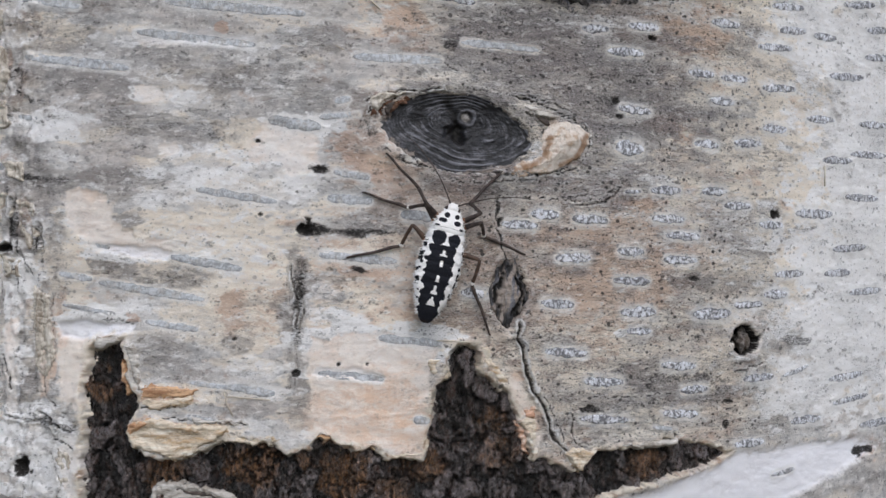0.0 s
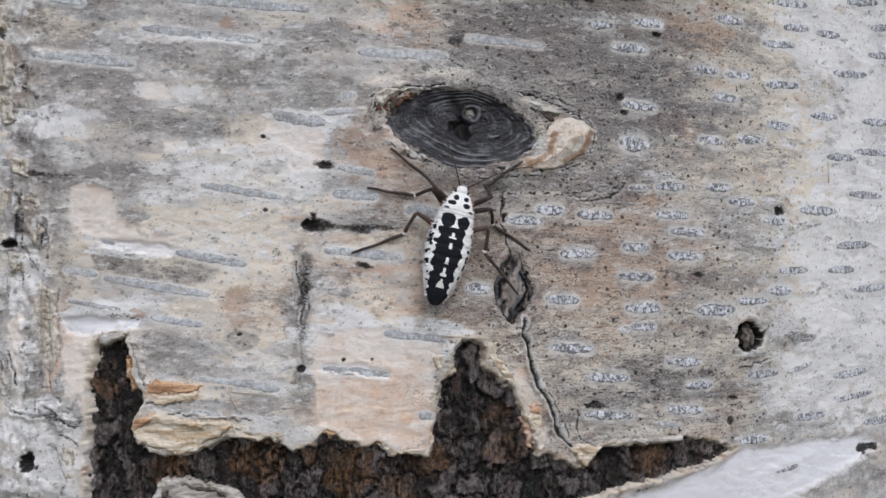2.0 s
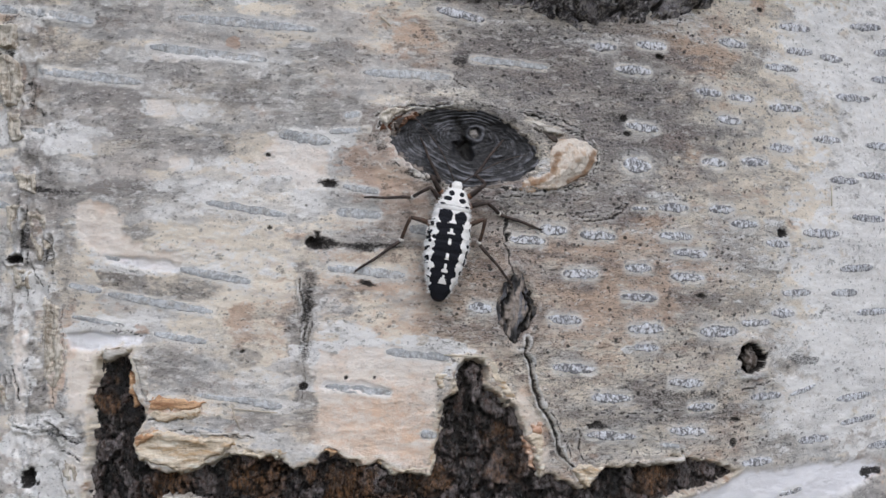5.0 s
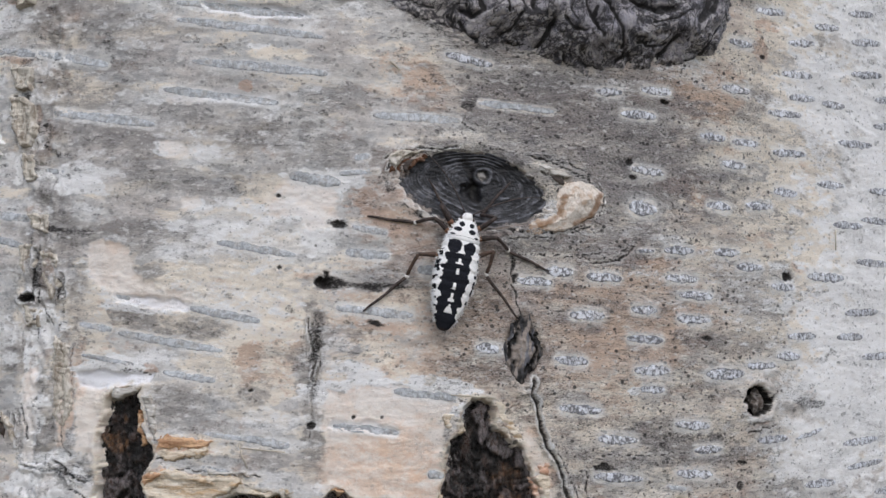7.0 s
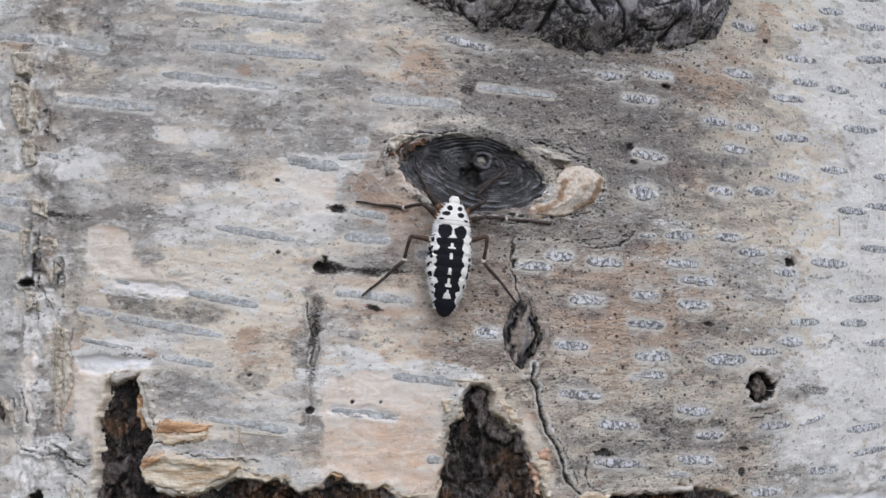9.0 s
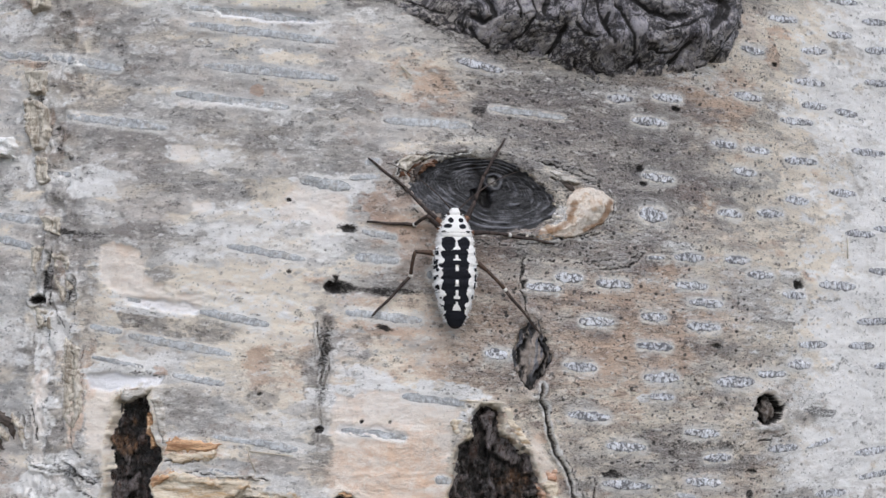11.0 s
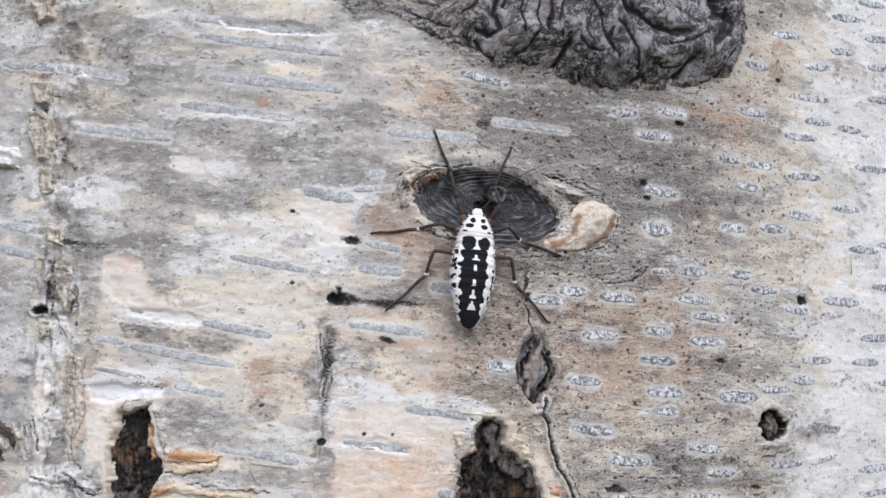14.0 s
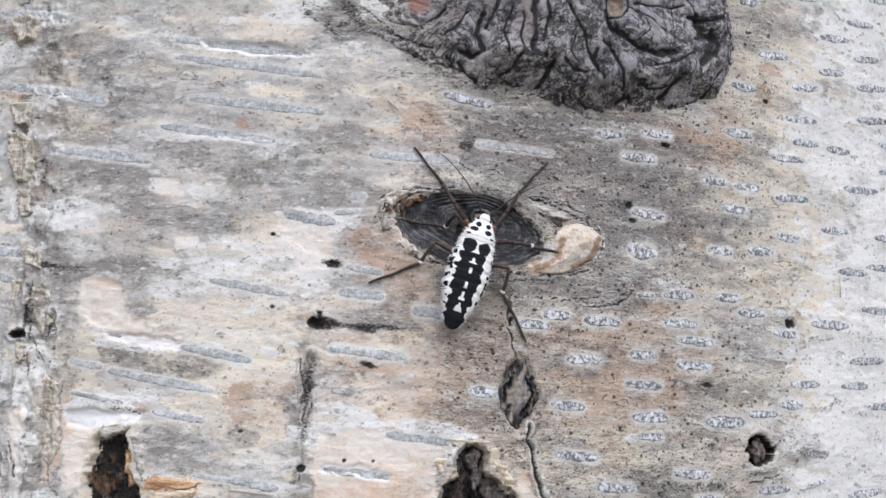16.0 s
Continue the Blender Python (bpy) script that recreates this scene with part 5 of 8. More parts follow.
crack([(-31.4, 33.1), (-30.9, 30.3)], 0.20, 0.30, 0.55)
crack([(-28.8, 32.6), (-28.4, 30.1)], 0.20, 0.30, 0.55)
crack([(-21.8, -0.9), (-21.4, -4.2), (-21.3, -7.4)], 0.15, 0.20, 0.55)
crack([(-22.8, -8.7), (-22.1, -11.3), (-20.8, -13.8)], 0.20, 0.30, 0.55)
crack([(-28.4, 6.3), (-28.0, 8.0), (-28.5, 9.0)], 0.15, 0.20, 0.55)
crack([(-36.4, 34.7), (-32.2, 34.1), (-31.5, 35.1)], 0.14, 0.20, 0.55)
crack([(-26.8, -14.8), (-24.6, -15.2), (-22.8, -15.3), (-20.0, -15.8)], 0.22, 0.40, 0.55)
crack([(-27.9, 29.1), (-27.9, 25.6), (-27.4, 22.7)], 0.16, 0.25, 0.55)
crack([(-22.9, -14.3), (-21.1, -15.3), (-20.4, -16.5)], 0.30, 0.50, 0.55)
crack([(-26.4, -15.1), (-23.6, -14.9)], 0.20, 0.30, 0.55)
crack([(-21.1, -18.8), (-20.3, -21.4), (-20.6, -24.1)], 0.20, 0.30, 0.55)
crack([(6.2, 2.6), (6.5, 0.6), (7.0, -2.0), (6.7, -4.5)], 0.26, 0.40, 0.70)
crack([(7.5, 0.3), (7.7, -3.0), (7.2, -5.8)], 0.22, 0.30, 0.70)
crack([(5.8, 1.2), (6.0, -2.0)], 0.14, 0.20, 0.50)
crack([(7.1, -5.8), (7.4, -9.0), (7.0, -11.6)], 0.16, 0.25, 0.50)
crack([(-16.6, -2.8), (-15.3, -3.0), (-13.8, -3.5), (-12.3, -3.7)], 0.10, 0.20, 0.60)
crack([(-14.7, -2.8), (-14.2, -3.7)], 0.08, 0.15, 0.60)
crack([(-13.4, -3.1), (-13.0, -4.0)], 0.08, 0.15, 0.60)
crack([(40.6, 9.9), (43.6, 10.4), (45.5, 11.2), (45.9, 11.9)], 0.20, 0.30, 0.80)
crack([(38.4, 10.4), (41.3, 10.4), (44.4, 10.8)], 0.14, 0.20, 0.70)
crack([(49.6, 27.3), (51.3, 26.4)], 0.14, 0.20, 0.60)
stain("tan", -13.8, -3.5, 3.2, 0.8, -8, 1.40)
# the right side: wrinkled grey fields, pink and cream spots, small specks
stain("grey", 48.4, 19.1, 5.7, 3.6, 0, 0.60)
stain("grey", 44.4, 22.3, 4.7, 1.8, 0, 0.60)
stain("grey", 53.8, -12.6, 6.7, 1.1, -6, 0.65)
stain("grey", 65.4, -13.0, 5.8, 1.4, 8, 0.36)
stain("grey", 55.7, 1.2, 4.0, 1.3, 0, 0.65)
stain("grey", 65.8, 0.5, 5.9, 1.7, 0, 0.40)
stain("grey", 62.1, 8.3, 4.7, 1.2, 0, 0.43)
stain("grey", 73.3, -7.6, 2.9, 0.9, 0, 0.90)
stain("grey", 79.1, -7.0, 2.4, 1.3, 0, 0.60)
stain("grey", 50.6, -5.5, 4.0, 1.5, 0, 0.36)
stain("grey", 47.5, -0.5, 1.7, 1.1, 0, 0.43)
stain("grey", 82.2, 19.3, 2.4, 0.6, 0, 0.80)
stain("grey", 74.9, 21.3, 1.6, 0.8, 0, 0.50)
stain("grey", 70.8, 34.0, 6.6, 0.7, 0, 0.45)
stain("grey", 57.0, 30.2, 5.4, 1.0, 0, 0.45)
stain("grey", 77.6, 29.5, 4.4, 1.4, 0, 0.60)
stain("grey", 66.6, 34.1, 3.1, 0.8, 0, 0.40)
stain("grey", 76.0, 50.6, 4.9, 1.2, 0, 0.50)
stain("tan", 51.7, 20.4, 1.3, 0.7, 0, 1.40)
stain("tan", 53.2, 3.5, 5.0, 1.0, 0, 1.00)
stain("tan", 49.8, -1.8, 3.2, 0.8, 0, 0.90)
stain("tan", 49.1, 10.3, 4.9, 1.3, 0, 0.80)
stain("tan", 57.7, 18.8, 4.5, 1.0, 0, 0.60)
stain("tan", 57.9, 34.0, 2.4, 3.0, 0, 0.90)
stain("tan", 66.8, 40.0, 1.7, 1.3, 0, 1.20)
stain("tan", 67.9, 43.3, 2.1, 0.8, 0, 0.70)
stain("tan", 75.0, -5.5, 1.4, 0.6, 0, 0.70)
stain("tan", 65.5, -9.5, 1.4, 0.4, 0, 0.60)
stain("tan", 73.4, 10.8, 1.8, 0.9, 0, 0.70)
stain("cream", 74.5, 42.9, 7.1, 4.9, 0, 0.60)
stain("cream", 70.7, 30.5, 5.5, 3.1, 0, 0.50)
stain("cream", 76.0, 20.2, 5.9, 5.5, 0, 0.60)
stain("cream", 43.6, -7.9, 4.5, 3.3, 0, 0.70)
stain("cream", 60.9, -7.1, 3.6, 2.1, 0, 0.50)
stain("cream", 68.0, 7.5, 4.1, 1.3, 0, 0.50)
stain("cream", 79.0, 6.6, 7.4, 3.8, 0, 0.40)
stain("pale", 45.9, -5.6, 0.8, 0.5, 0, 1.20)
stain("pale", 51.6, 13.3, 2.2, 1.0, 0, 0.45)
stain("pale", 81.3, 2.1, 6.4, 4.6, 0, 0.50)
stain("pale", 78.3, -11.4, 7.2, 2.2, 0, 0.35)
stain("cream", 38.7, -12.8, 5.1, 2.7, 0, 0.40)
stain("grey", 45.4, -14.0, 6.2, 0.8, -3, 0.43)
stain("dirt_shade", 41.6, -14.5, 1.2, 0.6, 0, 0.80)
stain("grey", 65.1, -13.1, 7.9, 1.0, 10, 0.36)
stain("grey", 70.1, -18.1, 2.7, 0.7, 0, 0.50)
stain("grey", 60.4, -16.8, 1.5, 1.0, 0, 0.43)
stain("pale", 73.4, -14.2, 6.7, 3.7, 0, 0.35)
stain("grey", 38.9, 30.4, 14.9, 2.7, 0, 0.50)
stain("grey", 28.9, 30.5, 5.5, 2.7, 0, 0.40)
stain("grey", 44.9, 21.2, 7.0, 2.8, 0, 0.50)
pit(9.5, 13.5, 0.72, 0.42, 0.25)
stain("dirt_shade", 9.5, 13.5, 1.1, 0.6, 0, 0.55)
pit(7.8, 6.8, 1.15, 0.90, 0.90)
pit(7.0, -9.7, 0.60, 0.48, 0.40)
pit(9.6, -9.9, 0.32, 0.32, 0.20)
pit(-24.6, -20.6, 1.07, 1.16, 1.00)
stain("dirt_shade", 90.0, -22.95, 2.3, 0.95, 0, 0.62)
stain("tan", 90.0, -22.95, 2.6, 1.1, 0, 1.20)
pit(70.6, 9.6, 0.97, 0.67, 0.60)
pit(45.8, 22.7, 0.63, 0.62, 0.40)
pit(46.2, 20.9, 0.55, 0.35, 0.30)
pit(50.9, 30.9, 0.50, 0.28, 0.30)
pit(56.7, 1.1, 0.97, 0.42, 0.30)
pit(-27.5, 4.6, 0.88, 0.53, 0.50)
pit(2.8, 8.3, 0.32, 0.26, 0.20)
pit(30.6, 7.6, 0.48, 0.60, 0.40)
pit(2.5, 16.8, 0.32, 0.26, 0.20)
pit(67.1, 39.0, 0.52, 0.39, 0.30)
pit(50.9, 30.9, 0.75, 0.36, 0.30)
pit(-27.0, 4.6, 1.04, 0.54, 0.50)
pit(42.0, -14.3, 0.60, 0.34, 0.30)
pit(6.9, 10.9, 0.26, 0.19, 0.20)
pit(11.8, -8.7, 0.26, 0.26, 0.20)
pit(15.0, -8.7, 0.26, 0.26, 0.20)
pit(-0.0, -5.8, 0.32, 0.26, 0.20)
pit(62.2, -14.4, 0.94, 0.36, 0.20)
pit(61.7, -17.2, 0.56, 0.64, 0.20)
pit(38.8, 18.3, 0.22, 0.20, 0.10)
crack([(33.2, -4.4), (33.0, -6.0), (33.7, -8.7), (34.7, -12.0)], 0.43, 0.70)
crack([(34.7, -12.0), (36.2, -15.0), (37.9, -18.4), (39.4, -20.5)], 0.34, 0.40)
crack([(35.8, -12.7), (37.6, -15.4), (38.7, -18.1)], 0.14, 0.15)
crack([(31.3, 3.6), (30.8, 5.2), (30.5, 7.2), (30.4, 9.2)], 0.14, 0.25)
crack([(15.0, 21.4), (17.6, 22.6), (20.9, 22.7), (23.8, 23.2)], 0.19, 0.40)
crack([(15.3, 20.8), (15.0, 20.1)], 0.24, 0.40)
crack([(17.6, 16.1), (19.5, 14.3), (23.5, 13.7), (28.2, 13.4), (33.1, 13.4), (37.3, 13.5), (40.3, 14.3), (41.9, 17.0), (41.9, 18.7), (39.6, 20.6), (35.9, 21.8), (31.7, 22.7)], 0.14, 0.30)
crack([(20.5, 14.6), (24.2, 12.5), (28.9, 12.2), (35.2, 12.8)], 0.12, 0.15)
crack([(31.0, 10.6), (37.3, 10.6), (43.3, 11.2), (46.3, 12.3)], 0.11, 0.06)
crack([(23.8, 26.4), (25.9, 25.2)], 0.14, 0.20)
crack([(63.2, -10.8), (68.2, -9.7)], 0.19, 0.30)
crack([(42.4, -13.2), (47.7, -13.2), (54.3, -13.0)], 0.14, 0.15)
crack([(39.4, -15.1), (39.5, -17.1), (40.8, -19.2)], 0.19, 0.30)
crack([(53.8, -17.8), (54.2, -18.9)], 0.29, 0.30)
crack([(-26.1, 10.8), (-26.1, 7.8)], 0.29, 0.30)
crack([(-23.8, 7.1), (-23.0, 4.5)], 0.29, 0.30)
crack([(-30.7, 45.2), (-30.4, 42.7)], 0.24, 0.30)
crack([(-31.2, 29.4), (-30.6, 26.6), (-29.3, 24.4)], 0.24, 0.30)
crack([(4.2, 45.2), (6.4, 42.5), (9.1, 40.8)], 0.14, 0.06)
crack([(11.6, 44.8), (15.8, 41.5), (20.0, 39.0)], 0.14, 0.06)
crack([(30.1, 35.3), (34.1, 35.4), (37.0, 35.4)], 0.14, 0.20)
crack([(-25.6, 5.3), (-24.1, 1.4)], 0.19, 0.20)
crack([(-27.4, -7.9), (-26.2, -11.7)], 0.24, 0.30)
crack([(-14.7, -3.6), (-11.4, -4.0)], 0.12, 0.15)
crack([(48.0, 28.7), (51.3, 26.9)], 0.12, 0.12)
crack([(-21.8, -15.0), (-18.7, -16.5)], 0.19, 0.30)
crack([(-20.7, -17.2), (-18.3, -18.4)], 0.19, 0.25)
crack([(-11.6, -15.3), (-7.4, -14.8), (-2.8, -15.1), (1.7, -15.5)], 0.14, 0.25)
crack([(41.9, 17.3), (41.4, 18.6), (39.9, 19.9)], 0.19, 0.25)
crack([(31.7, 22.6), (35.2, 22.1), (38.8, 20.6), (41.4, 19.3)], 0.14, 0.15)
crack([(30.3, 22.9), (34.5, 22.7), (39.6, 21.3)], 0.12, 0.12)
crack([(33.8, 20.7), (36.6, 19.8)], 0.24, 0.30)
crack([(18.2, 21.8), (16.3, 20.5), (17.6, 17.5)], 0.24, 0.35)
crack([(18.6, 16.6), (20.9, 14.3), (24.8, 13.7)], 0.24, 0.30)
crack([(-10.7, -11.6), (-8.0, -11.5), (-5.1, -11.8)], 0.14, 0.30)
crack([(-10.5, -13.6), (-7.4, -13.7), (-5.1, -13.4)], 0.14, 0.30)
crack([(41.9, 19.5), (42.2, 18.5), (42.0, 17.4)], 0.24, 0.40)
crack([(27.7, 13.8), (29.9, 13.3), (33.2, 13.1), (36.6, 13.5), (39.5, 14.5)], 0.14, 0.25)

# the peeled opening, lined with dark inner bark
OPENING = [(-17.2, -7.2), (-16.5, -6.1), (-14.0, -5.7), (-12.7, -5.6), (-12.5, -8.4), (-11.6, -11.0), (-10.9, -13.6), (-11.9, -15.8), (-11.8, -18.0), (-9.3, -19.1), (-5.9, -19.3), (-2.7, -17.9), (-0.9, -17.2), (3.6, -17.4), (6.3, -18.6), (8.4, -18.1), (9.3, -16.7), (10.7, -17.0), (12.0, -18.1), (15.7, -18.1), (17.8, -19.3), (21.5, -19.6), (21.9, -16.3), (22.6, -11.7), (23.9, -9.9), (24.2, -7.7), (25.6, -6.6), (27.9, -6.9)] \
    + [(28.2, -9.2), (30.4, -11.4), (32.0, -12.6), (33.1, -16.0), (34.5, -17.4), (34.8, -20.3), (36.2, -19.7), (38.6, -21.4), (39.9, -21.9), (42.3, -19.6), (47.1, -19.2), (53.4, -18.3), (55.2, -18.9), (63.1, -20.5), (58.5, -22.5), (50.0, -24.0), (43.0, -25.3), (31.6, -27.6), (18.3, -29.0), (-7.2, -28.7), (-18.0, -27.7), (-18.0, -22.6), (-17.3, -16.2), (-17.8, -12.3), (-17.3, -9.4)]
w = window(24, -22, 50)
gap = to_shape(U[w] + (fbm(U[w] / 1.8, V[w] / 1.8, 3, 42) - 0.5) * 0.9 + CRUMBLY[w] * 0.8 + RAGGED[w] * 0.5, V[w] + (fbm(U[w] / 1.5, V[w] / 1.5, 3, 5) - 0.5) * 0.9 + CRUMBLY[w] * 0.8, OPENING)
H[w] += 0.45 * np.exp(-((gap - 0.2) / 0.9) ** 2) * fbm(U[w] / 3, V[w] / 3, 2, 41) - 1.4 * step(0.05, -0.5, gap)
FIELDS["edge"][w] = np.exp(-((gap - 0.02) / 0.38) ** 2) * step(0.25, 0.5, fbm(U[w] / 2, V[w] / 2, 2, 44))
for k in ("grey", "dirt_shade"):
    FIELDS[k][w] *= step(-0.4, 0.8, gap)
bark_gone = np.zeros(U.shape, bool)
bark_gone[w] = gap < -0.62

# collar and bed of the eye-shaped knot
EYE_U, EYE_V = 25.66, 17.99
EYE_A, EYE_B = np.hypot(*(np.array((34.49, 18.01)) - (EYE_U, EYE_V))), np.hypot(*(np.array((25.66, 22.49)) - (EYE_U, EYE_V)))
w = window(EYE_U, EYE_V, 26)
EYE_TILT = radians(-7)


def eye_space(u, v):
    x, y = u - EYE_U, v - EYE_V
    x, y = x * math.cos(EYE_TILT) + y * math.sin(EYE_TILT), y * math.cos(EYE_TILT) - x * math.sin(EYE_TILT)
    return (np.abs(x / EYE_A) ** 1.7 + np.abs(y / EYE_B) ** 1.7) ** (1 / 1.7)


d = eye_space(U[w], V[w]) + RAGGED[w] * 0.12 + CRUMBLY[w] * 0.16
H[w] += 0.4 * np.exp(-((d - 1.22) / 0.30) ** 2) - 4.5 * step(1.06, 0.80, d)
arcs = step(0.62, 0.86, ridged(d * 7 + 0.8 * fbm(U[w] / 5, V[w] / 3, 3, 61), np.arctan2(V[w] - EYE_V, U[w] - EYE_U) * 1.2 + 12, 2, 62)) * np.exp(-((d - 1.2) / 0.22) ** 2)
FIELDS["dirt_shade"][w] = np.maximum(FIELDS["dirt_shade"][w], 0.6 * arcs * step(0.4, 0.6, fbm(U[w] / 2, V[w] / 1.2, 3, 63)))
H[w] += 0.30 * np.exp(-((d - 1.2) / 0.35) ** 2) * (ridged(d * 4 + 1.5 * fbm(U[w] / 4, V[w] / 3, 3, 55), np.arctan2(V[w] - EYE_V, U[w] - EYE_U) * 1.6 + 9, 4, 56) - 0.6)
ringed = np.exp(-((d - 1.22) / 0.2) ** 2)
FIELDS["grey"][w] = np.maximum(FIELDS["grey"][w], ringed * 0.55)
FIELDS["dirt_shade"][w] = np.maximum(FIELDS["dirt_shade"][w], np.clip(ringed * (ridged(d * 5, np.arctan2(V[w] - EYE_V, U[w] - EYE_U) * 2.5, 3, 60) * 2.4 - 1.75), 0, 0.8))

# beetle hole, cut deep into the bark, its wall painted dark as shade
HOLE_U, HOLE_V = 64.83, -6.71
w = window(HOLE_U, HOLE_V, 8)
d = np.hypot((U[w] - HOLE_U) / 2.3, (V[w] - HOLE_V) / 1.85) + CRUMBLY[w] * 0.6
H[w] += 0.3 * np.exp(-((d - 1.3) / 0.25) ** 2) - 4.0 * step(1.05, 0.75, d)
FIELDS["dirt_shade"][w] = np.maximum(FIELDS["dirt_shade"][w], step(1.12, 0.98, d))
FIELDS["rim"][w] = np.maximum(FIELDS["rim"][w], 0.4 * np.exp(-((d - 1.25) / 0.15) ** 2))

# bed of the spindle-shaped scar
SCAR_U, SCAR_V = 31.64, -0.71
w = window(SCAR_U, SCAR_V, 8)
d = (np.abs((U[w] - SCAR_U) / 2.6) ** 1.5 + np.abs((V[w] - SCAR_V) / 4.5) ** 1.5) ** (1 / 1.5)
H[w] = H[w] * step(0.75, 1.0, d) - 0.5 * step(1.0, 0.8, d) + 0.25 * np.exp(-((d - 1.15) / 0.15) ** 2)
FIELDS["rim"][w] = np.maximum(FIELDS["rim"][w], 0.5 * np.exp(-((d - 1.15) / 0.08) ** 2) * step(-0.1, 0.1, CRUMBLY[w]))

# smooth paper sheet laid bare at the foot of the opening
H -= FIELDS["sheet"] * 0.35
FIELDS["grey"] *= 1 - FIELDS["sheet"]

# ---- lenticels: corky pores, each a raised lens of its own ----
LENTICELS = []


def lenticel_at(kind, u, v, length, width, tilt):
    """Notes the pore and swells the bark round it with a pale lip."""
    LENTICELS.append((kind, u, v, length, width, tilt))
    w = window(u, v, length * 0.5 + width * 2.5)
    a = radians(tilt)
    x, y = U[w] - u, V[w] - v
    along, across = x * math.cos(a) + y * math.sin(a), y * math.cos(a) - x * math.sin(a)
    lip = width * (0.7 if kind == "pale" else 0.45)
    d = np.hypot(np.clip(np.abs(along) - length * 0.5 + width * 0.55, 0, None), across) / (width * 0.5)
    near = np.exp(-((d - 1.0) * width * 0.5 / (lip * 0.5)) ** 2) * step(-0.35, 0.25, RAGGED[w] + 0.25)
    H[w] += (0.06 if kind == "pale" else 0.03) * step(3.2, 0.8, d)
    FIELDS["rim"][w] = np.maximum(FIELDS["rim"][w], near * (0.95 if kind == "pale" else 0.8))
    for k in ("grey", "dirt_shade", "tan"):
        FIELDS[k][w] *= 1 - 0.8 * step(1.5, 1.0, d)


lenticel_at("pale", 43.0, 31.4, 3.7, 1.21, 2)
lenticel_at("pale", 49.7, 32.2, 4.5, 1.21, 1)
lenticel_at("pale", 47.1, 28.8, 5.2, 1.21, 0)
lenticel_at("pale", 62.4, 33.9, 4.9, 1.21, 0)
lenticel_at("pale", 73.9, 37.6, 6.6, 1.21, 5)
lenticel_at("pale", 74.9, 34.5, 5.5, 1.21, 6)
lenticel_at("pale", 81.9, 34.6, 5.4, 1.21, 3)
lenticel_at("pale", 71.3, 31.8, 6.7, 1.21, 3)
lenticel_at("pale", 91.1, 40.5, 6.7, 1.21, 8)
lenticel_at("pale", 95.5, 37.5, 6.0, 1.21, 8)
lenticel_at("pale", 95.4, 33.5, 7.1, 1.21, 7)
lenticel_at("pale", 58.3, 27.1, 4.3, 1.21, 0)
lenticel_at("pale", 63.8, 26.9, 4.8, 1.21, 2)
lenticel_at("pale", 61.8, 23.8, 4.1, 1.21, -2)
lenticel_at("pale", 72.0, 26.4, 6.6, 1.21, 3)
lenticel_at("pale", 86.7, 29.6, 9.2, 1.21, 5)
lenticel_at("pale", 48.4, 21.8, 4.8, 1.21, -4)
lenticel_at("pale", 71.1, 21.0, 4.7, 1.40, 2)
lenticel_at("pale", 59.2, 18.1, 4.0, 1.27, -1)
lenticel_at("pale", 66.1, 18.7, 4.8, 1.21, 2)
lenticel_at("pale", 80.5, 23.0, 6.3, 1.21, 3)
lenticel_at("pale", 84.0, 17.6, 7.1, 1.21, 3)
lenticel_at("pale", 92.3, 19.0, 10.7, 1.21, 3)
lenticel_at("pale", 94.0, 23.5, 9.2, 1.21, 4)
lenticel_at("pale", 52.7, 12.0, 4.5, 1.21, 1)
lenticel_at("pale", 60.2, 12.2, 4.2, 1.21, 2)
lenticel_at("pale", 47.9, 11.7, 2.4, 0.64, 2)
lenticel_at("pale", 64.0, 10.5, 4.6, 1.21, 2)
lenticel_at("pale", 53.0, 8.5, 4.9, 1.21, -0)
lenticel_at("pale", 55.2, 6.4, 5.3, 1.21, -1)
lenticel_at("pale", 78.7, 10.0, 8.1, 1.52, 1)
lenticel_at("pale", 69.8, 8.2, 4.6, 1.21, -0)
lenticel_at("pale", 90.0, 12.7, 8.9, 1.21, 1)
lenticel_at("pale", 36.3, 8.7, 3.6, 1.40, -2)
lenticel_at("pale", 42.1, 8.2, 4.8, 1.21, -2)
lenticel_at("pale", 33.1, 7.4, 4.6, 1.21, -3)
lenticel_at("pale", 39.9, 3.5, 4.7, 1.40, -1)
lenticel_at("pale", 47.6, 4.4, 3.8, 1.21, -2)
lenticel_at("pale", 54.7, 3.4, 5.1, 1.21, -2)
lenticel_at("pale", 47.7, 0.8, 5.2, 1.21, -2)
lenticel_at("pale", 48.6, -3.0, 5.1, 1.40, -0)
lenticel_at("pale", 59.5, -3.3, 6.2, 1.65, 1)
lenticel_at("pale", 48.6, -5.3, 3.5, 1.14, -1)
lenticel_at("pale", 65.5, -2.2, 4.9, 1.21, 1)
lenticel_at("pale", 73.2, 1.8, 5.8, 1.21, 2)
lenticel_at("pale", 83.6, 2.0, 6.4, 1.21, 3)
lenticel_at("pale", 70.4, -0.9, 4.5, 1.21, 1)
lenticel_at("pale", 90.9, -0.5, 9.4, 1.21, 3)
lenticel_at("pale", 86.5, 5.5, 8.3, 1.21, 4)
lenticel_at("pale", 37.8, -1.9, 4.5, 1.27, -5)
lenticel_at("pale", 38.9, -7.7, 5.7, 1.27, -3)
lenticel_at("pale", 43.8, -11.3, 5.5, 1.27, -3)
lenticel_at("pale", 54.3, -9.7, 5.3, 1.21, -3)
lenticel_at("pale", 54.7, -15.6, 5.5, 1.21, -4)
lenticel_at("pale", 56.7, -12.7, 4.2, 1.21, 1)
lenticel_at("pale", 43.9, -15.8, 6.8, 1.14, -4)
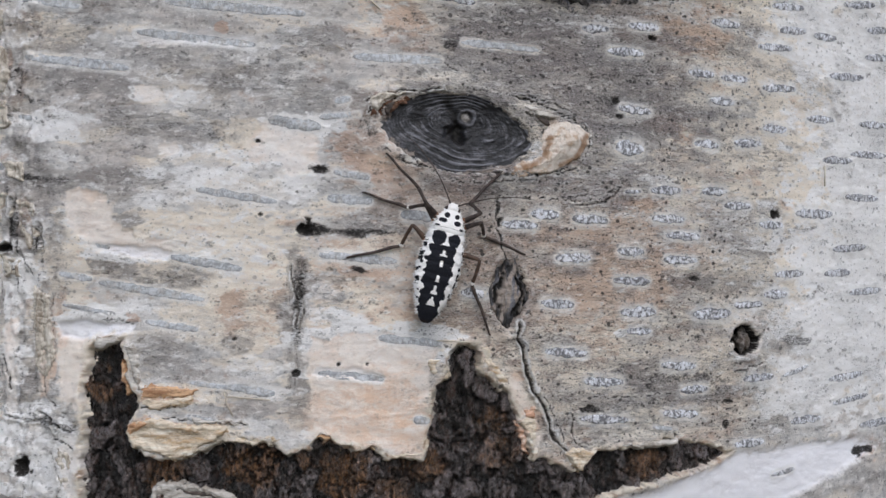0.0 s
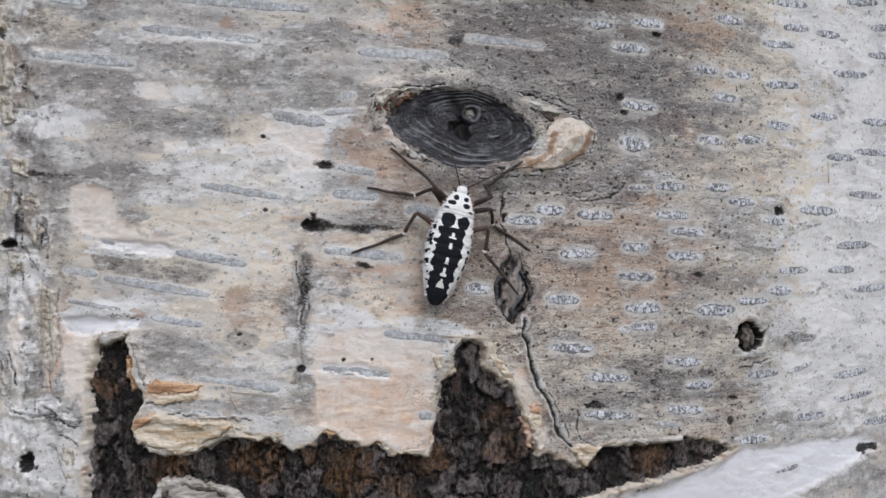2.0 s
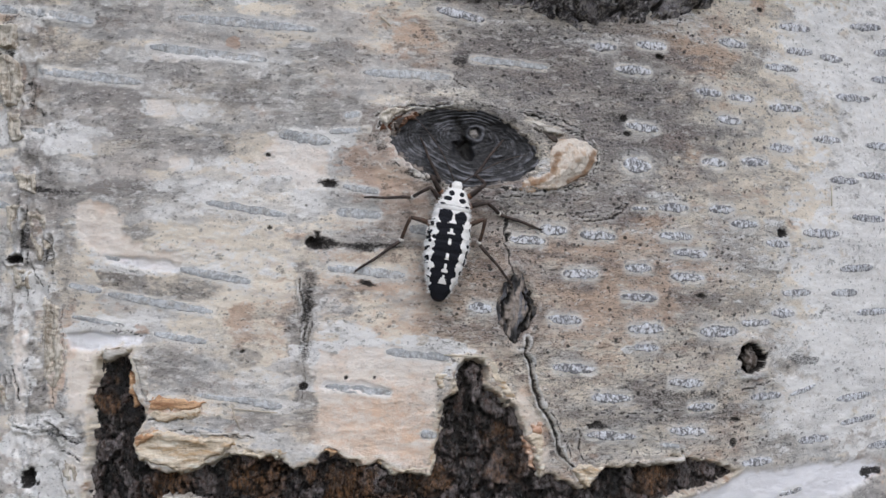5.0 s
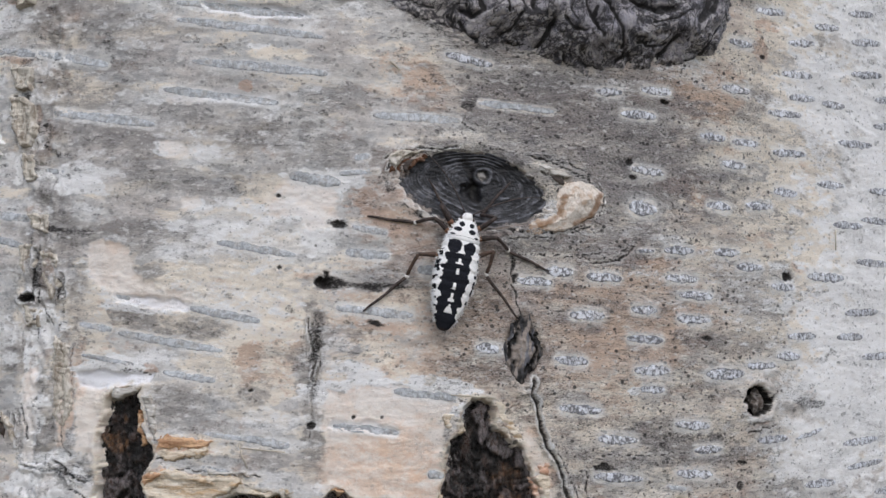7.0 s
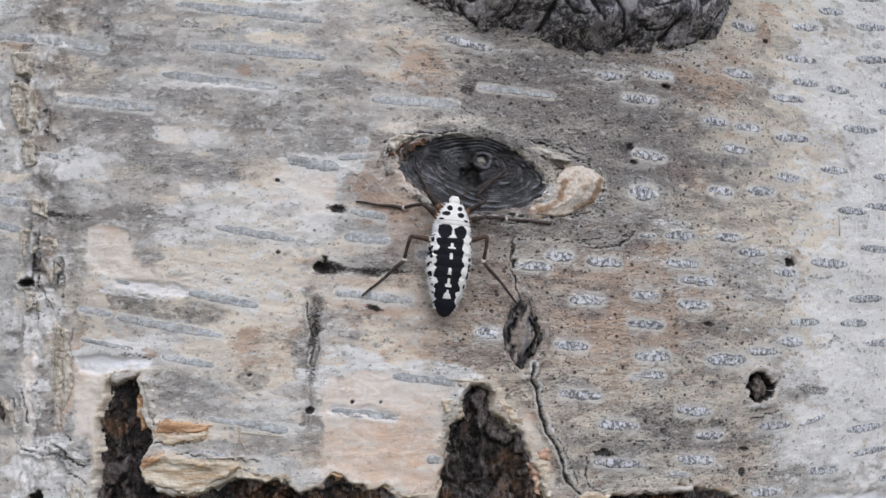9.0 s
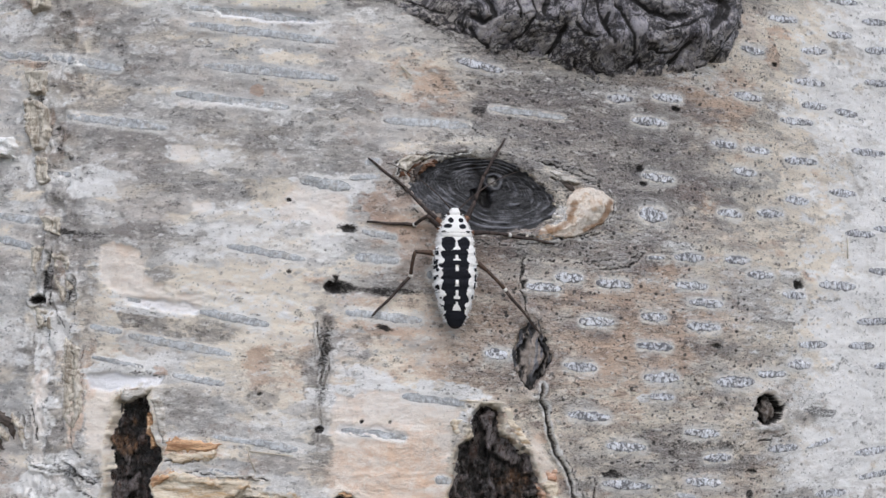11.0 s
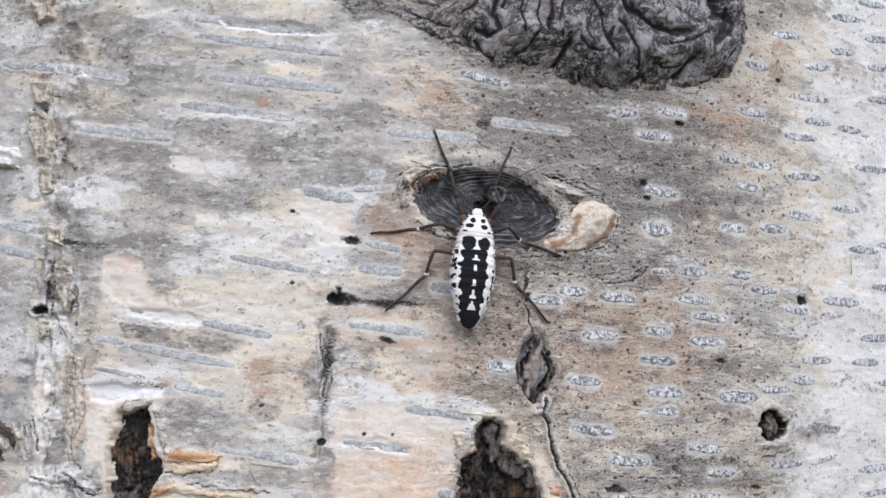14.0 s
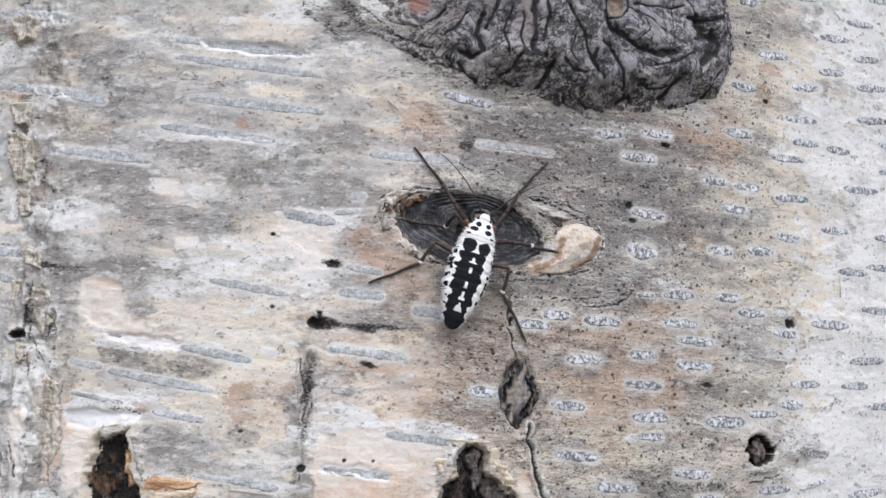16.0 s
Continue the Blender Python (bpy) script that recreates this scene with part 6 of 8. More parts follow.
lenticel_at("pale", 67.2, -11.6, 5.4, 1.21, 3)
lenticel_at("pale", 74.1, -11.0, 5.6, 0.76, 13)
lenticel_at("pale", 85.6, -12.3, 8.5, 1.21, 4)
lenticel_at("pale", 86.7, -15.5, 9.2, 1.02, 4)
lenticel_at("pale", 76.3, -17.6, 6.5, 1.21, 1)
lenticel_at("pale", 93.5, -19.3, 9.1, 1.21, 1)
lenticel_at("pale", 65.6, -19.9, 5.3, 1.21, 2)
lenticel_at("pale", 71.7, -24.1, 4.6, 0.76, 7)
lenticel_at("pale", 27.5, -0.7, 3.4, 1.27, -4)
lenticel_at("pale", 63.2, 40.3, 4.1, 1.21, -2)
lenticel_at("pale", 68.9, 45.6, 5.5, 1.21, 5)
lenticel_at("pale", 64.4, 52.2, 3.3, 1.21, 4)
lenticel_at("pale", 75.3, 55.2, 5.2, 1.21, 9)
lenticel_at("pale", 81.3, 50.6, 6.8, 1.21, 8)
lenticel_at("pale", 87.7, 54.3, 7.1, 1.21, 8)
lenticel_at("pale", 80.4, 45.5, 5.6, 1.21, 8)
lenticel_at("pale", 74.9, 42.2, 5.6, 1.21, 8)
lenticel_at("pale", 88.9, 49.2, 7.1, 1.21, 11)
lenticel_at("pale", 90.2, 45.2, 8.5, 1.21, 10)
lenticel_at("pale", 89.9, 40.3, 7.7, 1.21, 8)
lenticel_at("pale", 85.1, 59.2, 7.2, 1.21, 12)
lenticel_at("pale", 94.4, 59.6, 8.7, 1.21, 12)
lenticel_at("pale", 71.4, 57.4, 5.6, 1.21, 9)
lenticel_at("grey", 20.9, 8.3, 4.2, 1.40, -4)
lenticel_at("grey", 13.0, 10.1, 5.3, 1.27, -4)
lenticel_at("grey", 13.2, 12.9, 4.3, 0.89, -9)
lenticel_at("grey", 14.0, 3.4, 9.3, 1.21, -5)
lenticel_at("grey", 19.9, -6.1, 7.5, 1.14, -6)
lenticel_at("grey", 13.2, -10.1, 7.6, 1.02, -6)
lenticel_at("grey", 21.3, -15.2, 1.9, 1.02, -9)
lenticel_at("grey", 30.8, 28.5, 9.9, 0.95, -3)
lenticel_at("grey", 18.5, 26.5, 10.7, 1.21, -1)
lenticel_at("grey", -4.7, 28.6, 14.2, 1.14, -7)
lenticel_at("grey", -0.2, 32.1, 16.7, 1.27, -5)
lenticel_at("grey", -19.0, 26.1, 13.5, 1.27, -8)
lenticel_at("grey", -24.8, 19.8, 3.1, 0.57, -9)
lenticel_at("grey", 0.1, 10.5, 9.6, 1.08, -9)
lenticel_at("grey", -15.6, 4.75, 2.0, 0.7, -10)
lenticel_at("grey", -3.3, 2.8, 8.6, 1.14, -10)
lenticel_at("grey", -9.6, -0.4, 13.0, 1.08, -9)
lenticel_at("grey", -17.0, -2.5, 6.6, 0.64, -9)
lenticel_at("grey", -7.2, -4.3, 6.4, 0.95, -9)
lenticel_at("grey", -18.6, 1.3, 4.2, 0.89, -9)
lenticel_at("grey", -2.4, -11.1, 5.5, 0.64, -7)
lenticel_at("grey", 1.9, -11.6, 5.7, 1.14, -8)
lenticel_at("grey", -3.6, -14.9, 3.6, 0.76, -10)
lenticel_at("grey", 6.7, 18.8, 6.2, 1.40, -8)
lenticel_at("grey", 52.4, -17.3, 3.8, 0.57, -8)
lenticel_at("grey", 11.9, 19.7, 4.9, 0.76, 5)
lenticel_at("grey", -1.6, 36.9, 18.3, 1.14, -7)
lenticel_at("grey", -2.7, 39.2, 16.0, 1.02, -6)
lenticel_at("grey", -23.4, 33.6, 10.1, 1.14, -12)
lenticel_at("grey", -30.8, 34.8, 5.0, 1.02, -11)
lenticel_at("grey", -29.0, 43.9, 10.6, 1.27, -9)
lenticel_at("pale", 24.8, 34.0, 6.1, 1.2, -10)
lenticel_at("grey", 12.2, 21.5, 2.0, 0.89, 10)
lenticel_at("grey", -27.9, 44.8, 6.4, 0.64, -5)
lenticel_at("grey", -30.9, 14.5, 6.6, 1.14, -9)
lenticel_at("grey", -31.1, 11.5, 5.7, 1.14, -13)
lenticel_at("grey", -34.6, 35.2, 3.5, 0.89, -13)
lenticel_at("pale", 47.6, 17.0, 4.1, 2.03, -2)

# ---- the bark sheet ----
TAPER = np.clip((-V - 250) / 1050, 0, 1) ** 2 * 45 - np.clip((V - 100) / 7500, 0, 1) ** 0.9 * 112
R_ALL = H + TAPER
R_ALL[-1] = 0.05 - RAD
here = on_trunk(U, V, R_ALL)
HOME_OFF = np.array([AX * MM, AY * MM, 0])
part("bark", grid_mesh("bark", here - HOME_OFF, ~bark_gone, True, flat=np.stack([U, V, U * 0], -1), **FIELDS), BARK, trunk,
     "weathered birch bark with cream and grey stains")


def skin_height(u, v):
    return H[np.clip(np.searchsorted(vs, v), 0, len(vs) - 1), np.clip(np.searchsorted(us, u), 0, len(us) - 1)]


def height(u, v):
    return float(H[np.clip(np.searchsorted(vs, v), 0, len(vs) - 1), np.clip(np.searchsorted(us, u), 0, len(us) - 1)])


for k, (kind, cu, cv, length, width, tilt) in enumerate(LENTICELS):
    s, c = np.meshgrid(np.linspace(-1, 1, 41), np.linspace(-1, 1, 13))
    half = (1 - np.abs(s) ** (2.6 if kind == "pale" else 4.0)) ** 0.5 * (0.5 + 0.85 * fbm(s * length * 0.6 + 9 * k, np.sign(c) * 3 + k, 4, 70))
    r = np.maximum(np.abs(c), np.abs(s) ** 6)
    x, y, a = s * length / 2, c * half * width / 2, radians(tilt)
    u, v = cu + x * math.cos(a) - y * math.sin(a), cv + x * math.sin(a) + y * math.cos(a)
    swell, lumps = (0.05, 0.06) if kind == "pale" else (0.025, 0.05)
    h = skin_height(u, v) * 0.6 + 0.4 * height(cu, cv) * (1 if length < 5 else 0) + (0.4 * skin_height(u, v) if length >= 5 else 0)
    h = h + 0.02 + swell * np.sqrt(np.clip(1 - r ** 2, 0, 1)) + lumps * (fbm(x * 1.8 + 5 * k, y * 1.8, 3, 77) - 0.5) * (1 - r ** 4) - 0.06 * r ** 8
    part("lenticel", grid_mesh("lenticel", on_trunk(u, v, h) - HOME_OFF, round=r), CORK[kind], trunk)


def patch(name, u0, u1, v0, v1, spacing=0.16):
    return np.meshgrid(np.arange(u0, u1, spacing), np.arange(v0, v1, spacing))


# ---- dark inner bark in the opening: rough plates with gaps between them ----
u, v = patch("inner", -19, 70, -36, -5)
gap = to_shape(u, v, OPENING)
wu, wv = u + (fbm(u / 1.4, v / 1.8, 5, 90) - 0.5) * 3.6, v + (fbm(u / 1.4, v / 1.8, 5, 93) - 0.5) * 4.6
seam_a, tone = cells(wu / 2.3, wv / 3.6, 4)
seam_b, tone_b = cells(wu / 0.8 + 7, wv / 1.9, 6)
plates = step(0.0, 0.12, seam_a) * (0.3 + 1.1 * tone) + 0.35 * step(0.0, 0.1, seam_b) * tone_b + 0.3 * ridged(wu / 0.7, wv / 4.0, 3, 97)
h = -1.55 + 0.70 * plates + 0.9 * (fbm(u / 1.1, v / 1.6, 5, 99) - 0.5) + 0.22 * (ridged(wu / 0.45, wv / 3.2, 3, 102) - 0.6) + 0.25 * (fbm(u / 0.4, v / 0.55, 3, 100) - 0.5)
h = h - 1.6 * step(-0.2, 0.6, gap)
rust = np.zeros_like(u)
for ru, rv, size, k in ((1.69, -20.14, 3.4, 1.0), (12.64, -21.83, 3.2, 1.0), (18.29, -23.36, 3.0, 0.7), (30.91, -18.46, 3.6, 0.6), (-15.32, -11.64, 1.8, 1.0), (50.06, -21.03, 3.4, 0.8), (30.0, -15.5, 2.6, 0.7), (21.5, -20.5, 3.0, 0.75), (-8.0, -21.0, 3.0, 0.85), (8.0, -19.8, 1.6, 0.8)):
    rust = np.maximum(rust, k * step(1.5, 0.4, np.hypot(wu - ru, wv - rv) / size) * (0.75 + 0.25 * tone))
part("inner_bark", grid_mesh("inner_bark", on_trunk(u, v, h) - HOME_OFF, gap[:-1, :-1] < 0.9, flat=np.stack([u, v, h], -1), rust=rust, tone=0.6 * tone + 0.4 * tone_b, joint=np.maximum(step(0.17, 0.03, seam_a), 0.35 * step(0.12, 0.02, seam_b))), INNER, trunk,
     "rough blackish inner bark with rust-brown patches")

# ---- eye-shaped knot with growth rings ----
RING_U, RING_V = 26.74, 19.94
s, phi = np.meshgrid(np.linspace(0.0, 1.0, 110), np.linspace(0, 2 * math.pi, 240, endpoint=False))
s, phi = s.T, phi.T
ell = 1.06 / (np.abs(np.cos(phi)) ** 1.7 + np.abs(np.sin(phi)) ** 1.7) ** (1 / 1.7)
ex, ey = EYE_A * ell * np.cos(phi), EYE_B * ell * np.sin(phi)
eu, ev = EYE_U + ex * math.cos(EYE_TILT) - ey * math.sin(EYE_TILT), EYE_V + ey * math.cos(EYE_TILT) + ex * math.sin(EYE_TILT)
ease = s ** 0.85
u, v = RING_U + (eu - RING_U) * ease, RING_V + (ev - RING_V) * ease
wob = fbm(u / 9.0, v / 5.0, 2, 120)
turns = s * 8.0 + 2.4 * (wob - 0.5) + 0.20 * (fbm(u / 1.2, v / 0.8, 3, 121) - 0.5) + 1.1 * (fbm(np.cos(phi) * 1.3 + 4, np.sin(phi) * 1.3 + s * 2, 3, 122) - 0.5)
strong = step(0.42, 0.70, fbm(u / 3.4, v / 1.6, 4, 126))
ring = (0.5 + 0.5 * np.cos(2 * math.pi * turns)) ** 3 * (0.12 + 0.88 * strong) * (0.75 + 0.5 * step(22, 30, u)) + (0.5 + 0.5 * np.cos(2 * math.pi * turns * 2.63)) ** 3 * 0.35 * step(0.35, 0.7, fbm(u / 2.0 + 30, v / 1.0, 3, 128)) + 0.6 * fbm(turns * 3.0, np.cos(phi) * 2.5 + np.sin(phi), 4, 127)
h = -0.85 + 0.80 * s ** 2.2 + 0.20 * ring * step(0.03, 0.2, s) + 0.35 * (fbm(u / 1.0, v / 0.6, 4, 124) - 0.5)
PITH_U, PITH_V = 25.66, 18.25
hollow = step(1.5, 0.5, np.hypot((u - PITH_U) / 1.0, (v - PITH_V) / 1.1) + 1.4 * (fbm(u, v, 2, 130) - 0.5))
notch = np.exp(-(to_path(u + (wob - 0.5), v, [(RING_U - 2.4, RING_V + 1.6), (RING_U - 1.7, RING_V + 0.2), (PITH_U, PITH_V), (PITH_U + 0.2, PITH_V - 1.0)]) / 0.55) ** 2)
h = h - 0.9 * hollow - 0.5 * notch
core = np.hypot((u - RING_U) / 1.15, v - RING_V) + 0.35 * (fbm(u, v, 3, 134) - 0.5)
ring = np.where(core < 1.7, ring * step(0.9, 1.7, core) + (0.5 + 0.5 * np.cos(core * 7.5)) * step(1.7, 0.9, core), ring)
h = h + 0.15 * np.cos(core * 7.5) * step(1.8, 0.8, core)
bright = 0.9 * step(0.55, 0.2, core + 0.5 * (fbm(u * 2, v * 2, 2, 133) - 0.5))
# the shade inside hollow and notch is painted into their colour
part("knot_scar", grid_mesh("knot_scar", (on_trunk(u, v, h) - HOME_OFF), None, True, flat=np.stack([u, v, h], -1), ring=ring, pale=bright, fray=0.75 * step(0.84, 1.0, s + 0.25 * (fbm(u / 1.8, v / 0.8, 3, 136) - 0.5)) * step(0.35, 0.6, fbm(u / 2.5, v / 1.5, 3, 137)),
     dirt_shade=np.clip(0.9 * hollow + 0.8 * notch, 0, 1)), KNOT, trunk, "dark eye-shaped knot scar with concentric rings")

# ---- pale callus lobe and torn bark at the corners of the knot ----
LOBE_LINE = [(37.3, 19.3), (38.9, 19.7), (40.7, 19.3), (41.9, 18.4), (41.6, 17.1), (40.7, 15.8), (39.6, 15.0), (38.0, 14.2), (35.7, 13.5), (33.7, 13.3), (31.9, 13.2), (30.7, 13.4), (32.5, 14.3), (34.3, 14.9), (35.3, 15.7), (35.8, 16.5), (35.5, 17.6), (36.2, 18.5)]


u, v = patch("lobe", min(p[0] for p in LOBE_LINE) - 1, max(p[0] for p in LOBE_LINE) + 1, min(p[1] for p in LOBE_LINE) - 1, max(p[1] for p in LOBE_LINE) + 1, 0.1)
gap = to_shape(u + (fbm(u / 0.9, v / 0.9, 4, 140) - 0.5) * 0.9, v + (fbm(u / 0.9, v / 0.9, 4, 141) - 0.5) * 0.9, LOBE_LINE)
h = 0.25 + 0.25 * skin_height(u, v) + 0.8 * step(0.25, -2.4, gap) + 0.4 * (fbm(u / 2.0, v / 1.5, 4, 143) - 0.5) - 0.7 * step(0.0, 0.4, gap)
worn = np.maximum.reduce([0.9 * np.exp(-(to_path(u, v, [(36.7, 17.8), (36.2, 16.4), (35.7, 15.2), (33.5, 14.0), (31.5, 13.5)]) / 0.55) ** 2), 1.0 * np.exp(-(to_path(u, v, [(41.4, 18.1), (40.9, 16.7), (39.9, 15.3), (38.3, 14.6)]) / 0.7) ** 2), 0.6 * step(-0.5, 0.2, gap)])
part("callus_lobe", grid_mesh("callus_lobe", on_trunk(u, v, h) - HOME_OFF, gap[:-1, :-1] < 0.4, round=worn), LOBE, trunk, "smooth cream and tan callus wood")
TU, TV = 17.31, 20.80
for k in range(3):
    s, phi = np.meshgrid(np.linspace(0, 1, 20), np.linspace(0, 2 * math.pi, 48, endpoint=False))
    s, phi = s.T, phi.T
    rim = 1 + 0.9 * (fbm(np.cos(phi) * 2.0 + 5, np.sin(phi) * 2.0 + 5, 3, 150 + k) - 0.5)
    x, y = (1.5, 0.9, 0.8)[k] * s * rim * np.cos(phi), (0.8, 0.5, 0.4)[k] * s * rim * np.sin(phi)
    z = 0.35 * (1 - s ** 3) - 0.25 + 0.9 * (fbm(x / 0.9 + 3, y / 0.5, 3, 155 + k) - 0.5)
    part("torn_bark", grid_mesh("torn_bark", np.stack([x, y, z], -1) * MM, None, True), TORN, trunk, "torn rust-brown bark",
         HOME @ skin_pose(TU + (-0.2, 1.6, -1.6)[k], TV + (0.1, 0.8, -0.7)[k], 0.25, (22, 12, 60)[k]))

# ---- rough swollen burl above ----
BURL_LINE = [(60.8, 53.7), (60.5, 51.7), (60.3, 50.1), (61.1, 47.9), (61.3, 44.9), (60.6, 41.7), (58.0, 38.6), (55.1, 37.0), (50.9, 35.7), (46.0, 35.0), (42.1, 34.0), (39.9, 34.0), (36.2, 34.4), (34.0, 35.5), (31.1, 35.8), (28.3, 36.2), (25.9, 35.9), (22.7, 37.3), (20.0, 38.2), (15.9, 39.5), (12.8, 41.1), (11.1, 42.9), (12.3, 44.8)] \
    + [(11.6, 50.0), (15.0, 57.0), (22.0, 63.0), (32.9, 67.6), (48.7, 69.0), (58.3, 62.3)]
BU, BV = 38.3, 52.5
u, v = patch("burl", 8, 64, 31, 71, 0.15)
wu, wv = u + (fbm(u / 7, v / 7, 3, 160) - 0.5) * 6, v + (fbm(u / 7, v / 7, 3, 163) - 0.5) * 6
gap = to_shape(u + (fbm(u / 2.0, v / 2.0, 4, 166) - 0.5) * 1.3, v + (fbm(u / 2.0, v / 2.0, 4, 167) - 0.5) * 1.3, BURL_LINE) - 0.2
about, far = np.arctan2(wv - BV, wu - BU), np.hypot(wu - BU, wv - BV)
along_a, along_b = about * 9, far / 3.4
core_zone = step(19, 29, u)                                    # the swollen body; the arm beside it lies flat
crusty = np.clip(step(-5.5, -1.5, gap) * core_zone + 0.6 * step(0.45, 0.62, fbm(u / 5, v / 5, 3, 181)), 0, 1)
lobes = fbm(about * 2.2 + 6, far / 9, 3, 170)
strand = ridged(about * 5.0 + 3, far / 12 + 2, 3, 171)
crumb, chip = cells(wu / 1.5 + 3, wv / 1.2 + 3, 9)
flake_gap, flake_tone = cells(along_a / 1.7, along_b / 1.3, 15)
slabs = step(0.0, 0.10, flake_gap) * flake_tone
hb = (0.35 + 3.0 * core_zone) * step(0.4, -4.5, gap) + 1.5 * (lobes - 0.5) + 0.9 * (ridged(about * 2.6 + 9, far / 14, 2, 175) - 0.6) * (1 - 0.5 * crusty) + 0.35 * (strand - 0.6) * (1 - 0.4 * crusty) + 0.16 * slabs \
    + crusty * (step(0.0, 0.12, crumb) * (0.15 + 0.4 * chip) - 0.3) + 0.35 * (fbm(u / 1.6, v / 1.6, 5, 173) - 0.5) - 0.75 * step(-0.6, 0.4, gap)
# shade of clefts and flake gaps, painted over their dark cork
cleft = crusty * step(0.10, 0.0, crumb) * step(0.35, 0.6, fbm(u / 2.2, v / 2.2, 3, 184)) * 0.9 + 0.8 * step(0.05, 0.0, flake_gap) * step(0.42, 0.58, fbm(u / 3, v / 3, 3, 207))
JU, JV = (fbm(u / 1.6, v / 1.6, 4, 176) - 0.5) * 0.7, (fbm(u / 1.6, v / 1.6, 4, 179) - 0.5) * 0.7
ROUGH = fbm(u / 1.0, v / 1.0, 4, 178)


def furrow(line, width, depth):
    """A crease with a rolled lip on both sides, painted dark with cork and shade."""
    global hb, cleft
    d = to_path(u + JU, v + JV, line) * (0.55 + 0.9 * ROUGH)
    hb = hb + depth * (0.06 * np.exp(-((d - 2.2 * width) / (1.2 * width)) ** 2) - 0.36 * np.exp(-(d / (0.6 * width)) ** 2))
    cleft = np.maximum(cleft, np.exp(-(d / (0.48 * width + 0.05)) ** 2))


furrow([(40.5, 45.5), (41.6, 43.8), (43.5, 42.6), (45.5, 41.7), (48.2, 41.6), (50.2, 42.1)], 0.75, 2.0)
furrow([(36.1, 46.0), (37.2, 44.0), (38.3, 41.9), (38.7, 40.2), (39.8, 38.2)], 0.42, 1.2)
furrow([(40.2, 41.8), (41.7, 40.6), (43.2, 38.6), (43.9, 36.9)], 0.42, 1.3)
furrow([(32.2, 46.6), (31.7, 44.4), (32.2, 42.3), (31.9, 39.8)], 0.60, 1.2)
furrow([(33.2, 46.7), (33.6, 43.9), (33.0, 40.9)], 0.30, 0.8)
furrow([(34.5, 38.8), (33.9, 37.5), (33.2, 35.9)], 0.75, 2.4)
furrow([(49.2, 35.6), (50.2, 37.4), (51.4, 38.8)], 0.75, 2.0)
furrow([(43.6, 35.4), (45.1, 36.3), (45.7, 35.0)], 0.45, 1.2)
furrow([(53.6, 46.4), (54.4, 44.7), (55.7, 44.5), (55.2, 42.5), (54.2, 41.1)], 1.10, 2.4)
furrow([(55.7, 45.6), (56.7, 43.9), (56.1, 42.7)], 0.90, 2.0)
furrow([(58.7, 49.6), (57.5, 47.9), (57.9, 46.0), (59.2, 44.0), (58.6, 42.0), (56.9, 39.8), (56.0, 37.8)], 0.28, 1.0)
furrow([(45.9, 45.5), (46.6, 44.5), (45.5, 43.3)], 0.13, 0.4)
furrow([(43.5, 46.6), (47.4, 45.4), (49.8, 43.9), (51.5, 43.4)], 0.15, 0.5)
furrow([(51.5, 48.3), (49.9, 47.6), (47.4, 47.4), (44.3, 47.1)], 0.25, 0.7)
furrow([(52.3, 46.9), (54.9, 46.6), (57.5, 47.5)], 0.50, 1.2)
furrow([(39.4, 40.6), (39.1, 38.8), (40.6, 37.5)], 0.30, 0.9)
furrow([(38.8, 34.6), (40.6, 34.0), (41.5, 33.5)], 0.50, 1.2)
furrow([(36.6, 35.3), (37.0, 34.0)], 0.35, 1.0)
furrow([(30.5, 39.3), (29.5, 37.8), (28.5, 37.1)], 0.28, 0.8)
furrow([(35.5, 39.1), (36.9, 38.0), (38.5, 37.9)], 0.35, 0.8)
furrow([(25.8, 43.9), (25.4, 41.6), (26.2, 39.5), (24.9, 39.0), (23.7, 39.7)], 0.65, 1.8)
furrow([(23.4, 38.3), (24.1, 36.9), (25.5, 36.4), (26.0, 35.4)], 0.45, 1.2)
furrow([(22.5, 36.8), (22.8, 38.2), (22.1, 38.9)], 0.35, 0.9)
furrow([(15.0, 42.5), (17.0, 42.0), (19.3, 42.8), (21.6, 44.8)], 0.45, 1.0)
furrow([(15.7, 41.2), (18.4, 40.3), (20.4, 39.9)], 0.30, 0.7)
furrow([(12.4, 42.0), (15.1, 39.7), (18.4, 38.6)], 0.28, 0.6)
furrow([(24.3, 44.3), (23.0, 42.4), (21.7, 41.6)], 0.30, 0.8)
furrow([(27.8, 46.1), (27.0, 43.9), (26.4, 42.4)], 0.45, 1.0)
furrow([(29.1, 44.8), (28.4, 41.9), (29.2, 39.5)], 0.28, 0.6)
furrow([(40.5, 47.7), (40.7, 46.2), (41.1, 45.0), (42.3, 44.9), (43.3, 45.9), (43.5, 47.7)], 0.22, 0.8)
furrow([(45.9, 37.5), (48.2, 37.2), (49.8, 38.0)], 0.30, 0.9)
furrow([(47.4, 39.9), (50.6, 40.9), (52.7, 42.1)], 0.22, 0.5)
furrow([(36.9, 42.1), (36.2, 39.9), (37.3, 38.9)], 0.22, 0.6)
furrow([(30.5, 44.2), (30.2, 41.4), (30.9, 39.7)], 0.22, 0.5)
EU, EV = 42.0, 46.6
knob = step(1.15, 0.8, np.hypot((u - EU) / 1.05, (v - EV) / 1.45) + 0.3 * (ROUGH - 0.5))
hb = hb * (1 - knob) + knob * (3.0 + 0.15 * np.cos(np.hypot(u - EU, v - EV) * 5))
cleft = cleft * (1 - knob)
red = 0.8 * step(1.2, 0.4, np.hypot((u - 18.8) / 1.9, (v - 45.2) / 1.0) + fbm(u, v, 2, 188) - 0.5)
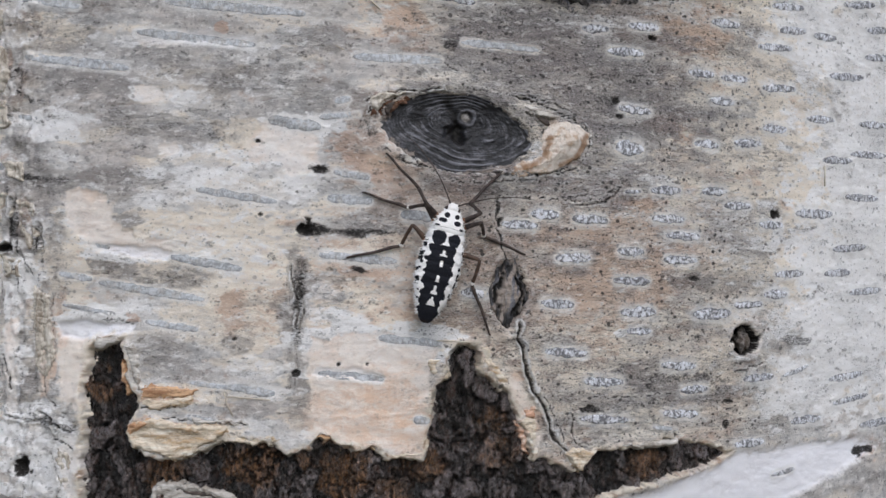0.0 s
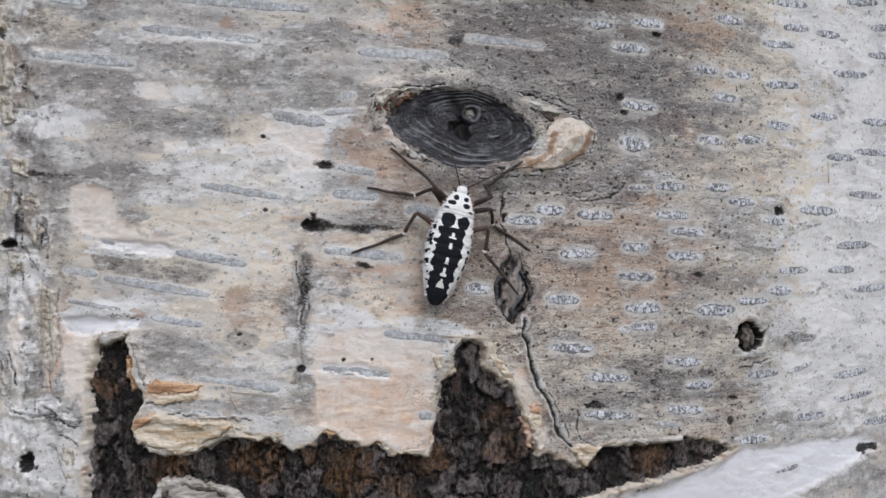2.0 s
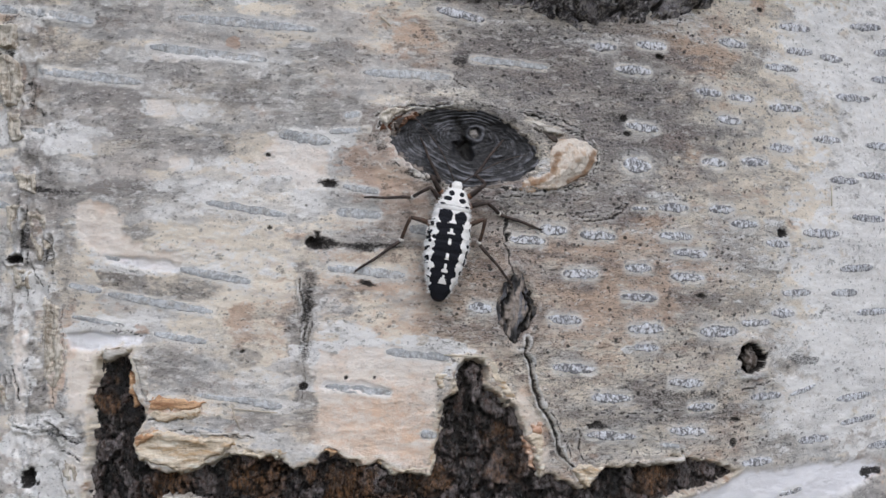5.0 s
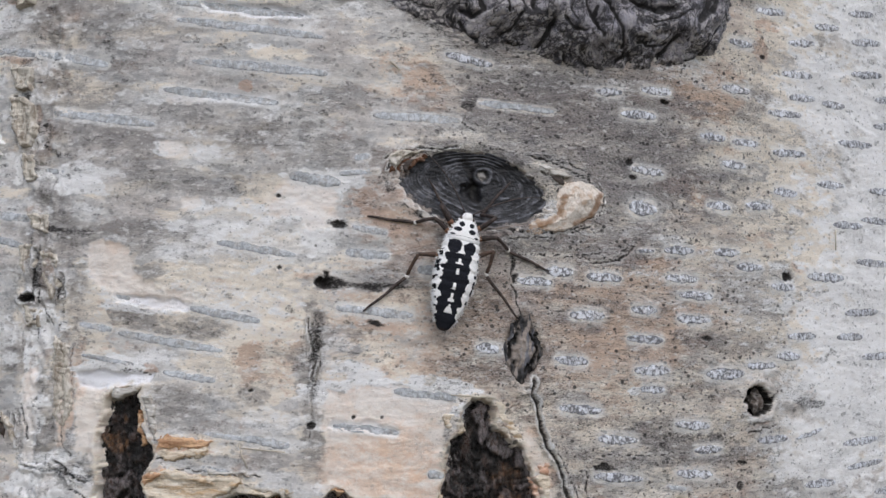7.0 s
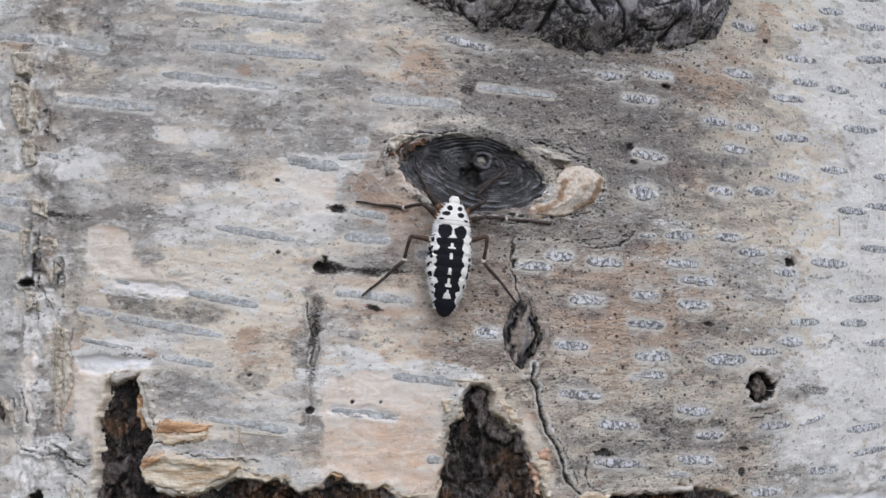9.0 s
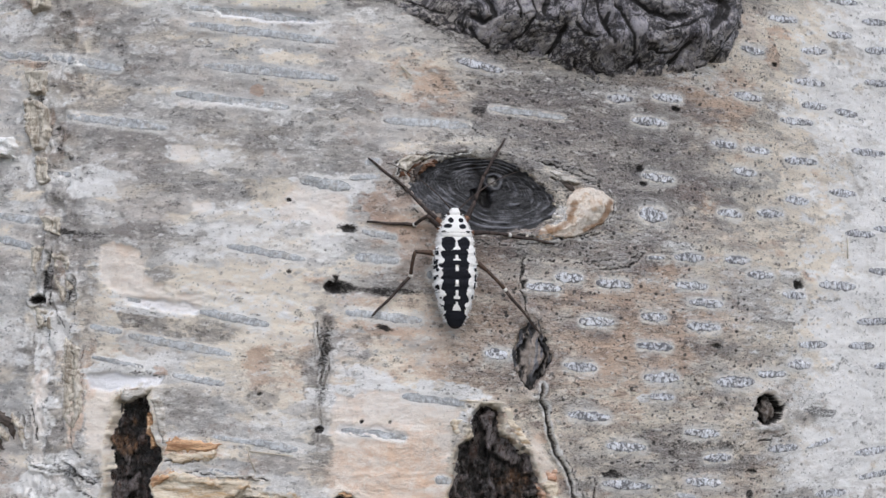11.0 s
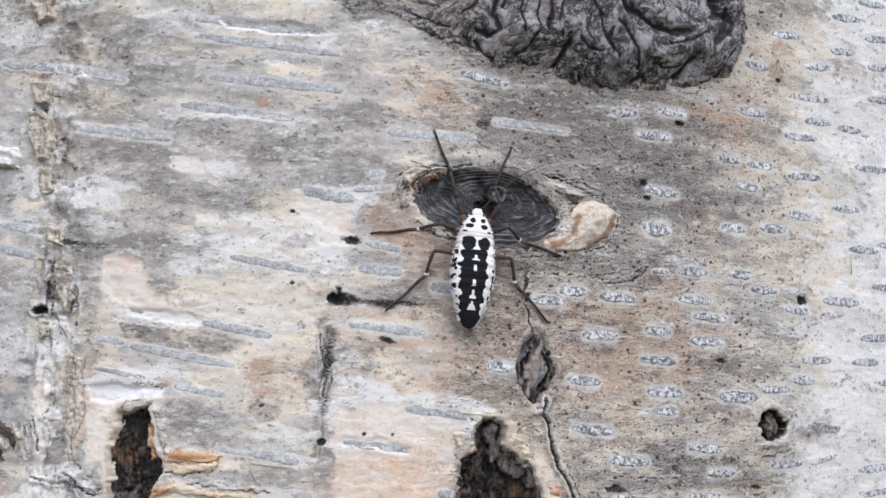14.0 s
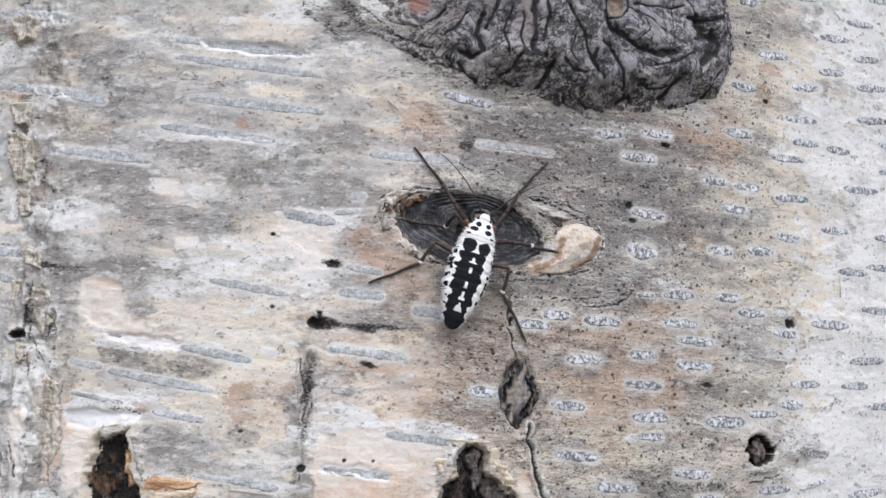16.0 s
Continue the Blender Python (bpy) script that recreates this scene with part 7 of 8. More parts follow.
brown = np.clip(step(30, 22, u) * step(0.40, 0.6, fbm(u / 3, v / 3, 3, 189)) * 0.7 + 0.8 * np.exp(-(to_path(u + JU, v + JV, [(31.3, 47.0), (30.9, 44.0), (31.2, 41.0)]) / 0.8) ** 2), 0, 1)
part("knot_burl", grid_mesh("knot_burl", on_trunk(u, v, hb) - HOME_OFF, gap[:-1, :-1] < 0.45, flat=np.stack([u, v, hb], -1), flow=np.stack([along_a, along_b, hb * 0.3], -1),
     dirt_shade=np.clip(cleft, 0, 1), pale=0.8 * knob, rust=red, crust=crusty, brown=brown, arm=1 - core_zone), BURL, trunk, "rough dark grey burl of furrowed bark")

# ---- splintered plug in the beetle hole ----
bm = bmesh.new()
bmesh.ops.create_icosphere(bm, subdivisions=4, radius=1.0)
for p in bm.verts:
    k = noise.noise(p.co * 1.6) * 0.45 + noise.noise(p.co * 4.5) * 0.25
    p.co = Vector((p.co.x * 1.05, p.co.y * 1.3, p.co.z * 0.9)) * (1 + k + 0.18 * math.sin(9 * p.co.x)) * MM
part("hole_plug", bm, plain_grain("splintered_wood", (0.13, 0.105, 0.09), (0.34, 0.31, 0.29), 1.6, 0.8, 0.3, 0.3, (0.04, 0.034, 0.03)), trunk, "dark splintered wood plug",
     HOME @ skin_pose(HOLE_U + 0.55, HOLE_V - 0.15, -0.95, 10))

# ---- spindle-shaped healed scar ----
s, phi = np.meshgrid(np.linspace(0, 1, 60), np.linspace(0, 2 * math.pi, 160, endpoint=False))
s, phi = s.T, phi.T
tall = 0.95 / (np.abs(np.cos(phi)) ** 1.4 + np.abs(np.sin(phi)) ** 1.4) ** (1 / 1.4) * (1 + 0.65 * (fbm(np.cos(phi) * 2.5 + 7, np.sin(phi) * 2.5 + 7, 4, 190) - 0.5))
x, y = 2.6 * s * tall * np.cos(phi), 4.5 * s * tall * np.sin(phi)
folds = ridged(x / 0.9 + 0.5 * (fbm(x, y, 3, 192) - 0.5), y / 3.5, 4, 191)
shaky = 0.22 * (fbm(x / 0.8, y / 1.2, 4, 194) - 0.5)
right_side, left_side = step(0.0, 0.5, np.cos(phi)), step(-0.1, -0.5, np.cos(phi))
groove = np.exp(-((s - 0.86 + shaky) / 0.14) ** 2) * right_side + 0.9 * np.exp(-((s - 0.58 + shaky) / 0.07) ** 2) * right_side + np.exp(-((s - 0.76 + shaky) / 0.18) ** 2) * left_side
groove = np.clip(groove * step(0.38, 0.56, fbm(x / 0.6, y / 1.1, 3, 195)), 0, 1)
ends = step(1.9, 3.2, np.abs(y))
z = 0.30 + 0.25 * step(0.6, 0.2, s) - 0.35 * step(0.85, 1.0, s) + 0.5 * (folds - 0.6) * step(0, 0.3, s) + 0.25 * (fbm(x / 0.5, y / 0.5, 3, 193) - 0.5)
# groove shade is painted dark, along with grime between the lips
part("bark_scar", grid_mesh("bark_scar", np.stack([x, y, z - 0.6 * groove], -1) * MM, None, True, flat=np.stack([x + 70, y, z], -1), ring=0.3 + 0.9 * folds * (1 - 0.5 * ends), dirt_shade=np.clip(1.3 * groove + 0.75 * step(0.35, 0.65, s) * step(0.35, 0.55, fbm(x / 0.4, y / 1.2, 4, 199)) + 0.35 * ends * step(0.45, 0.6, fbm(x / 0.5, y / 1.5, 4, 197)), 0, 1),
     fray=0.85 * step(0.36, 0.55, fbm(x / 0.5, y / 1.6, 3, 196)), pale=0.8 * step(1.0, 0.4, np.hypot((x + 0.35) / 1.05, (y - 0.2) / 2.0) + 0.9 * (fbm(x / 0.6, y / 1.0, 4, 198) - 0.5))),
     KNOT, trunk, "dark spindle-shaped scar with a pale middle and cracked lips", HOME @ skin_pose(SCAR_U, SCAR_V, -0.1, -6))


# ---- loose paper flakes and fibres ----
CREAM = layered_paper("cream_bark_paper", (0.70, 0.61, 0.49), (0.50, 0.35, 0.21), (0.78, 0.74, 0.66))
AMBER = layered_paper("amber_inner_layer", (0.66, 0.42, 0.25), (0.38, 0.20, 0.11), (0.84, 0.72, 0.58))
ROSE = layered_paper("rosy_bark_layer", (0.66, 0.42, 0.30), (0.34, 0.16, 0.09), (0.82, 0.70, 0.62))
DARKPAPER = layered_paper("dark_bark_layer", (0.10, 0.08, 0.07), (0.035, 0.03, 0.028), (0.30, 0.27, 0.25))
PEEL = layered_paper("peeling_bark_paper", (0.56, 0.53, 0.49), (0.30, 0.26, 0.22), (0.74, 0.71, 0.68))


def plate(outline, mat, label, base, roll, seed):
    """A torn flake of bark with a ragged outline, thickness and a rolled edge."""
    lo, hi = np.min(outline, 0) - 0.8, np.max(outline, 0) + 0.8
    u, v = np.meshgrid(np.arange(lo[0], hi[0], 0.08), np.arange(lo[1], hi[1], 0.08))
    gap = to_shape(u + (fbm(u / 0.8, v / 0.8, 4, seed) - 0.5) * 0.9, v + (fbm(u / 0.8, v / 0.8, 4, seed + 3) - 0.5) * 0.9, outline)
    h = base + 0.15 + roll * np.exp(-((gap + 0.35) / 0.45) ** 2) + 0.5 * (fbm(u / 2.2, v / 0.7, 4, seed + 5) - 0.5) - 0.8 * step(-0.12, 0.22, gap)
    part("bark_flake", grid_mesh("bark_flake", on_trunk(u, v, h) - HOME_OFF, gap[:-1, :-1] < 0.22), mat, trunk, label)


plate([(-12.2, -16.3), (-11.3, -15.2), (-9.4, -15.0), (-5.4, -15.5), (-1.1, -15.4), (-0.9, -16.1), (-1.9, -17.2), (-3.3, -17.9), (-4.8, -18.9), (-6.5, -19.3), (-8.2, -18.6), (-10.2, -18.4), (-11.5, -17.7)], CREAM, "smooth cream paper flake along the torn edge", 0.40, 0.28, 400)
plate([(-10.7, -11.5), (-9.9, -11.0), (-5.4, -11.4), (-4.0, -11.8), (-5.4, -12.3), (-7.9, -12.6), (-10.4, -12.5)], AMBER, "amber layer of bark laid bare", 0.12, 0.10, 407)
plate([(-10.5, -12.8), (-8.0, -12.6), (-4.9, -12.2), (-4.6, -13.0), (-6.2, -13.4), (-9.4, -13.8), (-10.6, -13.5)], CREAM, "cream strip under the amber layer", 0.20, 0.25, 414)
plate([(-11.9, -15.6), (-10.9, -15.2), (-9.4, -15.2), (-10.6, -15.9), (-11.5, -16.9)], AMBER, "amber layer of bark laid bare", 0.85, 0.10, 421)
plate([(-4.8, -14.6), (-2.2, -15.0), (-0.1, -15.1), (0.6, -15.5), (-2.2, -15.4), (-4.4, -15.1)], PEEL, "grey-blue bark strip", 0.20, 0.15, 428)
plate([(-9.7, -23.6), (-9.3, -22.8), (-8.5, -22.2), (-6.5, -22.1), (-4.0, -22.4), (-1.4, -23.2), (0.2, -24.0), (0.7, -25.1), (-4.6, -25.4), (-9.6, -25.3)], PEEL, "greyish paper flake over dark inner bark", -0.50, 0.35, 435)
plate([(-8.8, -23.1), (-8.0, -22.8), (-5.8, -22.7), (-3.2, -23.2), (-1.2, -24.0), (-1.6, -24.2), (-3.6, -23.6), (-6.2, -23.1)], DARKPAPER, "dark layer along the paper flake", -0.36, 0.05, 442)
plate([(-12.6, -6.6), (-11.5, -6.2), (-11.1, -7.8), (-10.5, -10.2), (-10.7, -11.6), (-11.3, -10.7), (-11.9, -8.4)], PEEL, "greyish lip of bark beside the opening", 0.15, 0.30, 449)
plate([(28.1, -6.7), (29.0, -6.9), (29.7, -8.6), (31.1, -10.2), (32.0, -12.1), (31.2, -11.9), (29.8, -10.2), (28.6, -9.0)], CREAM, "pale torn lip beside the opening", 0.10, 0.30, 456)
plate([(21.9, -8.5), (23.8, -8.1), (24.2, -9.9), (24.6, -10.3), (23.2, -10.6), (22.3, -9.8)], CREAM, "pale torn scrap beside the opening", 0.10, 0.30, 463)
plate([(33.1, -15.4), (34.5, -15.0), (35.0, -16.6), (35.1, -19.3), (34.5, -20.0), (34.1, -17.9), (33.7, -16.6)], CREAM, "pinkish white scrap of inner layer", 0.10, 0.20, 470)
plate([(33.3, -14.1), (34.7, -14.1), (34.7, -15.2), (33.4, -15.4)], ROSE, "rosy layer of bark laid bare", 0.10, 0.15, 477)
plate([(32.2, -15.3), (33.1, -15.8), (34.0, -17.6), (34.1, -19.6), (33.4, -18.9), (32.9, -17.1)], ROSE, "rosy layer of bark laid bare", -0.50, 0.15, 484)
plate([(-15.9, -5.6), (-13.5, -5.3), (-13.1, -6.1), (-14.3, -6.6), (-16.2, -7.0)], PEEL, "greyish lip of bark over the opening", 0.10, 0.30, 491)
plate([(-13.1, -8.4), (-12.5, -9.1), (-12.1, -11.6), (-12.5, -12.3), (-12.9, -10.5)], AMBER, "amber layer of bark laid bare", -0.40, 0.20, 498)
plate([(39.4, -18.8), (41.3, -19.5), (42.5, -19.3), (41.6, -20.4), (40.8, -21.7), (40.0, -21.4), (38.6, -19.8)], CREAM, "pale torn point of bark", 0.20, 0.30, 505)
plate([(15.7, -18.4), (18.3, -19.1), (21.0, -18.8), (21.8, -16.9), (22.1, -18.2), (21.6, -19.3), (18.3, -19.6)], CREAM, "pale torn lip along the opening", 0.10, 0.25, 512)
plate([(9.0, -16.8), (10.6, -16.8), (11.7, -17.1), (9.9, -17.3)], AMBER, "amber layer of bark laid bare", 0.05, 0.10, 519)
plate([(46.0, -19.1), (50.1, -18.9), (54.2, -18.7), (53.9, -19.3), (48.5, -19.5)], PEEL, "greyish torn lip along the opening", 0.10, 0.25, 526)
plate([(-0.9, -16.8), (1.7, -17.3), (4.2, -16.5), (5.5, -17.2), (3.6, -17.4), (1.7, -17.9)], CREAM, "pale torn lip along the opening", 0.10, 0.25, 533)
WHITE = layered_paper("white_bark_paper", (0.86, 0.85, 0.84), (0.72, 0.70, 0.68), (0.92, 0.92, 0.91))
SCALE = layered_paper("rough_bark_scale", (0.60, 0.55, 0.475), (0.30, 0.25, 0.20), (0.72, 0.68, 0.63), (1.6, 1.6, 0.45))
plate([(-31.4, 28.9), (-29.8, 29.1), (-28.2, 28.0), (-27.6, 25.5), (-28.0, 22.8), (-29.5, 22.9), (-30.5, 25.3)], SCALE, "rough beige scale on the upright seam", 0.10, 0.35, 600)
plate([(-32.3, 43.7), (-29.1, 43.8), (-29.0, 40.8), (-31.0, 40.1)], SCALE, "rough beige scale on the upright seam", 0.10, 0.35, 607)
plate([(-28.7, 11.1), (-26.6, 11.4), (-26.3, 8.3), (-27.2, 7.0), (-28.6, 8.3)], SCALE, "", 0.10, 0.35, 614)
plate([(-25.9, 10.4), (-23.5, 9.7), (-22.9, 6.0), (-24.2, 4.3), (-25.5, 7.0)], SCALE, "rough brown scale on the upright seam", 0.10, 0.35, 621)
plate([(-28.1, 3.9), (-25.2, 3.3), (-25.3, 1.4), (-27.1, 1.4)], SCALE, "", 0.05, 0.30, 628)
plate([(-23.6, 0.4), (-21.8, -0.9), (-21.3, -6.1), (-22.6, -7.4), (-23.6, -3.5)], SCALE, "", 0.00, 0.30, 635)
plate([(-29.3, 22.1), (-27.6, 21.6), (-27.0, 18.9), (-28.5, 18.5)], SCALE, "", 0.05, 0.30, 642)
plate([(-31.4, 33.1), (-28.5, 32.6), (-28.6, 29.8), (-30.6, 30.2)], SCALE, "", 0.05, 0.30, 649)
plate([(-28.1, 14.9), (-25.3, 14.4), (-24.9, 12.4), (-27.1, 12.7)], SCALE, "", 0.05, 0.30, 656)
plate([(-23.6, -3.3), (-21.5, -3.7), (-21.1, -8.5), (-21.9, -10.3), (-23.1, -9.2)], SCALE, "", 0.00, 0.30, 663)
plate([(-20.7, -18.2), (-18.8, -18.8), (-18.6, -22.0), (-20.1, -22.6)], SCALE, "", 0.00, 0.30, 670)
plate([(-35.5, -7.8), (-31.9, -8.2), (-30.2, -9.1), (-29.2, -10.9), (-29.5, -11.9), (-30.4, -10.5), (-31.8, -9.5), (-35.4, -9.1)], DARKPAPER, "black curled bark strip", 0.10, 0.40, 677)
plate([(-35.4, -9.4), (-31.9, -9.8), (-30.6, -10.8), (-30.3, -11.9), (-31.2, -11.6), (-32.4, -10.7), (-35.3, -10.6)], SCALE, "pale curled bark strip", 0.15, 0.40, 684)
plate([(-35.2, -10.8), (-32.2, -11.0), (-31.1, -11.8), (-30.8, -13.0), (-31.9, -12.4), (-35.1, -12.1)], DARKPAPER, "black curled bark strip", 0.10, 0.40, 691)
plate([(-30.1, -8.7), (-28.7, -9.7), (-27.9, -11.5), (-28.2, -12.3), (-28.9, -11.0), (-29.9, -9.7)], SCALE, "pale curled bark strip", 0.20, 0.40, 698)
plate([(-38.9, 25.1), (-32.7, 24.3), (-32.1, 23.3), (-32.5, 22.1), (-35.6, 22.4), (-38.6, 22.7)], WHITE, "white paper chip lifting from the bark", 0.50, 0.30, 705)
plate([(33.5, 21.7), (35.6, 21.4), (37.7, 20.5), (36.6, 20.0), (34.5, 20.7)], PEEL, "torn grey bark beside the knot", 0.10, 0.30, 719)
plate([(34.9, 20.4), (36.5, 20.2), (36.9, 19.3), (35.6, 19.3)], DARKPAPER, "dark torn bark beside the knot", 0.10, 0.20, 726)
plate([(15.0, 21.7), (16.4, 22.5), (18.2, 22.5), (20.9, 23.0), (18.2, 22.0), (16.7, 21.1), (15.9, 19.9)], SCALE, "torn rim of bark at the knot", 0.10, 0.40, 733)
plate([(16.7, 20.8), (17.6, 21.6), (18.5, 21.6), (17.7, 20.4), (17.4, 19.4)], DARKPAPER, "dark torn bark at the knot", 0.10, 0.20, 740)


def tube(name, points, radii, sides=10):
    bm = bmesh.new()
    rings = []
    for i, p in enumerate(points):
        p = Vector(p)
        ahead = (Vector(points[min(i + 1, len(points) - 1)]) - Vector(points[max(i - 1, 0)])).normalized()
        side = ahead.cross(Vector((0.12, 0.2, 1))).normalized()
        up = side.cross(ahead)
        rings.append([bm.verts.new((p + (side * math.cos(q) + up * math.sin(q)) * radii[i]) * MM) for q in (2 * math.pi * k / sides for k in range(sides))])
    for a, b in zip(rings, rings[1:]):
        for k in range(sides):
            bm.faces.new((a[k], a[(k + 1) % sides], b[(k + 1) % sides], b[k]))
    bm.faces.new(rings[0][::-1]), bm.faces.new(rings[-1])
    bmesh.ops.recalc_face_normals(bm, faces=bm.faces)
    return bm


def fibre(points, radius):
    u, v = points[0]
    local = [(a - u, b - v, 0.12 + 0.25 * math.sin(2.6 * k)) for k, (a, b) in enumerate(points)]
    part("bark_fibre", tube("bark_fibre", local, [radius * 0.33] * len(local), 6), FIBRE, trunk, "", HOME @ skin_pose(u, v, height(u, v) + 0.05))


fibre([(-1.1, -11.9), (-0.7, -13.2), (-0.1, -14.6)], 0.191)
fibre([(80.8, 16.6), (80.5, 13.8)], 0.254)
fibre([(15.3, 33.2), (16.4, 32.1)], 0.318)
fibre([(-0.9, -12.3), (4.2, -12.7)], 0.191)
fibre([(11.3, 27.8), (12.3, 27.3)], 0.191)
fibre([(22.9, -6.1), (28.2, -6.4)], 0.191)

# ---- the wingless moth ----
moth = tagged(new("wingless_moth"), "white wingless moth with black spotted back, walking on birch bark", "insect")


def profile(y, knots):
    xs, ys = zip(*knots)
    return np.interp(y, xs, ys)


def body_piece(name, y0, y1, knots, flat_z, rings, paint, label, swell=0.0):
    """A lofted body piece along y, wider than high, with pattern painted by shape."""
    s, q = np.meshgrid(np.linspace(0, 1, rings), np.linspace(0, 2 * math.pi, 120, endpoint=False))
    s, q = s.T, q.T
    y = y0 + (y1 - y0) * s
    r = profile(y, knots) * np.sqrt(np.clip(1 - (2 * np.clip(s, 0.0, 1.0) - 1) ** 14, 0.0, 1))
    r = r * (1 + swell * np.abs(np.sin(math.pi * y / 1.28)) - swell * 0.5)
    r = r * (1 + 0.10 * (fbm(y * 3.0 + 8, q * 3, 4, 300) - 0.5))
    x, z = r * np.sign(np.cos(q)) * np.abs(np.cos(q)) ** 0.66, r * flat_z * np.sign(np.sin(q)) * np.abs(np.sin(q)) ** 0.66
    top = np.sin(q) > -0.25
    black = paint(x, y) * top + ~top * 0.7
    tip = step(-6.6, -7.0, y)
    me = grid_mesh(name, np.stack([x, y, z], -1) * MM, None, True, black=black, tip=tip)
    return part(name, me, SCALES, moth, label)


def dots(x, y, spots):
    d = np.full(np.shape(x), 9.0)
    for cx, cy, ax, ay in spots:
        d = np.minimum(d, np.hypot((x - cx) / ax, (y - cy) / ay))
    return step(1.2, 0.85, d + 0.5 * (fbm(x * 2.5 + 9, y * 2.5 + 9, 3, 310) - 0.5))


def back_pattern(x, y):
    wob = (fbm(x * 2 + 20, y * 2 + 20, 3, 320) - 0.5)
    scallop = 0.13 * np.sin(2 * math.pi * y / 1.28 + 0.6)
    wob = wob + 0.5 * (fbm(x * 0.9 + 3, y * 1.7 + 3, 2, 322) - 0.5)
    edge = profile(y, ((-7, 2.0), (-5.6, 1.7), (-5.1, 1.1), (-4, 1.35), (-2, 1.5), (0.5, 1.55), (2.0, 1.45), (2.2, 1.4), (3.7, 1.4))) + scallop + 0.7 * wob
    m = step(0.1, -0.1, np.abs(x + 0.1) - edge) * step(2.02, 1.88, y + 0.3 * wob)
    blocks = dots(x, y, [(-0.92, 2.75, 0.78, 0.85), (0.88, 2.65, 0.66, 0.80)])
    m = np.maximum(m, blocks)
    m = np.maximum(m, dots(x, y, [(sx * (2.2 + 0.25 * (k % 2)), 1.6 - 0.95 * k, 0.17, 0.20) for k in range(7) for sx in (-1, 1)]))
    for cy, wide, tall in ((1.05, 0.42, 0.34), (-0.15, 0.20, 0.36), (-1.85, 0.29, 0.38), (-3.15, 0.36, 0.50), (-4.45, 0.52, 0.50)):
        across = wide * np.clip((cy + tall - y) / (2 * tall), 0, 1) + 0.03
        m = m * (1 - step(0.06, -0.05, np.abs(x) - across - 0.15 * wob) * step(tall + 0.06, tall - 0.05, np.abs(y - cy)))
    wide = profile(y, ((-7.0, 0.6), (-5.4, 1.3), (-4, 1.85), (-2, 2.36), (-0.3, 2.5), (1.5, 2.35), (3.0, 2.08)))
    flank = step(0.80, 0.92, np.abs(x) / wide) * step(0.56, 0.66, fbm(x * 1.2 + 40, y * 2.6 + 40, 3, 326)) * step(2.6, 2.0, y)
    m = np.maximum(m, flank)
    return np.maximum(m, step(-5.15, -5.4, y + 0.12 * np.abs(x)) * step(0.1, -0.1, np.abs(x) - (0.90 + 0.8 * step(-5.8, -6.5, y))))


def collar_pattern(x, y):
    return np.maximum(dots(x, y, [(-0.58, 5.45, 0.30, 0.30), (0.62, 5.45, 0.28, 0.28), (-0.95, 4.75, 0.46, 0.27), (0.78, 4.70, 0.40, 0.27), (-1.75, 4.9, 0.25, 0.35), (1.75, 4.8, 0.25, 0.35), (-1.4, 4.1, 0.3, 0.12), (1.4, 4.1, 0.3, 0.12)]),
                      0.55 * step(0.07, 0.02, np.abs(y - 3.98 - 0.05 * np.cos(x * 2))))


body_piece("abdomen", -7.0, 4.35, ((-7.0, 0.86), (-6.6, 0.94), (-6.2, 1.02), (-5.6, 1.30), (-4, 1.88), (-2, 2.36), (-0.3, 2.5), (1.5, 2.35), (3.0, 2.08), (4.35, 1.72)), 0.66, 190, back_pattern,
           "white abdomen with a broad black back and white marks", 0.05)
body_piece("thorax", 3.3, 6.25, ((3.3, 1.95), (4.1, 1.86), (4.8, 1.62), (5.5, 1.25), (6.25, 0.75)), 0.7, 70, collar_pattern, "white thorax with black dots")
body_piece("head", 5.9, 7.0, ((5.9, 0.62), (6.4, 0.68), (7.0, 0.45)), 0.85, 30, lambda x, y: 0 * x, "small white head")

# loose scales standing off the flanks
rng = random.Random(5)
verts, faces = [], []
for k in range(520):
    sx, y = rng.choice((-1, 1)), rng.uniform(-5.9, 6.4)
    if y < 3.5:
        y = 1.28 * (round(y / 1.28 - 0.5) + 0.5) + rng.gauss(0, 0.24)
    wide = float(profile(y, ((-7.0, 0.8), (-6.2, 1.02), (-5.6, 1.3), (-4, 1.88), (-2, 2.36), (-0.3, 2.5), (1.5, 2.35), (3.0, 2.08), (4.1, 1.86), (4.8, 1.62), (5.5, 1.2), (6.5, 0.6))))
    lean, lift = rng.uniform(-0.3, 0.9), rng.uniform(-0.35, 0.6)
    base = Vector((sx * wide * (0.97 - 0.10 * lift), y, wide * 0.55 * lift))
    out = Vector((sx * math.cos(lean), -math.sin(lean), rng.uniform(-0.1, 0.5))).normalized()
    side = out.cross(Vector((0, 0, 1))).normalized() * rng.uniform(0.05, 0.09)
    tip = base + out * rng.uniform(0.20, 0.46)
    i = len(verts)
    verts += [tuple((q * MM)) for q in (base - side, base + side, base + Vector((0, 0, 0.08)), tip)]
    faces += [(i, i + 1, i + 3), (i + 1, i + 2, i + 3), (i + 2, i, i + 3), (i, i + 2, i + 1)]
me = bpy.data.meshes.new("scale_fringe")
me.from_pydata(verts, [], faces)
tagged(part("scale_fringe", me, SCALES, moth, "loose white scales along the flanks"), kind="stuff")

ANTENNAE = {}
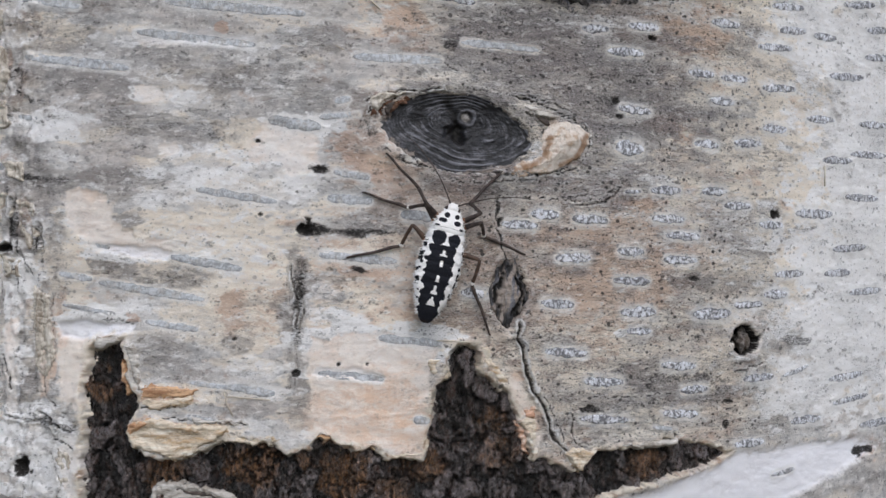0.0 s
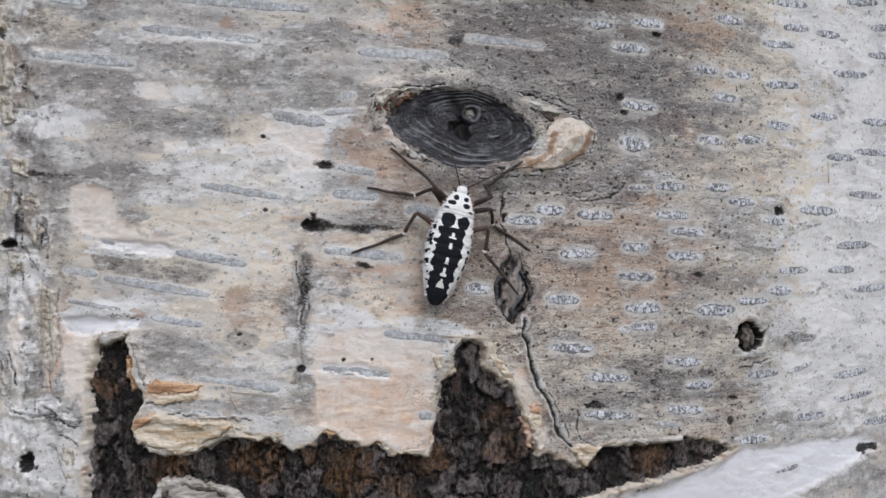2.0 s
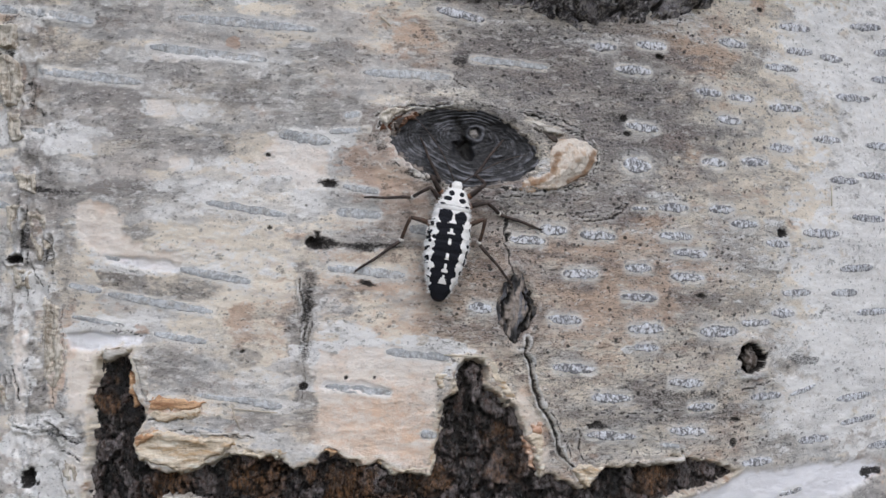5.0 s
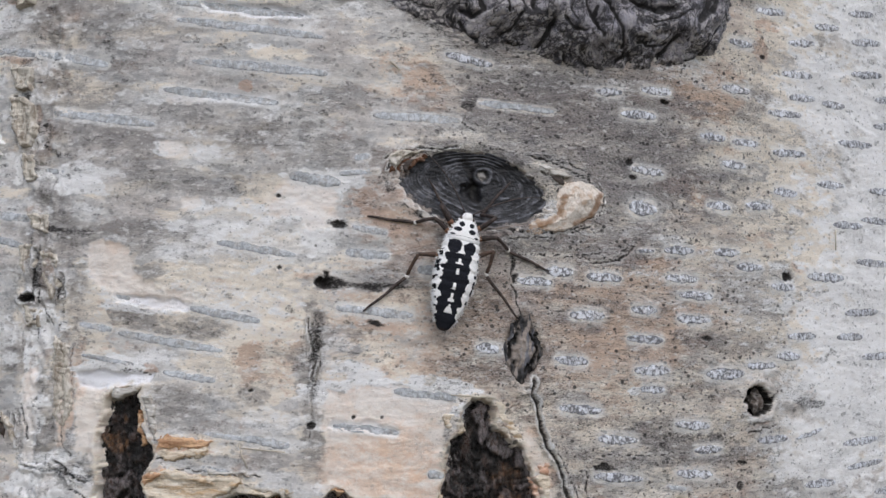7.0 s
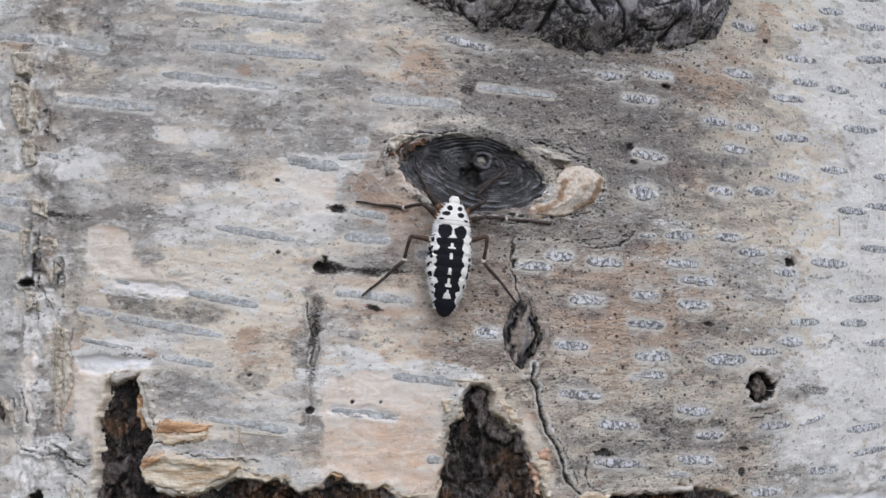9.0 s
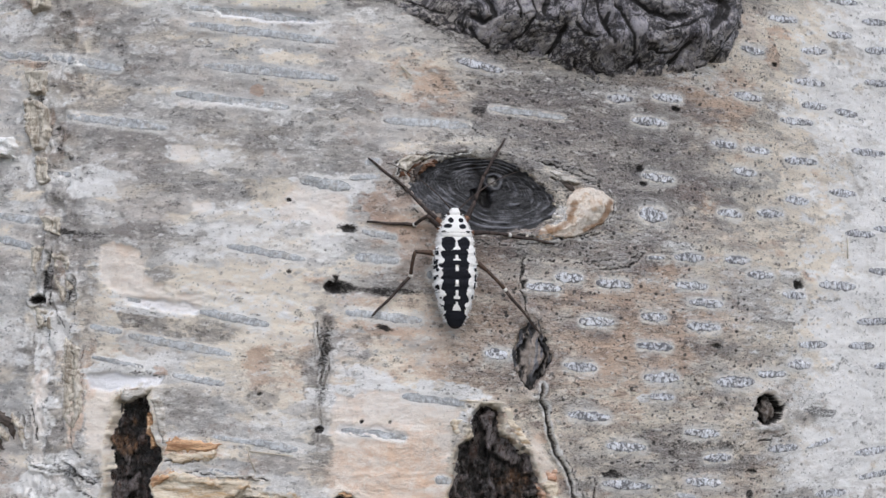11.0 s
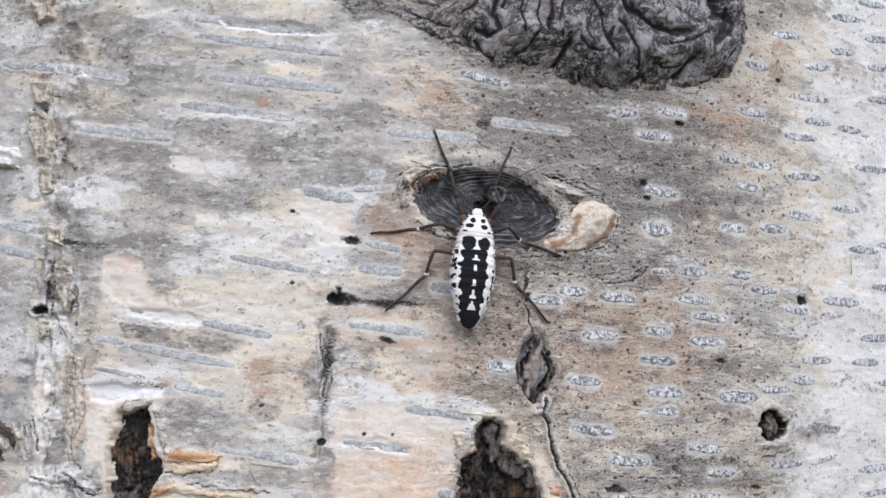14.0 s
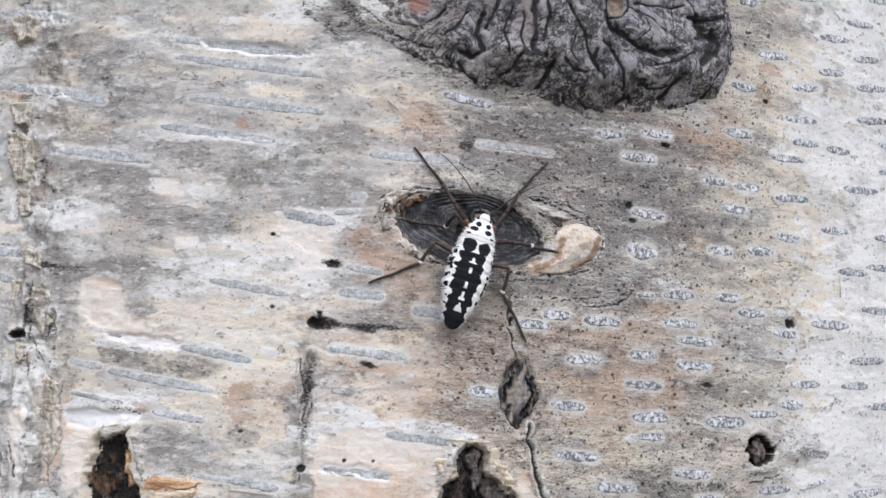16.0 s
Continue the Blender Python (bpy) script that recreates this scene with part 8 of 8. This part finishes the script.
for sx in (-1, 1):
    bm = bmesh.new()
    bmesh.ops.create_icosphere(bm, subdivisions=3, radius=0.34 * MM)
    part("compound_eye", bm, CHITIN, moth, "dark rounded eye", pose(sx * 0.58 * MM, 6.25 * MM, 0.02 * MM))
    curve = [(sx * 0.022 * k * k, 1.18 * k - 0.014 * k * k, 0.18 * k - 0.046 * k * k) for k in range(10)]
    ANTENNAE[sx] = part("antenna", tube("antenna", curve, [0.085 - 0.005 * k for k in range(10)], 8), CHITIN, moth, "thin dark antenna")

BODY = [  # seconds, u, v of the body's middle, heading to the trunk's up
    (0.00, 22.93, 2.79, -14.2),
    (0.50, 23.06, 2.86, -15.2),
    (1.00, 23.17, 2.94, -13.8),
    (1.50, 23.63, 3.44, -14.0),
    (2.00, 23.40, 4.25, -14.2),
    (2.50, 23.73, 4.23, -12.2),
    (3.00, 23.19, 4.93, -7.3),
    (5.50, 22.87, 7.34, -9.8),
    (6.00, 22.42, 6.78, -9.9),
    (6.50, 22.18, 7.49, -9.3),
    (7.00, 22.93, 8.05, -12.1),
    (7.50, 23.22, 7.36, -9.7),
    (8.00, 22.77, 8.12, -9.7),
    (8.50, 22.63, 8.31, -7.6),
    (9.00, 22.34, 8.01, -4.6),
    (11.50, 21.67, 9.27, 3.1),
    (12.00, 22.22, 9.00, -1.2),
    (12.50, 22.63, 9.34, 0.2),
    (13.00, 22.65, 9.78, -1.0),
    (13.50, 22.94, 9.69, -0.6),
    (14.00, 23.42, 10.51, -3.3),
    (14.50, 23.61, 11.24, -6.6),
    (15.00, 23.26, 11.90, -9.2),
    (15.50, 23.72, 12.44, -13.1),
    (16.00, 24.86, 12.98, -16.0),
]
FEET = {  # seconds, u, v of each foothold
    "front_left": [(0.00, 17.09, 15.44), (0.50, 17.09, 15.44), (1.00, 17.09, 15.44), (1.50, 17.09, 15.44), (2.00, 17.09, 15.44), (2.50, 20.52, 14.97), (3.00, 20.52, 14.97), (5.50, 20.08, 19.08), (6.00, 20.08, 19.08), (6.50, 20.08, 19.08), (7.00, 20.08, 19.08), (7.50, 20.08, 19.08), (8.00, 20.08, 19.08), (8.50, 18.55, 18.44), (9.00, 18.55, 18.44), (11.50, 11.64, 21.94), (12.00, 11.64, 21.94), (12.50, 11.64, 21.94), (13.00, 11.64, 21.94), (13.50, 15.15, 25.35), (14.00, 18.51, 27.69), (14.50, 18.51, 27.69), (15.00, 18.51, 27.69), (15.50, 18.51, 27.69), (16.00, 18.51, 27.69),],
    "middle_left": [(0.00, 14.42, 10.93), (0.50, 14.42, 10.93), (1.00, 14.42, 10.93), (1.50, 14.42, 10.93), (2.00, 14.42, 10.93), (2.50, 14.91, 9.57), (3.00, 14.91, 9.57), (5.50, 12.59, 13.33), (6.00, 12.59, 13.33), (6.50, 12.59, 13.33), (7.00, 12.92, 14.51), (7.50, 12.92, 14.51), (8.00, 12.92, 14.51), (8.50, 11.68, 14.38), (9.00, 11.68, 14.38), (11.50, 11.68, 14.38), (12.00, 11.68, 14.38), (12.50, 11.68, 14.38), (13.00, 11.68, 14.38), (13.50, 11.68, 14.38), (14.00, 11.68, 14.38), (14.50, 11.68, 14.38), (15.00, 16.93, 19.05), (15.50, 16.93, 19.05), (16.00, 16.93, 19.05),],
    "hind_left": [(0.00, 12.64, 3.38), (0.50, 12.64, 3.38), (1.00, 12.64, 3.38), (1.50, 12.64, 3.38), (2.00, 12.64, 3.38), (2.50, 12.64, 3.38), (3.00, 12.64, 3.38), (5.50, 12.64, 3.38), (6.00, 12.64, 3.38), (6.50, 12.64, 3.38), (7.00, 12.64, 3.38), (7.50, 12.64, 3.38), (8.00, 12.64, 3.38), (8.50, 12.64, 3.38), (9.00, 12.64, 3.38), (11.50, 12.64, 3.38), (12.00, 12.64, 3.38), (12.50, 12.64, 3.38), (13.00, 12.64, 3.38), (13.50, 13.69, 5.31), (14.00, 13.69, 5.31), (14.50, 13.69, 5.31), (15.00, 12.52, 7.20), (15.50, 13.76, 11.40), (16.00, 13.76, 11.40),],
    "front_right": [(0.00, 30.76, 13.62), (0.50, 30.76, 13.62), (1.00, 32.70, 14.40), (1.50, 32.70, 14.40), (2.00, 32.70, 14.40), (2.50, 32.70, 14.40), (3.00, 31.60, 14.90), (5.50, 30.01, 19.27), (6.00, 30.01, 19.27), (6.50, 30.01, 19.27), (7.00, 30.01, 19.27), (7.50, 30.01, 19.27), (8.00, 30.01, 19.27), (8.50, 30.01, 19.27), (9.00, 30.01, 19.27), (11.50, 28.28, 25.73), (12.00, 28.28, 25.73), (12.50, 28.28, 25.73), (13.00, 28.28, 25.73), (13.50, 28.28, 25.73), (14.00, 28.28, 25.73), (14.50, 28.28, 25.73), (15.00, 28.28, 25.73), (15.50, 35.13, 27.42), (16.00, 35.13, 27.42),],
    "middle_right": [(0.00, 33.73, 3.87), (0.50, 33.73, 3.87), (1.00, 33.73, 3.87), (1.50, 33.73, 3.87), (2.00, 33.73, 3.87), (2.50, 33.73, 3.87), (3.00, 34.82, 8.69), (5.50, 34.82, 8.69), (6.00, 34.82, 8.69), (6.50, 34.82, 8.69), (7.00, 34.82, 8.69), (7.50, 34.82, 8.69), (8.00, 34.82, 8.69), (8.50, 35.05, 12.56), (9.00, 35.05, 12.56), (11.50, 35.05, 12.56), (12.00, 35.05, 12.56), (12.50, 35.05, 12.56), (13.00, 34.65, 12.78), (13.50, 34.65, 12.78), (14.00, 34.65, 12.78), (14.50, 34.65, 12.78), (15.00, 34.65, 12.78), (15.50, 34.65, 12.78), (16.00, 38.52, 15.59),],
    "hind_right": [(0.00, 29.29, -5.55), (0.50, 29.29, -5.55), (1.00, 29.29, -5.55), (1.50, 31.92, -1.28), (2.00, 31.92, -1.28), (2.50, 31.92, -1.28), (3.00, 31.92, -1.28), (5.50, 30.96, 1.99), (6.00, 30.69, 2.85), (6.50, 30.69, 2.85), (7.00, 30.69, 2.85), (7.50, 30.69, 2.85), (8.00, 30.69, 2.85), (8.50, 30.69, 2.85), (9.00, 30.69, 2.85), (11.50, 32.27, 1.95), (12.00, 32.27, 1.95), (12.50, 32.27, 1.95), (13.00, 32.27, 1.95), (13.50, 32.27, 1.95), (14.00, 33.26, 4.70), (14.50, 32.48, 5.34), (15.00, 32.48, 5.34), (15.50, 32.48, 5.34), (16.00, 32.48, 5.34),],
}
HIPS = {"front_left": (-1.1, 5.0), "middle_left": (-1.1, 4.1), "hind_left": (-1.3, 1.6), "front_right": (1.1, 5.0), "middle_right": (1.1, 4.1), "hind_right": (1.3, 1.6)}
# thigh, shin and foot lengths, the foot's turn towards the head, and which way the knee points
REACH = {"f": (3.4, 3.4, 5.6, 4, (0.5, 0.1, 0.9)), "m": (3.1, 3.0, 5.6, 6, (0.25, 0.55, 0.8)), "h": (3.3, 3.1, 6.4, 5, (0.35, 0.95, 0.55))}
BACK_LIFT = 2.35
LEG_PARTS = {}
for leg in FEET:
    thigh, shank, sole = REACH[leg[0]][:3]
    skin = THIGH if leg[0] == "h" else CHITIN
    femur = part("femur", tube("femur", [(0, thigh * k / 6, 0.10 * math.sin(k * 0.5)) for k in range(7)], [0.26, 0.32, 0.33, 0.31, 0.28, 0.24, 0.21]), skin, moth, "brown thigh")
    part("coxa", tube("coxa", [(0, -0.3, -0.1), (0, 0.3, 0.0), (0, 0.9, 0.06), (0, 1.3, 0.10)], [0.30, 0.36, 0.36, 0.33]), COXA, femur, "orange-brown leg base")
    shin = part("tibia", tube("tibia", [(0, shank * k / 5, 0.08 * math.sin(k * 0.6)) for k in range(6)], [0.21, 0.22, 0.20, 0.20, 0.22, 0.21]), skin, moth, "brown shin")
    if leg[0] != "f":
        part("tibial_band", tube("tibial_band", [(0, shank - 0.30, 0.01), (0, shank - 0.10, 0.0), (0, shank + 0.12, -0.01)], [0.22, 0.32, 0.23]), BAND, shin, "white ring of scales")
    foot = part("tarsus", tube("tarsus", [(0.05 * math.sin(0.9 * k), sole * k / 10, 0.08 * math.sin(k * 0.31)) for k in range(11)], [0.20, 0.19, 0.21, 0.175, 0.19, 0.16, 0.17, 0.145, 0.155, 0.13, 0.10], 8), CHITIN, moth, "thin dark foot")
    LEG_PARTS[leg] = (femur, shin, foot)


def between(rows, t, wait=0.0, stride=False):
    """Values at t; in long pauses a foot stays and then takes one quick step."""
    for a, b in zip(rows, rows[1:]):
        if a[0] <= t <= b[0]:
            s = (t - a[0]) / (b[0] - a[0])
            if stride and b[0] - a[0] > 1:
                s = min(1, max(0, (t - a[0] - 0.6 - wait) / 0.5))
            moved = math.hypot(b[1] - a[1], b[2] - a[2]) if stride else 0
            return [x + (y - x) * s for x, y in zip(a[1:], b[1:])], (4 * s * (1 - s) * min(0.8, moved * 0.3))
    return list(rows[-1][1:]), 0.0


def limb_pose(start, end, up):
    y = (end - start).normalized()
    x = y.cross(up).normalized()
    z = x.cross(y)
    m = Matrix((x, y, z)).transposed().to_4x4()
    return Matrix.Translation(start * MM) @ m


def motions():
    times = [0.25 * k for k in range(65)]
    body = {}
    for t in times:
        (u, v, turn), _ = between(BODY, t)
        body[t] = skin_pose(u, v, BACK_LIFT, turn)
    walk(moth, [(t, body[t]) for t in times])
    for n, (leg, rows) in enumerate(FEET.items()):
        side = -1 if leg.endswith("left") else 1
        hip = Vector((*HIPS[leg], -0.9))
        thigh, shank, sole, turn, knee_way = REACH[leg[0]]
        thigh_rows, shin_rows, foot_rows = [], [], []
        for t in times:
            (u, v), lift = between(rows, t, 0.22 * ((n * 5) % 6), True)
            foot = (body[t].inverted() @ Vector(on_trunk(u, v, (0.75 if math.hypot((u - SCAR_U) / 2.7, (v - SCAR_V) / 4.6) < 1 else max(-0.4, height(u, v))) + 0.2 + lift).tolist())) / MM
            back = Vector((hip.x - foot.x, hip.y - foot.y, 0)).normalized()
            back = Matrix.Rotation(radians(-side * turn), 3, "Z") @ back
            ankle = foot + (back + Vector((0, 0, 0.09))).normalized() * sole
            reach = ankle - hip
            d = min(max(reach.length, 1.2), thigh + shank - 0.04)
            way = reach.normalized()
            pole = Vector((side * knee_way[0], knee_way[1], knee_way[2]))
            pole = (pole - way * pole.dot(way)).normalized()
            along = (thigh ** 2 - shank ** 2 + d * d) / (2 * d)
            knee = hip + way * along + pole * math.sqrt(max(0.0, thigh ** 2 - along ** 2))
            ankle = hip + way * d
            thigh_rows.append((t, limb_pose(hip, knee, pole)))
            shin_rows.append((t, limb_pose(knee, ankle, pole)))
            foot_rows.append((t, limb_pose(ankle, foot, Vector((0, 0, 1)))))
        for piece, keyed in zip(LEG_PARTS[leg], (thigh_rows, shin_rows, foot_rows)):
            walk(piece, keyed)
    for sx, feeler in ANTENNAE.items():
        swing = {-1: ((0, 33), (2.0, 24), (3.0, 22), (5.5, 30), (9.0, 34), (11.5, 42), (13.0, 46), (14.5, 40), (16.0, 38)),
                 1: ((0, -58), (2.0, -46), (3.0, -40), (5.5, -46), (9.0, -50), (11.5, -44), (13.0, -40), (14.5, -34), (16.0, -30))}[sx]
        walk(feeler, [(t, pose(sx * 0.32 * MM, 6.7 * MM, 0.2 * MM, -4, 0, a)) for t, a in swing])


motions()
